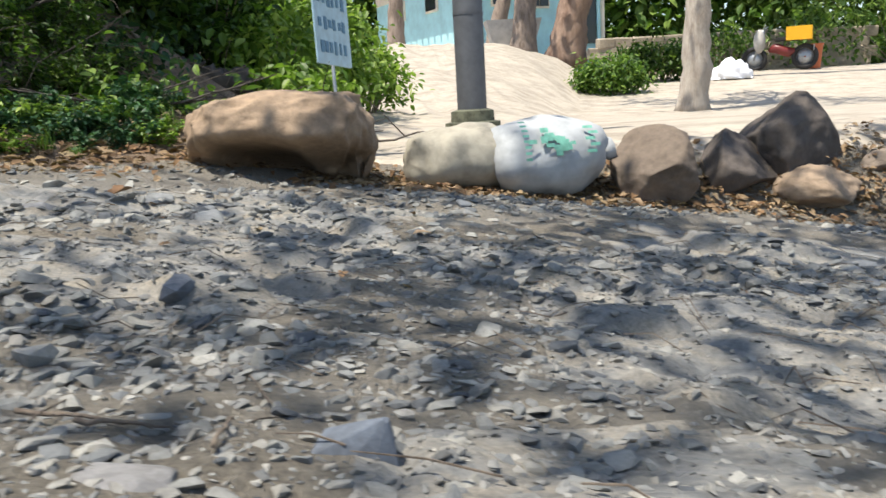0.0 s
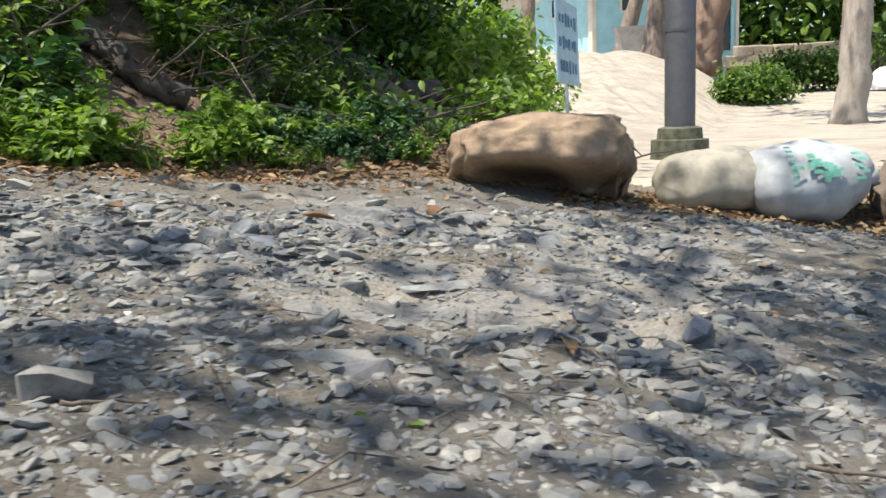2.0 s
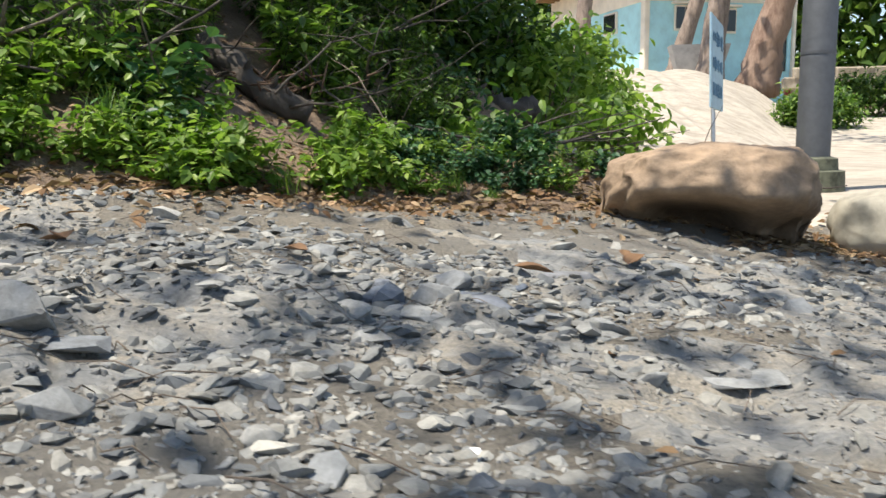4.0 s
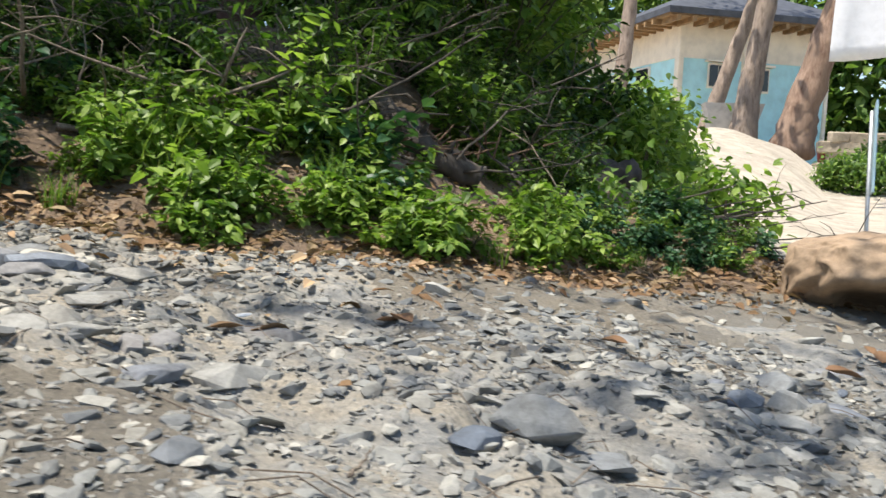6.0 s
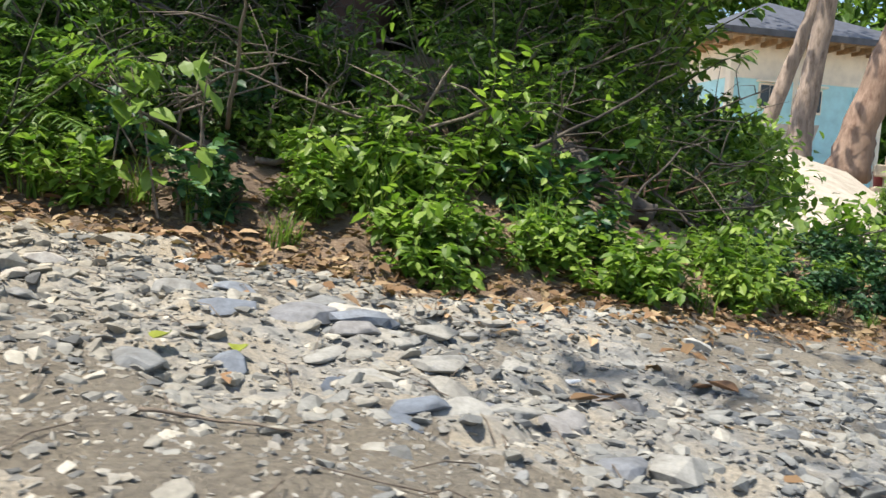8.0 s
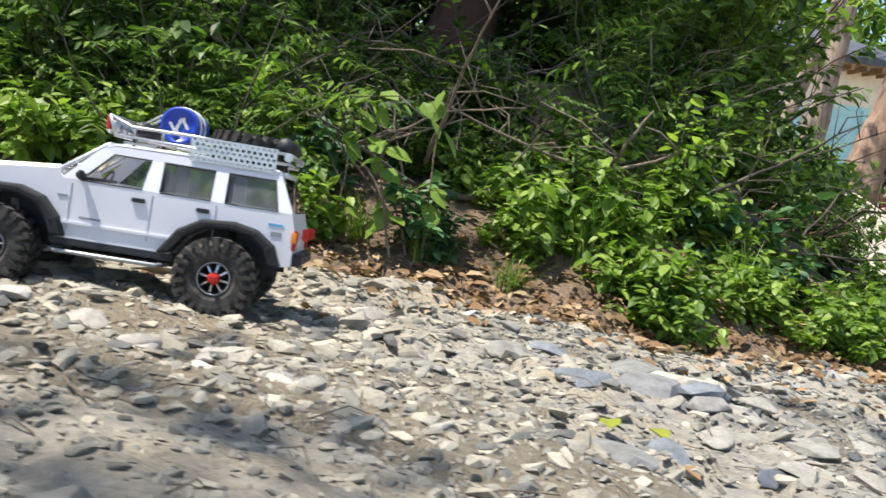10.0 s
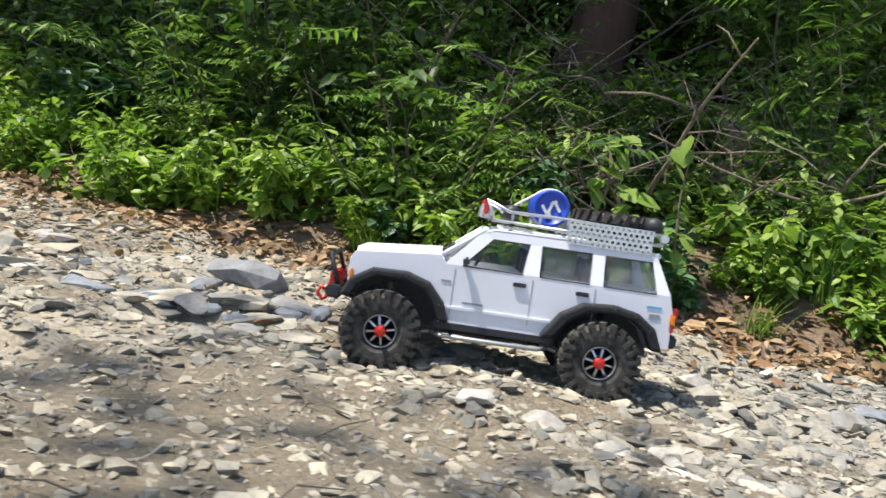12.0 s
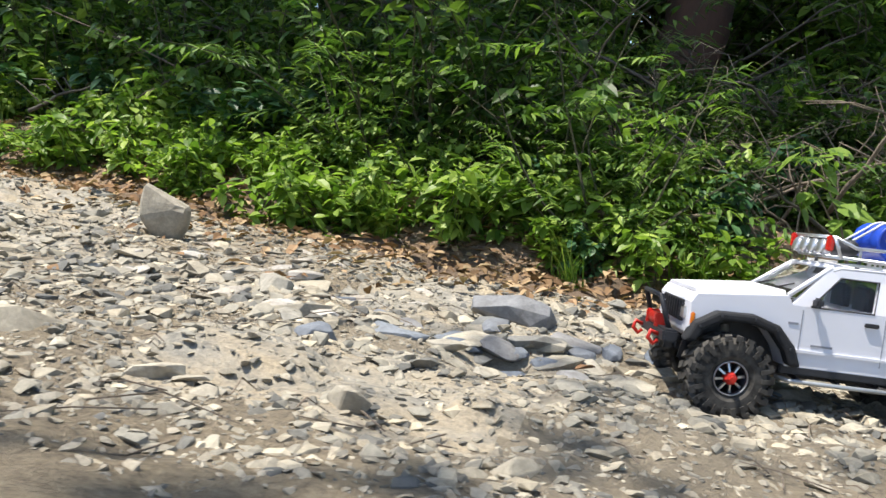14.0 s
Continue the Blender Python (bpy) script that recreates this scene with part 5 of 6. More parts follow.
def wheel_meshes():
    """Tyre with lugs, rim, spokes and hub, lying round the y axis, outer face towards +y."""
    R, W = 0.0575, 0.045
    prof = [(0.0228, -W / 2 + 0.006), (0.031, -W / 2), (0.047, -W / 2), (0.0535, -W / 2 + 0.006), (0.0545, 0), (0.0535, W / 2 - 0.006), (0.047, W / 2), (0.031, W / 2), (0.0228, W / 2 - 0.006)]
    v, f = lathe(prof, 48)
    heap = Heap()
    heap.add(v, f)
    rnd = random.Random(3)
    lugs = 22
    for k in range(lugs):
        for row, (y0, y1, off, r0) in enumerate(((-W / 2 - 0.001, -0.009, 0, 0.051), (0.009, W / 2 + 0.001, 0.5, 0.051), (-0.0075, 0.0075, 0.25, 0.053), (W / 2 - 0.001, W / 2 + 0.0025, 0.5, 0.040), (-W / 2 - 0.0025, -W / 2 + 0.001, 0, 0.040))):
            a = 2 * math.pi * (k + off) / lugs
            da = (0.098, 0.098, 0.085, 0.075, 0.075)[row]
            r1 = (R + 0.001, R + 0.001, R + 0.0005, 0.0525, 0.0525)[row]
            skew = (0.05, -0.05, 0.06, 0, 0)[row]
            q = []
            for yy, sk in ((y0, -skew), (y1, skew)):
                for rr, shrink in ((r0, 1.0), (r1, 0.82)):
                    for s in (-1, 1):
                        aa = a + s * da * shrink + sk
                        q.append((rr * math.cos(aa), yy, rr * math.sin(aa)))
            heap.add(q, [(0, 1, 3, 2), (4, 6, 7, 5), (0, 4, 5, 1), (2, 3, 7, 6), (0, 2, 6, 4), (1, 5, 7, 3)])
    tyre = (heap.v, heap.f)
    rim = lathe([(0.0255, -0.018), (0.0275, -0.018), (0.0265, 0.010), (0.0285, 0.0165), (0.0265, 0.0175), (0.0245, 0.012), (0.0235, -0.016), (0.002, -0.014), (0.0001, -0.014)], 40)
    spokes = []
    for k in range(8):
        a = 2 * math.pi * k / 8
        c, s = math.cos(a), math.sin(a)
        q = []
        for r, w, y in ((0.006, 0.0011, 0.017), (0.0255, 0.0019, 0.013)):
            for sgn in (-1, 1):
                for dy in (0, -0.005):
                    q.append((r * c - sgn * w * s, y + dy, r * s + sgn * w * c))
        spokes.append((q, [(0, 2, 6, 4), (1, 5, 7, 3), (0, 4, 5, 1), (2, 3, 7, 6), (0, 1, 3, 2), (4, 6, 7, 5)]))
    ring = lathe([(0.0268, 0.017), (0.0286, 0.0188), (0.0272, 0.0202), (0.0255, 0.0188), (0.0268, 0.017)], 40)
    hub = lathe([(0.0095, 0.008), (0.0095, 0.019), (0.0075, 0.022), (0.004, 0.023), (0.004, 0.027), (0.0001, 0.027)], 6)
    def small(vf, k=0.84):
        return [(p[0] * k, p[1], p[2] * k) for p in vf[0]], vf[1]

    return tyre, small(rim), [small(sp) for sp in spokes], hub, small(ring)


def add_wheel(parent, data, x, y, z, side, turn=0.0, name="wheel", spin=0.0):
    w = new(name)
    w.parent = parent
    w.matrix_basis = pose(x, y, z, 0, 0, (0 if side > 0 else 180) + turn) @ pose(0, 0, 0, 0, spin, 0)
    for nm, me in data:
        ob = new(nm, me)
        ob.parent = w
    return w


def make_mesh(name, v, f, mat, smooth_it=False):
    me = bpy.data.meshes.new(name)
    me.from_pydata([tuple(p) for p in v], [], [tuple(q) for q in f])
    me.materials.append(mat)
    if smooth_it:
        me.shade_smooth()
    return me


def perforated_plate(parent, b0, b1, u0, u1, y, side):
    """A flat plate with staggered round holes right through it."""
    cols, rows, th = 15, 5, 0.0012
    cw, ch = (b1 - b0) / cols, (u1 - u0) / rows
    heap = Heap()

    def solid(x0, x1, z0, z1):
        heap.add([(x0, y, z0), (x1, y, z0), (x1, y, z1), (x0, y, z1), (x0, y - th, z0), (x1, y - th, z0), (x1, y - th, z1), (x0, y - th, z1)], [(0, 1, 2, 3), (7, 6, 5, 4)])

    for r in range(rows):
        z0, z1 = u0 + r * ch, u0 + (r + 1) * ch
        shift = 0.5 * (r % 2)
        if shift:
            solid(-b0, -(b0 + 0.5 * cw), z0, z1)
            solid(-(b1 - 0.5 * cw), -b1, z0, z1)
        for c in range(cols - (r % 2)):
            x0, x1 = -(b0 + (c + shift) * cw), -(b0 + (c + 1 + shift) * cw)
            mx, mz, rr = (x0 + x1) / 2, (z0 + z1) / 2, 0.36 * ch
            out, inn = [], []
            for k in range(8):
                a = 2 * math.pi * k / 8
                m = max(abs(math.cos(a)), abs(math.sin(a)))
                out.append((mx + (x0 - x1) / 2 * math.cos(a) / m, mz + (z1 - z0) / 2 * math.sin(a) / m))
                inn.append((mx + rr * math.cos(a), mz + rr * math.sin(a)))
            vs = [(a, y, b) for a, b in out] + [(a, y, b) for a, b in inn] + [(a, y - th, b) for a, b in out] + [(a, y - th, b) for a, b in inn]
            fs = []
            for k in range(8):
                j = (k + 1) % 8
                fs += [(k, j, 8 + j, 8 + k), (16 + j, 16 + k, 24 + k, 24 + j), (8 + k, 8 + j, 24 + j, 24 + k)]
            heap.add(vs, fs)
    ob = heap.object("perforated_plate", SILVER, parent)
    ob["label"] = "silver perforated side plate"
    return ob


def build_car():
    car = new("model_car")
    body = slab("body", [(-0.057, 0.060), (-0.058, 0.104), (-0.050, 0.117), (0.0725, 0.129), (0.080, 0.117), (0.405, 0.117), (0.412, 0.091), (0.413, 0.040)] + REAR_ARCH + [(0.2415, 0.032), (0.0785, 0.032)] + FRONT_ARCH, CAR_WHITE, car, -HW, HW, 1, False, "glossy white body shell", 0.005)
    # creases and trim along both sides
    for s in (1, -1):
        box_part("side_moulding", (0.158, 0.003, 0.004), CAR_WHITE, body, (-0.160, s * (HW + 0.001), 0.055))
        box_part("sill", (0.175, 0.010, 0.012), TRIM_BLACK, body, (-0.160, s * (HW - 0.004), 0.028), 0, "black sill", 0.002)
        slab("a_pillar", [(0.078, 0.1165), (0.104, 0.1165), (0.143, 0.160), (0.127, 0.170)], CAR_WHITE, body, HW - 0.008, HW, s, True)
        slab("b_pillar", [(0.190, 0.1165), (0.2155, 0.1165), (0.214, 0.160), (0.196, 0.160)], CAR_WHITE, body, HW - 0.008, HW, s, True)
        slab("c_pillar", [(0.287, 0.1165), (0.308, 0.1165), (0.306, 0.160), (0.287, 0.160)], CAR_WHITE, body, HW - 0.008, HW, s, True)
        slab("d_pillar", [(0.3845, 0.1165), (0.405, 0.1165), (0.385, 0.160), (0.374, 0.160)], CAR_WHITE, body, HW - 0.008, HW, s, True)
        slab("roof_rail", [(0.127, 0.170), (0.143, 0.1595), (0.374, 0.1595), (0.385, 0.1595), (0.379, 0.174), (0.142, 0.176)], CAR_WHITE, body, HW - 0.010, HW, s, True)
        slab("side_window", [(0.104, 0.1165), (0.190, 0.1165), (0.196, 0.160), (0.143, 0.160)], GLASS, car, HW - 0.006, HW - 0.005, s, True, "clear front door window")
        slab("side_window", [(0.2155, 0.1165), (0.287, 0.1165), (0.287, 0.160), (0.214, 0.160)], DUST_GLARE_GLASS, car, HW - 0.006, HW - 0.005, s, True, "rear door window with a film for dust and pale reflection")
        slab("side_window", [(0.308, 0.1165), (0.3845, 0.1165), (0.374, 0.160), (0.306, 0.160)], DUST_GLARE_GLASS, car, HW - 0.006, HW - 0.005, s, True, "rear quarter window with a film for dust and pale reflection")
        for out in ([(0.2155, 0.1165), (0.287, 0.1165), (0.287, 0.160), (0.214, 0.160)], [(0.308, 0.1165), (0.3845, 0.1165), (0.374, 0.160), (0.306, 0.160)], [(0.104, 0.1165), (0.190, 0.1165), (0.196, 0.160), (0.143, 0.160)]):
            pts = [(-b, s * (half_width(u) + 0.0003 - 0.001), u) for b, u in out]
            tube_part("window_seal", pts + [pts[0]], 0.0014, TRIM_BLACK, car, 5)
        for b in (0.188, 0.279):
            h = box_part("door_handle", (0.019, 0.004, 0.006), TRIM_BLACK, car, (-b, s * (HW + 0.0015), 0.101), 0, "black door handle", 0.001)
        for b in (0.094, 0.2065, 0.297):
            box_part("door_gap", (0.0011, 0.001, 0.066), DECAL_GREY, body, (-b, s * (HW + 0.0001), 0.078))
        m = box_part("mirror", (0.010, 0.018, 0.013), TRIM_BLACK, car, (-0.108, s * (HW + 0.011), 0.124), 0, "black door mirror", 0.003)
        box_part("mirror_arm", (0.004, 0.012, 0.004), TRIM_BLACK, m, (0, -s * 0.009, -0.005))
        box_part("marker_light", (0.006, 0.010, 0.020), AMBER, car, (0.053, s * (HW - 0.003), 0.080), 0, "amber corner light", 0.0015)
        box_part("head_light", (0.006, 0.030, 0.018), SILVER, car, (0.058, s * 0.052, 0.086), 0, "clear square headlight", 0.002)
        t = box_part("tail_light", (0.006, 0.024, 0.030), RED_LENS, car, (-0.4125, s * (HW - 0.010), 0.078), 0, "red tail light", 0.002)
        box_part("indicator", (0.007, 0.0245, 0.014), AMBER, t, (0.0005, 0, 0.005))
        box_part("badge", (0.022, 0.0006, 0.0035), DECAL, body, (-0.384, s * (HW + 0.0006), 0.097))
        box_part("badge", (0.016, 0.0006, 0.007), DECAL_GREY, body, (-0.386, s * (HW + 0.0006), 0.084))
        box_part("badge", (0.030, 0.0006, 0.003), DECAL_GREY, body, (-0.125, s * (HW + 0.0006), 0.064))
        box_part("badge", (0.014, 0.0006, 0.003), DECAL_GREY, body, (-0.083, s * (HW + 0.0006), 0.092))
        # added black plates: block see-through light and stand in for shade inside the arches
        slab("inner_fender", [(-0.056, 0.02)] + FRONT_ARCH[::-1][0:1] + [(-0.05, 0.10), (0.075, 0.10), (0.0785, 0.02)], TRIM_BLACK, car, 0.040, 0.043, s)
        slab("inner_fender", [(0.2415, 0.02), (0.2415, 0.10), (0.39, 0.10), (0.39, 0.02)], TRIM_BLACK, car, 0.040, 0.043, s)
        arch_flare(FRONT_ARCH, "fender_flare", car, s)
        arch_flare(REAR_ARCH, "fender_flare", car, s)
        tube_part("rock_slider", [(-0.070, s * 0.078, 0.016), (-0.085, s * 0.092, 0.014), (-0.225, s * 0.092, 0.014), (-0.240, s * 0.078, 0.016)], 0.0032, GALV, car, 10, "dull metal side slider tube")
        for b in (0.10, 0.155, 0.21):
            tube_part("slider_bracket", [(-b, s * 0.05, 0.018), (-b, s * 0.092, 0.014)], 0.003, TRIM_BLACK, car, 6)
        box_part("hood_vent", (0.030, 0.007, 0.002), TRIM_BLACK, body, (-0.012, s * 0.055, 0.1225), 0, "black bonnet vent")
        tube_part("wiper", [(-0.0725, s * 0.035 - 0.02, 0.1325), (-0.088, s * 0.035 + 0.02, 0.145)], 0.0012, TRIM_BLACK, car, 5)
    # bonnet, screen, roof, tailgate
    bm = bmesh.new()
    for b, w, u in ((-0.050, 0.074, 0.1175), (0.071, 0.076, 0.1295)):
        for s in (-1, 1):
            bm.verts.new((-b, s * w, u))
            bm.verts.new((-b, s * w * 0.92, u + 0.005))
    bm.verts.ensure_lookup_table()
    v = bm.verts
    for f in ((0, 1, 5, 4), (1, 3, 7, 5), (3, 2, 6, 7), (4, 5, 7, 6), (2, 3, 1, 0)):
        bm.faces.new([v[i] for i in f])
    bmesh.ops.recalc_face_normals(bm, faces=bm.faces[:])
    part("bonnet", bm, CAR_WHITE, car, "raised white bonnet")
    bm = bmesh.new()
    q = [bm.verts.new(p) for p in ((-0.0735, -0.076, 0.129), (-0.0735, 0.076, 0.129), (-0.130, 0.066, 0.172), (-0.130, -0.066, 0.172))]
    bm.faces.new(q)
    part("windscreen", bm, GLASS, car, "tinted windscreen")
    for s in (1, -1):
        tube_part("screen_frame", [(-0.074, s * 0.077, 0.129), (-0.130, s * 0.068, 0.1725)], 0.0035, CAR_WHITE, car, 6)
    tube_part("screen_frame", [(-0.131, -0.067, 0.173), (-0.131, 0.067, 0.173)], 0.0038, CAR_WHITE, car, 6)
    bm = bmesh.new()
    for b, u in ((0.131, 0.172), (0.142, 0.1775), (0.26, 0.180), (0.37, 0.1765), (0.381, 0.172)):
        for w, k in ((-RW - 0.001, -0.003), (-0.055, 0), (0, 0.001), (0.055, 0), (RW + 0.001, -0.003)):
            bm.verts.new((-b, w, u + k))
    bm.verts.ensure_lookup_table()
    for i in range(4):
        for j in range(4):
            bm.faces.new([bm.verts[a] for a in (i * 5 + j, i * 5 + j + 1, i * 5 + j + 6, i * 5 + j + 5)])
    bmesh.ops.recalc_face_normals(bm, faces=bm.faces[:])
    ob = part("roof", bm, CAR_WHITE, car, "white roof", True)
    ob.modifiers.new("thick", "SOLIDIFY").thickness = 0.003
    tube_part("screen_frame", [(-0.383, -0.068, 0.170), (-0.383, 0.068, 0.170)], 0.004, CAR_WHITE, car, 6)
    bm = bmesh.new()
    bm.faces.new([bm.verts.new(p) for p in ((-0.4055, -0.072, 0.117), (-0.4055, 0.072, 0.117), (-0.384, 0.066, 0.168), (-0.384, -0.066, 0.168))])
    part("rear_window", bm, GLASS, car, "tinted tailgate window")
    g = box_part("grille", (0.004, 0.105, 0.030), TRIM_BLACK, car, (0.0585, 0, 0.088), 0, "black slotted grille")
    for k in range(8):
        box_part("grille_bar", (0.003, 0.003, 0.026), TRIM_BLACK, g, (0.003, -0.046 + 0.0131 * k, 0))
    # cabin
    box_part("cabin_floor", (0.30, 0.15, 0.004), CABIN, car, (-0.235, 0, 0.085))
    box_part("dashboard", (0.03, 0.14, 0.026), CABIN, car, (-0.098, 0, 0.108), 0, "black dashboard", 0.006)
    for b in (0.185, 0.275):
        for s in (1, -1):
            seat = box_part("seat", (0.034, 0.045, 0.012), CABIN, car, (-b + 0.012, s * 0.035, 0.095), 0, "dark seat", 0.004)
            box_part("seat_back", (0.012, 0.045, 0.055), CABIN, seat, (-0.022, 0, 0.028), 0, "", 0.004)
    v, f = lathe([(0.014, -0.0015), (0.016, 0), (0.014, 0.0015), (0.012, 0), (0.014, -0.0015)], 20)
    sw = mesh_object("steering_wheel", v, f, TRIM_BLACK, True)
    sw.parent, sw.matrix_basis = car, pose(-0.125, 0.035, 0.122, 0, 0, 90) @ pose(0, 0, 0, -25, 0, 0)
    # bumpers and winch
    fb = box_part("front_bumper", (0.022, 0.15, 0.018), TRIM_BLACK, car, (0.077, 0, 0.052), 0, "black steel front bumper", 0.003)
    w = tube_part("winch_drum", [(0.080, -0.022, 0.067), (0.080, 0.022, 0.067)], 0.009, RED_ALLOY, car, 14, "red winch drum")
    for s in (1, -1):
        box_part("winch_cheek", (0.020, 0.008, 0.022), RED_ALLOY, car, (0.080, s * 0.026, 0.067), 0, "red winch housing", 0.002)
        v = [(0.088, s * 0.05, 0.05), (0.099, s * 0.05, 0.054), (0.102, s * 0.05, 0.044), (0.094, s * 0.05, 0.036), (0.088, s * 0.05, 0.042)]
        tube_part("tow_hook", v, 0.0032, RED_ALLOY, car, 8, "red tow shackle")
        tube_part("bumper_arm", [(0.05, s * 0.03, 0.045), (0.075, s * 0.03, 0.050)], 0.005, TRIM_BLACK, car, 6)
    tube_part("bull_bar", [(0.074, -0.050, 0.058), (0.090, -0.046, 0.105), (0.090, 0.046, 0.105), (0.074, 0.050, 0.058)], 0.0038, TRIM_BLACK, car, 8, "black bent bull bar")
    box_part("rear_bumper", (0.018, 0.15, 0.018), TRIM_BLACK, car, (-0.417, 0, 0.050), 0, "black rear bumper", 0.003)
    for s in (1, -1):
        box_part("tow_hook", (0.010, 0.010, 0.018), RED_ALLOY, car, (-0.424, s * 0.045, 0.088), 0, "red rear lamp", 0.002)
    # chassis
    for s in (1, -1):
        box_part("frame_rail", (0.42, 0.012, 0.014), TRIM_BLACK, car, (-0.17, s * 0.032, 0.030))
        for b in (0.0, 0.313):
            tube_part("shock", [(-b - 0.012, s * 0.052, 0.004), (-b - 0.004, s * 0.046, 0.075)], 0.006, SILVER if b == 0 else TRIM_BLACK, car, 10, "coil-over damper")
            tube_part("lower_link", [(-b, s * 0.04, -0.004), (-(0.09 if b == 0 else 0.223), s * 0.028, 0.014)], 0.003, SILVER, car, 6, "metal suspension link")
    for b in (0.0, 0.313):
        tube_part("axle", [(-b, -0.075, LIFT), (-b, 0.075, LIFT)], 0.008, TRIM_BLACK, car, 10, "black axle tube")
        bm = bmesh.new()
        bmesh.ops.create_icosphere(bm, subdivisions=2, radius=0.018)
        d = part("differential", bm, TRIM_BLACK, car, "black axle housing", True)
        d.location = (-b, 0.015, LIFT)
    tube_part("drive_shaft", [(-0.01, 0.012, 0.004), (-0.15, 0.006, 0.022), (-0.303, 0.012, 0.004)], 0.004, SILVER, car, 8)
    box_part("gear_box", (0.07, 0.04, 0.03), TRIM_BLACK, car, (-0.15, 0, 0.03), 0, "black gear box", 0.004)
    box_part("skid_plate", (0.16, 0.07, 0.004), TRIM_BLACK, car, (-0.155, 0, 0.012))
    # wheels
    tyre, rim, spokes, hub, ring = wheel_meshes()
    data = [("tyre", make_mesh("tyre", *tyre, DUSTY)), ("rim", make_mesh("rim", *rim, TRIM_BLACK, True)), ("hub_nut", make_mesh("hub_nut", *hub, RED_ALLOY))]
    data += [("rim_ring", make_mesh("rim_ring", *ring, SPOKE_GREY, True))]
    data += [("spoke", make_mesh("spoke", *sp, SILVER)) for sp in spokes]
    for b, turn, spin in ((0.0, 3, 10), (0.313, 0, 35)):
        for s in (1, -1):
            add_wheel(car, data, -b, s * 0.090, LIFT, s, turn, "wheel", spin)
    # rack and its load
    rack = new("roof_rack")
    rack.parent = car
    for s in (1, -1):
        y = s * 0.070
        tube_part("rail", [(-0.142, y, 0.188), (-0.385, y, 0.186)], 0.0024, SILVER, rack, 8)
        tube_part("rail", [(-0.128, y, 0.215), (-0.160, y, 0.203), (-0.250, y, 0.204), (-0.388, y, 0.200)], 0.0024, SILVER, rack, 8)
        tube_part("upright", [(-0.128, y, 0.215), (-0.140, y, 0.186)], 0.0024, SILVER, rack, 8)
        for b in (0.165, 0.205, 0.246):
            tube_part("upright", [(-b, y, 0.204), (-b, y, 0.188)], 0.002, SILVER, rack, 6)
        for b in (0.165, 0.28, 0.365):
            tube_part("rack_foot", [(-b, y, 0.187), (-b, s * 0.066, 0.176)], 0.003, TRIM_BLACK, rack, 6)
        perforated_plate(rack, 0.247, 0.370, 0.170, 0.205, s * 0.0745, s)
        box_part("end_lamp", (0.012, 0.010, 0.012), SILVER, rack, (-0.386, y, 0.196), 0, "clear work lamp", 0.002)
        box_part("front_lamp", (0.008, 0.012, 0.022), RED_LENS, rack, (-0.126, s * 0.062, 0.206), 0, "red corner lamp", 0.002)
        box_part("light_strip", (0.045, 0.004, 0.004), WHITE_STRAP, rack, (-0.175, s * 0.069, 0.1795))
    for b in (0.142, 0.190, 0.240, 0.290, 0.340, 0.385):
        tube_part("cross_bar", [(-b, -0.070, 0.187), (-b, 0.070, 0.187)], 0.002, SILVER, rack, 6)
    tube_part("rail", [(-0.128, -0.070, 0.215), (-0.128, 0.070, 0.215)], 0.0024, SILVER, rack, 8)
    tube_part("rail", [(-0.388, -0.070, 0.200), (-0.388, 0.070, 0.200)], 0.0024, SILVER, rack, 8)
    for y in (-0.042, -0.014, 0.014, 0.042):
        v, f = lathe([(0.0001, 0.006), (0.0095, 0.006), (0.011, 0.004), (0.011, -0.004), (0.007, -0.010), (0.0001, -0.010)], 18)
        lamp = mesh_object("spot_lamp", v, f, SILVER, True)
        lamp.parent = rack
        lamp.matrix_basis = pose(-0.126, y, 0.200, 0, 0, -90) @ pose(0, 0, 0, 15, 0, 0)
    # drum with pale emblem bars, lashed down
    drum = new("drum")
    drum.parent, drum.location = car, (-0.220, 0.022, 0.2165)
    v, f = lathe([(0.0001, 0.030), (0.022, 0.030), (0.0225, 0.0325), (0.0265, 0.0325), (0.0275, 0.031), (0.0265, 0.026), (0.0272, 0.0), (0.0265, -0.04), (0.0275, -0.043), (0.0225, -0.045), (0.0001, -0.043)], 36)
    mesh_object("shell", v, f, BLUE_DRUM, True).parent = drum
    for dx, dz, w, h, a in ((-0.009, 0.003, 0.004, 0.016, 35), (0.001, 0.001, 0.004, 0.022, -20), (0.009, -0.003, 0.004, 0.016, 35), (-0.003, 0.009, 0.010, 0.004, 30), (0.004, -0.010, 0.010, 0.004, 30)):
        e = box_part("emblem_bar", (w, 0.001, h), WHITE_STRAP, drum, (dx, 0.0308, dz))
        e.rotation_euler = (0, radians(a), 0)
    for y in (0.012, -0.012):
        pts = [(-0.150, 0.022 + y, 0.200)] + [(-0.220 + 0.0285 * math.cos(a), 0.022 + y, 0.2165 + 0.0285 * math.sin(a)) for a in np.arange(2.1, 0.2, -0.25)] + [(-0.240, 0.022 + y, 0.190)]
        pts[1:-1] = [(p[0], p[1], p[2]) for p in pts[1:-1]]
        pts = [pts[0]] + [(-0.220 - 0.0285 * math.cos(a) * -1, 0.022 + y, 0.2165 + 0.0285 * math.sin(a)) for a in np.arange(0.75, 2.9, 0.2)][::1] + [(-0.250, 0.022 + y, 0.190)]
        tube_part("strap", pts, 0.0016, WHITE_STRAP, car, 6, "white lashing strap")
    spare = new("spare_wheel")
    spare.parent = car
    spare.matrix_basis = pose(-0.318, -0.005, 0.199, 90, 0, 0)
    for nm, me in data[:2]:
        o = new(nm, me)
        o.parent = spare
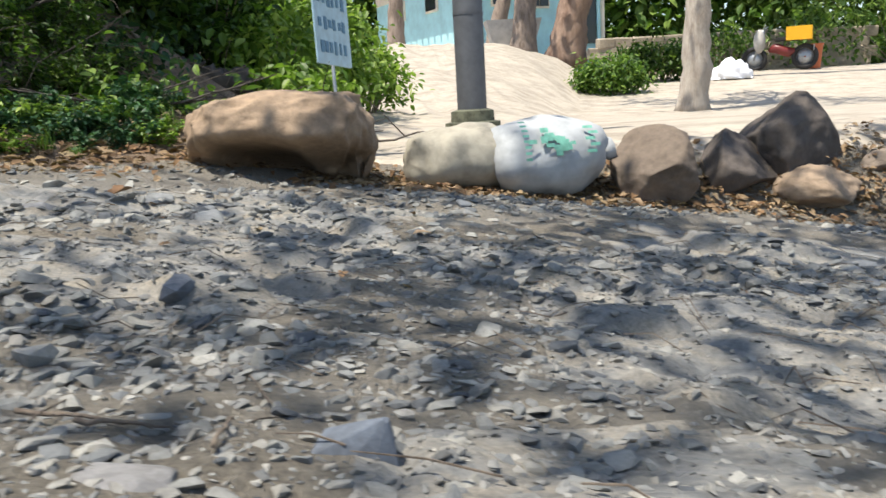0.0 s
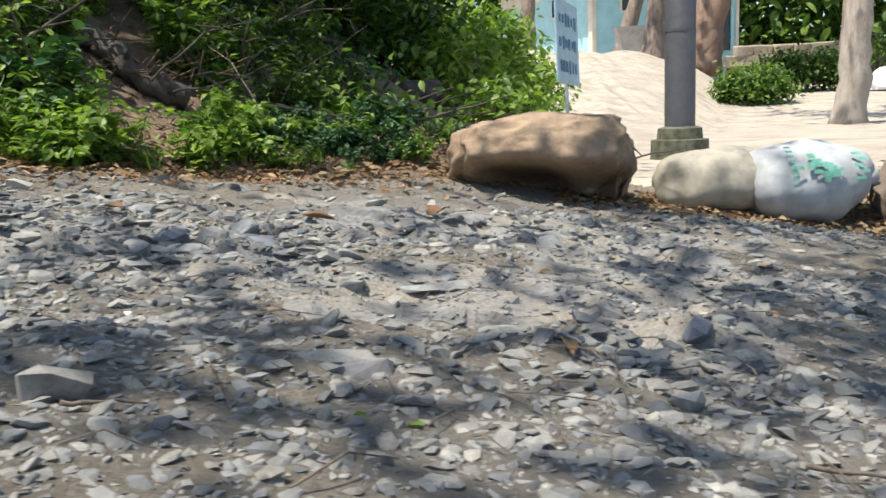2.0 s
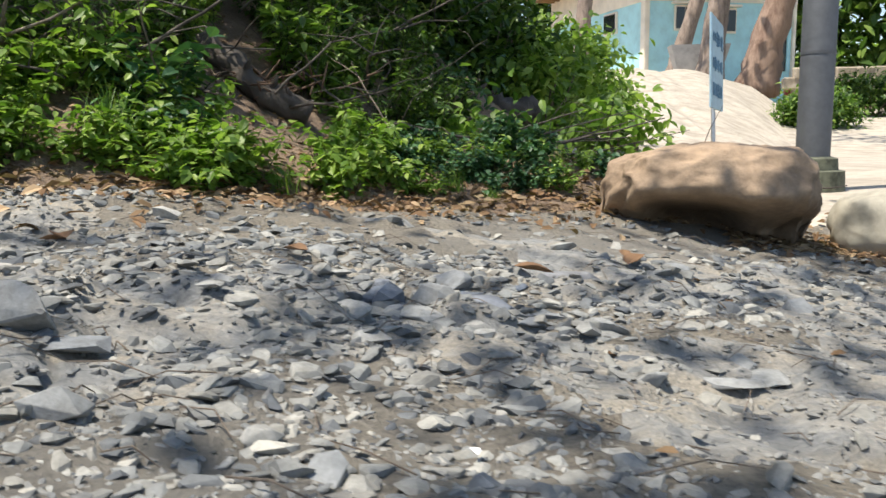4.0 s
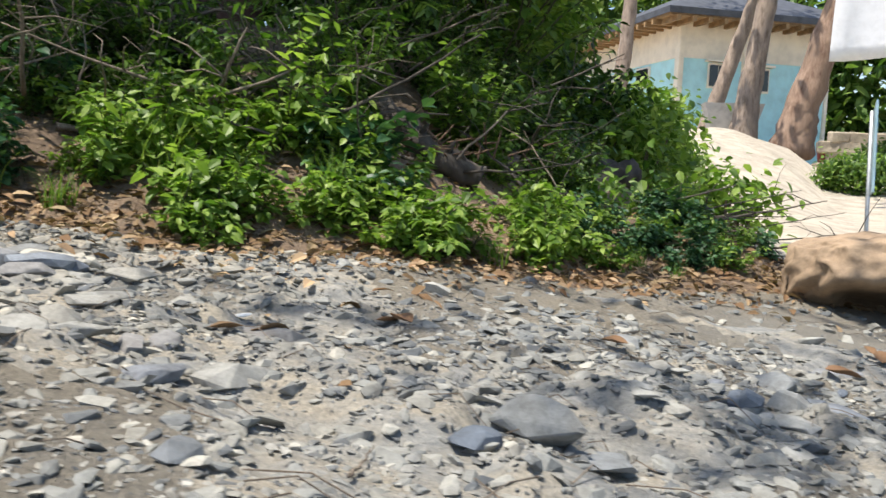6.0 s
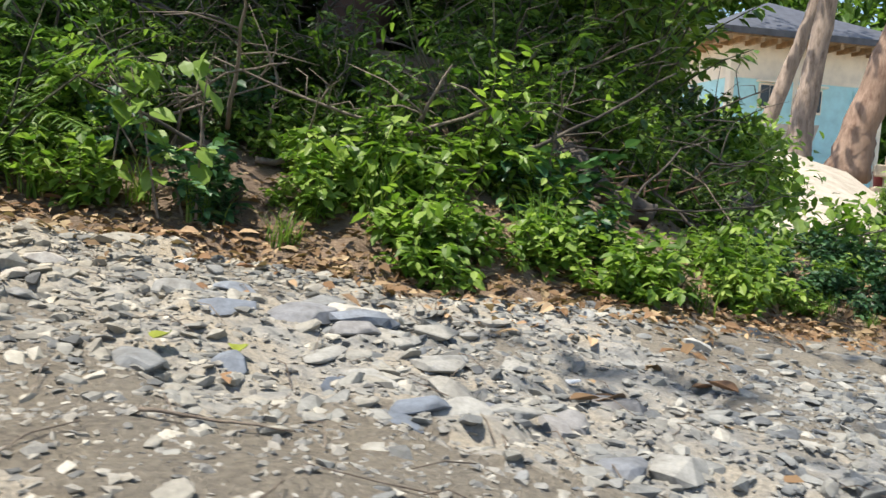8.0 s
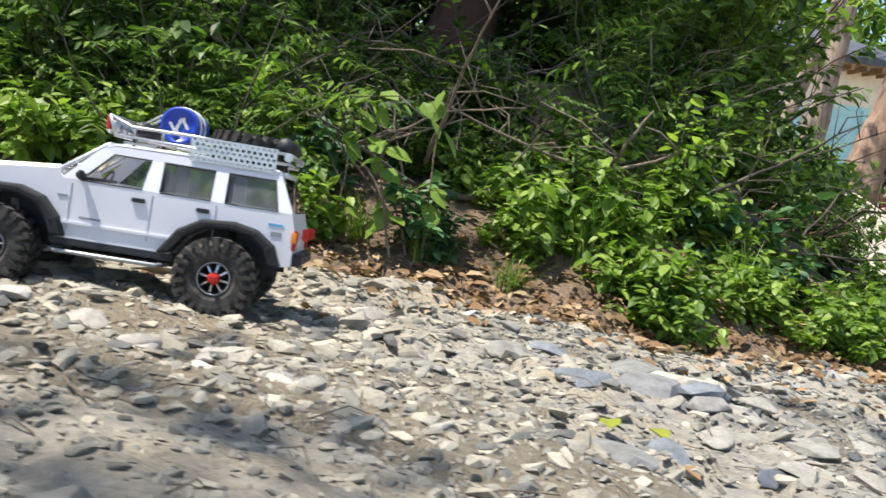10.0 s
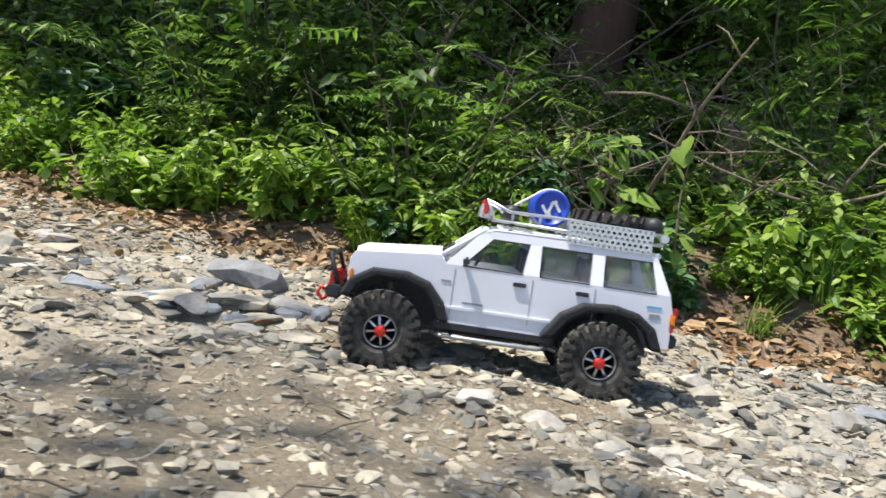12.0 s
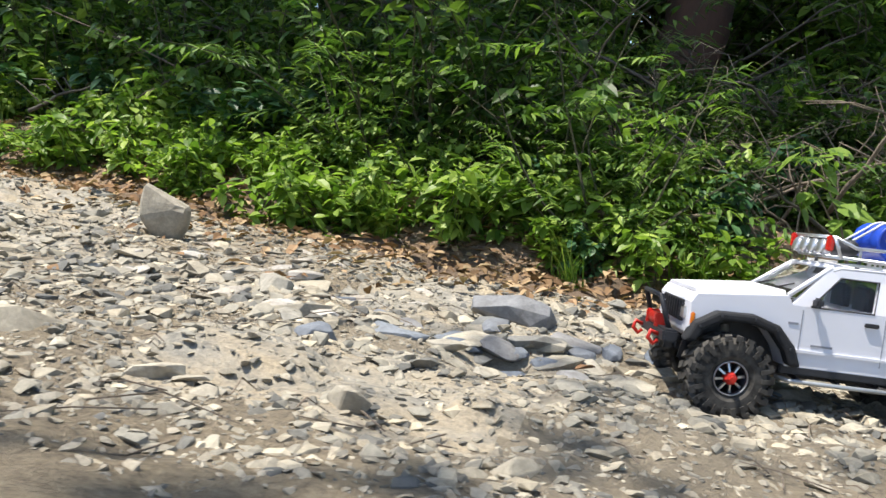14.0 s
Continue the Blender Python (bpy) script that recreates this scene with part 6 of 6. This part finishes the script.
    bag = tube_part("rolled_bag", [(-0.375, -0.055, 0.212), (-0.375, -0.045, 0.212), (-0.375, 0.045, 0.212), (-0.375, 0.055, 0.212)], [0.009, 0.0135, 0.0135, 0.009], TRIM_BLACK, car, 16, "rolled black bag")
    bag2 = tube_part("rolled_bag", [(-0.165, -0.05, 0.202), (-0.165, -0.04, 0.202), (-0.165, 0.04, 0.202), (-0.165, 0.05, 0.202)], [0.008, 0.0125, 0.0125, 0.008], TRIM_BLACK, car, 16, "rolled black bag")
    tagged(car, "white model off-road car with big tyres and a loaded roof rack", "model car")
    return car


CAR_FRONT, CAR_REAR, CAR_ROLL = Vector((-3.352, 0.876, 0.556)), Vector((-3.052, 0.946, 0.538)), 3.0


def place_car():
    """Stand the car so that its two near hubs lie where the wheels rest."""
    car = build_car()
    ahead = (CAR_FRONT - CAR_REAR).normalized()
    left = Vector((0, 0, 1)).cross(ahead).normalized()
    up = ahead.cross(left)
    c, s = math.cos(radians(CAR_ROLL)), math.sin(radians(CAR_ROLL))
    left, up = left * c + up * s, up * c - left * s
    mid = (CAR_FRONT + CAR_REAR) / 2
    rot = Matrix((ahead, left, up)).transposed().to_4x4()
    # near hubs sit 0.117 m to the left of the middle
    origin = mid - left * 0.117 + ahead * 0.1565 - up * LIFT
    car.matrix_world = Matrix.Translation(origin) @ rot
    return car


place_car()


# ---- leaf litter ----
def litter():
    rnd = random.Random(12)
    heap = Heap()
    shape = leaf_shape(1.0, 0.5, 0.35, 0.3)
    for _ in range(16000):
        x = rnd.uniform(-6.5, 1.9)
        d = rnd.gauss(0.14, 0.20 + 0.12 * noise.noise(Vector((x * 1.3, 0, 4)))) if rnd.random() < 0.75 else rnd.uniform(0, 1.6)
        y = foot(x) + d if x < -0.4 else 2.72 + rnd.gauss(0, 0.12) + 0.08 * x
        leaf_at(heap, shape, (x, y, ground(x, y) + rnd.uniform(0.003, 0.02)), rnd.uniform(0, 6.28), rnd.uniform(-0.4, 0.4), rnd.uniform(-0.6, 0.6), 0.012 + 0.042 * rnd.random() ** 2.2)
    for _ in range(60):
        x, y = rnd.uniform(-5, 1.6), rnd.uniform(0.3, 2.3)
        leaf_at(heap, shape, (x, y, ground(x, y) + 0.006), rnd.uniform(0, 6.28), rnd.uniform(-0.2, 0.2), rnd.uniform(-0.4, 0.4), rnd.uniform(0.02, 0.05))
    tagged(heap.object("leaf_litter", LITTER), "brown and tan fallen leaves along the foot of the bank", "leaf litter", kind="stuff")


litter()


def straw():
    rnd = random.Random(13)
    heap = Heap()
    for _ in range(900):
        x, y = rnd.uniform(-4.8, 1.4), rnd.uniform(0.15, 2.4)
        a, l = rnd.uniform(0, 6.28), rnd.uniform(0.03, 0.12)
        z = ground(x, y) + rnd.uniform(0.003, 0.008)
        e = (x + math.cos(a) * l, y + math.sin(a) * l)
        heap.add(*tube([(x, y, z), ((x + e[0]) / 2 + rnd.gauss(0, 0.004), (y + e[1]) / 2, z + 0.006), (*e, ground(*e) + 0.004)], [0.0009, 0.0009, 0.0005], 4, False))
    tagged(heap.object("pine_straw", TWIG), "thin dry needles and straw strewn on the gravel", "straw", kind="stuff")


straw()


# ---- stones on the track ----
STONE_KINDS = [stone_mesh("stone", SLATE_ONE, 600 + k, (1.0, 0.8 - 0.03 * (k % 4), 0.40 + 0.05 * (k % 5)), 12 + k % 6, 0.035) for k in range(18)]

BLUE_KINDS = [stone_mesh("stone", BLUE_SLATE, 700 + k, (1.0, 0.8, 0.62), 22 + k, 0.035) for k in range(4)]
PALE_KINDS = [stone_mesh("stone", WHITE_STONE, 720 + k, (1.0, 0.8, 0.5), 14 + k, 0.035) for k in range(4)]


def dry_side(x, y):
    """Where stones lie thick: 1, and where packed sand shows: 0."""
    n = noise.noise(Vector((x * 1.1, y * 1.6, 7.0))) + 0.5 * noise.noise(Vector((x * 3.1, y * 3.6, 9.0)))
    band = 0.34 * smooth(1.75, 1.2, y) + 0.12 * smooth(0.75, 0.4, y) - 0.15 * smooth(1.5, 1.9, y)
    return min(1.0, max(0.02, 0.40 + 1.6 * n + band))


def put_stone(mesh, x, y, size, turn, tip, lift, label, stretch=(1, 1, 1), group="loose stones on the track"):
    ob = new("stone", mesh)
    ob.matrix_world = pose(x, y, ground(x, y) + lift * size, tip, tip * 0.6, turn) @ Matrix.Diagonal((size * stretch[0], size * stretch[1], size * stretch[2], 1))
    return tagged(ob, label, "stone", group)


# the stones that stand out
for k, (x, y, size, turn, tip, lift, st, label) in enumerate((
        (-0.135, 0.40, 0.075, 20, 6, 0.16, (1, 0.8, 1.3), "blue-grey angular stone with a sharp edge"),
        (-0.29, 0.325, 0.12, 5, 2, 0.06, (1.1, 0.7, 0.35), "flat blue-grey slate slab in the sand"),
        (-0.36, 0.84, 0.06, 70, 5, 0.2, (1, 1, 1.2), "small dark grey stone on the sand"),
        (-0.775, 0.62, 0.13, 10, 2, 0.12, (1.05, 0.8, 0.55), "pale grey slab half sunk in the sand"),
        (-0.728, 0.60, 0.065, 20, 6, 0.30, (1.1, 0.55, 0.7), "dark wedge of stone lying on the slab"),
        (-1.13, 1.33, 0.10, 30, 15, 0.28, (0.9, 0.9, 1.1), "grey angular stone in the rubble"),
        (-1.20, 1.30, 0.08, 80, 12, 0.2, (1, 1, 1), "blue-grey stone in a small pile"),
        (-1.51, 0.895, 0.145, -22, 6, 0.30, (1.2, 0.9, 0.95), "large tan-grey rounded stone on the gravel"),
        (-1.95, 1.20, 0.16, 15, 6, 0.14, (1.3, 0.8, 0.7), "flat blue-grey slab of stone"),
        (-2.36, 1.32, 0.16, 5, 5, 0.18, (1.2, 0.8, 0.7), "pale grey flat stone in gravel"),
        (-2.22, 1.33, 0.12, 40, 7, 0.2, (1, 0.9, 0.8), "grey stone beside a pile"),
        (-1.86, 0.90, 0.12, 60, 5, 0.12, (1, 0.9, 0.7), "flat grey stone set in the gravel"),
        (-0.95, 1.75, 0.22, 12, 4, 0.1, (1.3, 0.8, 0.6), "broad flat blue-grey stone near the bank"),
        (-2.9, 1.25, 0.12, 22, 6, 0.25, (1, 0.9, 0.8), "whitish angular stone in the sun"),
        (-2.86, 1.12, 0.08, 50, 6, 0.25, (1, 0.9, 1), "whitish small stone in the sun"),
        (-3.26, 1.22, 0.13, 15, 6, 0.2, (1.1, 0.9, 0.8), "grey angular stone in the rubble"),
        (-3.55, 1.27, 0.14, 65, 6, 0.22, (1.1, 0.9, 0.8), "grey broken slab of stone"),
        (-3.42, 1.12, 0.13, 35, 8, 0.25, (1.2, 0.8, 0.8), "blue-grey broken slab of stone"),
        (-3.70, 1.15, 0.15, 5, 8, 0.2, (1.2, 0.8, 0.8), "blue-grey broken slab of stone"),
        (-3.10, 0.74, 0.075, 5, 8, 0.3, (1.2, 0.9, 1), "whitish stone on a rocky lip"),
        (-3.02, 0.72, 0.08, 55, 8, 0.3, (1.2, 0.9, 1), "whitish stone on a rocky lip"),
        (-2.95, 0.74, 0.06, 95, 8, 0.3, (1.2, 0.9, 1), "whitish stone on a rocky lip"),
        (-3.18, 0.71, 0.07, 15, 8, 0.3, (1.2, 0.9, 1), "whitish stone on a rocky lip"),
        (-3.88, 0.71, 0.065, 15, 8, 0.3, (1, 0.9, 1), "dark grey stone in the sun"),
        (-3.97, 0.86, 0.12, 35, 6, 0.2, (1.3, 0.9, 0.7), "pale flat stone in the sun"),
        (-3.56, 0.36, 0.06, 35, 6, 0.3, (1, 0.9, 1), "small grey stone on sand"),
        (-4.1, 0.42, 0.14, 15, 6, 0.15, (1.2, 0.9, 0.8), "pale broken stone at the track's side"))):
    kind = STONE_KINDS[k % 18]
    if "blue" in label or "dark" in label:
        kind = BLUE_KINDS[k % 4]
    elif "whitish" in label:
        kind = PALE_KINDS[k % 4]
    put_stone(kind, x, y, size * (0.62 if "whitish" in label else 0.9), turn, tip, lift - 0.16, label, st)


def scatter_stones():
    """Stones of a hand's breadth down to a thumb's, each an object of its own."""
    rnd = random.Random(21)
    n = 0
    while n < 215:
        x, y = rnd.uniform(-4.9, 1.4), rnd.uniform(0.28, 2.3)
        if y > foot(x) - 0.05 or rnd.random() > dry_side(x, y):
            continue
        size = 0.024 + (0.095 if y > 0.8 else 0.045) * rnd.random() ** 3.2
        put_stone(STONE_KINDS[rnd.randrange(18)], x, y, size, rnd.uniform(0, 360), rnd.uniform(-14, 14), rnd.uniform(0.02, 0.18) - 0.1 * smooth(0.05, 0.11, size), "angular grey stone lying loose on the gravel track", (1, rnd.uniform(0.75, 1), rnd.uniform(0.5, 0.95)))
        n += 1


def rubble(name, seed, count, lo, hi, power, mat, label, x0, x1, y0, y1, thick=True):
    """Gravel too small to pick apart: many cut pebbles in one mesh."""
    rnd = random.Random(seed)
    kinds = []
    for k in range(14):
        bm = bmesh.new()
        for _ in range((14 if hi > 0.03 else 9) + k % 4):
            p = Vector((rnd.gauss(0, 1), rnd.gauss(0, 1), rnd.gauss(0, 1))).normalized()
            p = p.lerp(p / max(abs(p.x), abs(p.y), abs(p.z)), rnd.uniform(0.0, 0.4)) * 0.5
            bm.verts.new((p.x, p.y * rnd.uniform(0.8, 1), p.z * 0.37))
        bmesh.ops.convex_hull(bm, input=bm.verts[:])
        bmesh.ops.delete(bm, geom=[v for v in bm.verts if not v.link_faces], context="VERTS")
        bmesh.ops.triangulate(bm, faces=bm.faces[:])
        bm.verts.ensure_lookup_table()
        bm.verts.index_update()
        kinds.append((np.array([v.co[:] for v in bm.verts]), np.array([[v.index for v in f.verts] for f in bm.faces])))
        bm.free()
    vs, fs, o, made = [], [], 0, 0
    while made < count:
        x, y = rnd.uniform(x0, x1), rnd.uniform(y0, y1)
        if y > foot(x) - 0.02 or (thick and rnd.random() > dry_side(x, y) + 0.06):
            continue
        if hi > 0.03 and rnd.random() < 0.35 * crag_share(x, y):
            continue
        v, f = kinds[rnd.randrange(14)]
        size = (lo + (hi - lo) * rnd.random() ** power) * (1.0 if hi < 0.03 else 0.62 + 0.38 * smooth(0.4, 0.9, y))
        r = np.array(Euler((rnd.gauss(0, 0.22), rnd.gauss(0, 0.22), rnd.uniform(0, 6.28))).to_matrix())
        vs.append((v * (size, size * rnd.uniform(0.5, 0.95), size)) @ r.T + (x, y, ground(x, y) + size * rnd.uniform(-0.12, 0.10)))
        fs.append(f + o)
        o += len(v)
        made += 1
    v, f = np.concatenate(vs), np.concatenate(fs)
    me = bpy.data.meshes.new(name)
    me.vertices.add(len(v))
    me.vertices.foreach_set("co", v.ravel())
    me.loops.add(f.size)
    me.loops.foreach_set("vertex_index", f.ravel())
    me.polygons.add(len(f))
    me.polygons.foreach_set("loop_start", np.arange(len(f)) * 3)
    me.update(calc_edges=True)
    me.shade_flat()
    me.materials.append(mat)
    tagged(new(name, me), label, "gravel", kind="stuff")


def slab_clusters():
    """Beds of broken slate lying edge to edge."""
    rnd = random.Random(58)
    for cx, cy, rx, ry, count, lo, hi, label in ((-3.62, 0.98, 0.36, 0.17, 46, 0.05, 0.13, "blue-grey broken slate in a bed of slabs"), (-2.36, 1.24, 0.36, 0.12, 26, 0.05, 0.14, "grey broken slate near the bank"),
                                                 (-1.12, 1.30, 0.25, 0.14, 20, 0.04, 0.10, "grey-blue broken slate in the rubble"), (-2.0, 0.88, 0.32, 0.16, 14, 0.05, 0.11, "flat grey slate sunk in the track"), (-3.05, 0.74, 0.26, 0.05, 9, 0.03, 0.066, "pale stone of a rocky lip"),
                                                 (-0.78, 1.22, 0.14, 0.12, 8, 0.06, 0.13, "flat blue-grey slate sunk in the track"), (-4.2, 1.15, 0.4, 0.25, 24, 0.04, 0.11, "pale dusty slate on the upper track")):
        for k in range(count):
            x, y = cx + rnd.gauss(0, 0.55) * rx, cy + rnd.gauss(0, 0.55) * ry
            kinds = PALE_KINDS if "pale" in label else BLUE_KINDS if rnd.random() < 0.35 else STONE_KINDS
            size = rnd.uniform(lo, hi)
            flat = 0.72 if size > 0.08 else 1.0
            put_stone(kinds[rnd.randrange(len(kinds))], x, y, size, rnd.uniform(0, 360), rnd.uniform(-9, 9), rnd.uniform(-0.08, 0.06), label, (1, rnd.uniform(0.6, 1), rnd.uniform(0.5, 0.85) * flat), "slabs of broken slate")


def fallen_leaf(x, y, size, mat, label, seed):
    """One large dry leaf, curled, lying on the stones."""
    rnd = random.Random(seed)
    heap = Heap()
    n = 7
    verts, faces = [], []
    for i in range(n):
        t = i / (n - 1)
        w = 0.30 * math.sin(math.pi * t ** 0.8) + 0.004
        for j in (-1, -0.5, 0, 0.5, 1):
            verts.append(((t - 0.5) * size, j * w * size, size * (0.16 * j * j * math.sin(math.pi * t) + 0.10 * (t - 0.5) ** 2 + 0.03 * noise.noise(Vector((t * 5, j * 2, seed))))))
    for i in range(n - 1):
        for j in range(4):
            a = i * 5 + j
            faces.append((a, a + 1, a + 6, a + 5))
    heap.add(verts, faces)
    ob = heap.object("fallen_leaf", mat, None, True)
    ob.modifiers.new("thick", "SOLIDIFY").thickness = 0.0008
    ob.matrix_world = pose(x, y, ground(x, y) + 0.014, rnd.uniform(-15, 15), rnd.uniform(-15, 15), rnd.uniform(0, 360))
    tagged(ob, label, "leaf", "large leaves lying on the track")


def small_finds():
    rust = leaf_material("rust_leaf", (0.12, 0.065, 0.038), (0.18, 0.10, 0.058), (0.26, 0.165, 0.10), 0.8, 0.08)
    lime = leaf_material("lime_leaf", (0.15, 0.19, 0.03), (0.21, 0.25, 0.04), (0.28, 0.31, 0.06), 0.6, 0.25)
    scrap = plain("white_scrap_paper", (0.70, 0.70, 0.68), 0.8, 0, 0.08, 60)
    for k, (x, y, size) in enumerate(((-0.98, 1.54, 0.10), (-0.76, 1.93, 0.11), (-0.78, 1.98, 0.06), (-1.93, 1.22, 0.10), (-1.75, 1.36, 0.09), (-1.97, 1.14, 0.07), (-1.78, 1.38, 0.06), (-1.39, 1.47, 0.07), (-2.93, 1.08, 0.05), (-3.55, 0.92, 0.05), (-2.62, 1.45, 0.06), (-3.40, 1.30, 0.05))):
        fallen_leaf(x, y, size * 0.72, rust, "curled rust-brown dry leaf on the stones", 40 + k)
    for k, (x, y) in enumerate(((-2.49, 0.91), (-2.42, 0.98))):
        fallen_leaf(x, y, 0.045, lime, "fallen yellow-green leaf on the gravel", 60 + k)
    for k, (x, y, size) in enumerate(((-2.75, 1.47, 0.045), (-1.99, 1.26, 0.03), (-1.02, 0.72, 0.015))):
        me = stone_mesh("scrap", scrap, 820 + k, (size, size * 0.7, size * 0.22), 9, 0.05)
        ob = new("scrap", me)
        ob.matrix_world = pose(x, y, ground(x, y) + 0.010, 8, -6, 40 * k)
        tagged(ob, "crumpled scrap of white paper on the stones", "litter")
    for k, (a, b) in enumerate((((-0.32, 0.41), (-0.26, 0.415)), ((-0.37, 0.44), (-0.27, 0.41)), ((-1.66, 0.65), (-1.66, 0.75)), ((-0.91, 0.38), (-0.86, 0.41)), ((-0.22, 0.36), (-0.22, 0.43)), ((-2.35, 0.62), (-2.22, 0.66)), ((-3.0, 0.55), (-2.92, 0.50)))):
        p = [Vector((a[0] + (b[0] - a[0]) * t, a[1] + (b[1] - a[1]) * t, 0)) for t in (0, 0.5, 1)]
        for q in p:
            q.z = ground(q.x, q.y) + 0.007
        branch("fallen_twig", p, 0.0022, TWIG, "thin dry twig lying on the gravel", 1500 + k, 0)
    sprout = shrub("sprout", 77, LEAF_LIGHT, 0.05, 0.05, 5, 5, 0.020, 0.013, "tiny green sprout between the stones", "plant")
    sprout.matrix_basis = pose(-0.71, 0.43, ground(-0.71, 0.43) + 0.002)


small_finds()
scatter_stones()
slab_clusters()
rubble("rubble", 31, 38000, 0.008, 0.050, 3.0, SLATE, "thick bed of broken grey and tan stones", -5.4, 1.7, 0.2, 2.6)
rubble("gravel", 32, 50000, 0.005, 0.021, 2.0, GRAVEL, "fine grey and tan gravel over the sand", -4.9, 1.4, 0.12, 1.6, False)
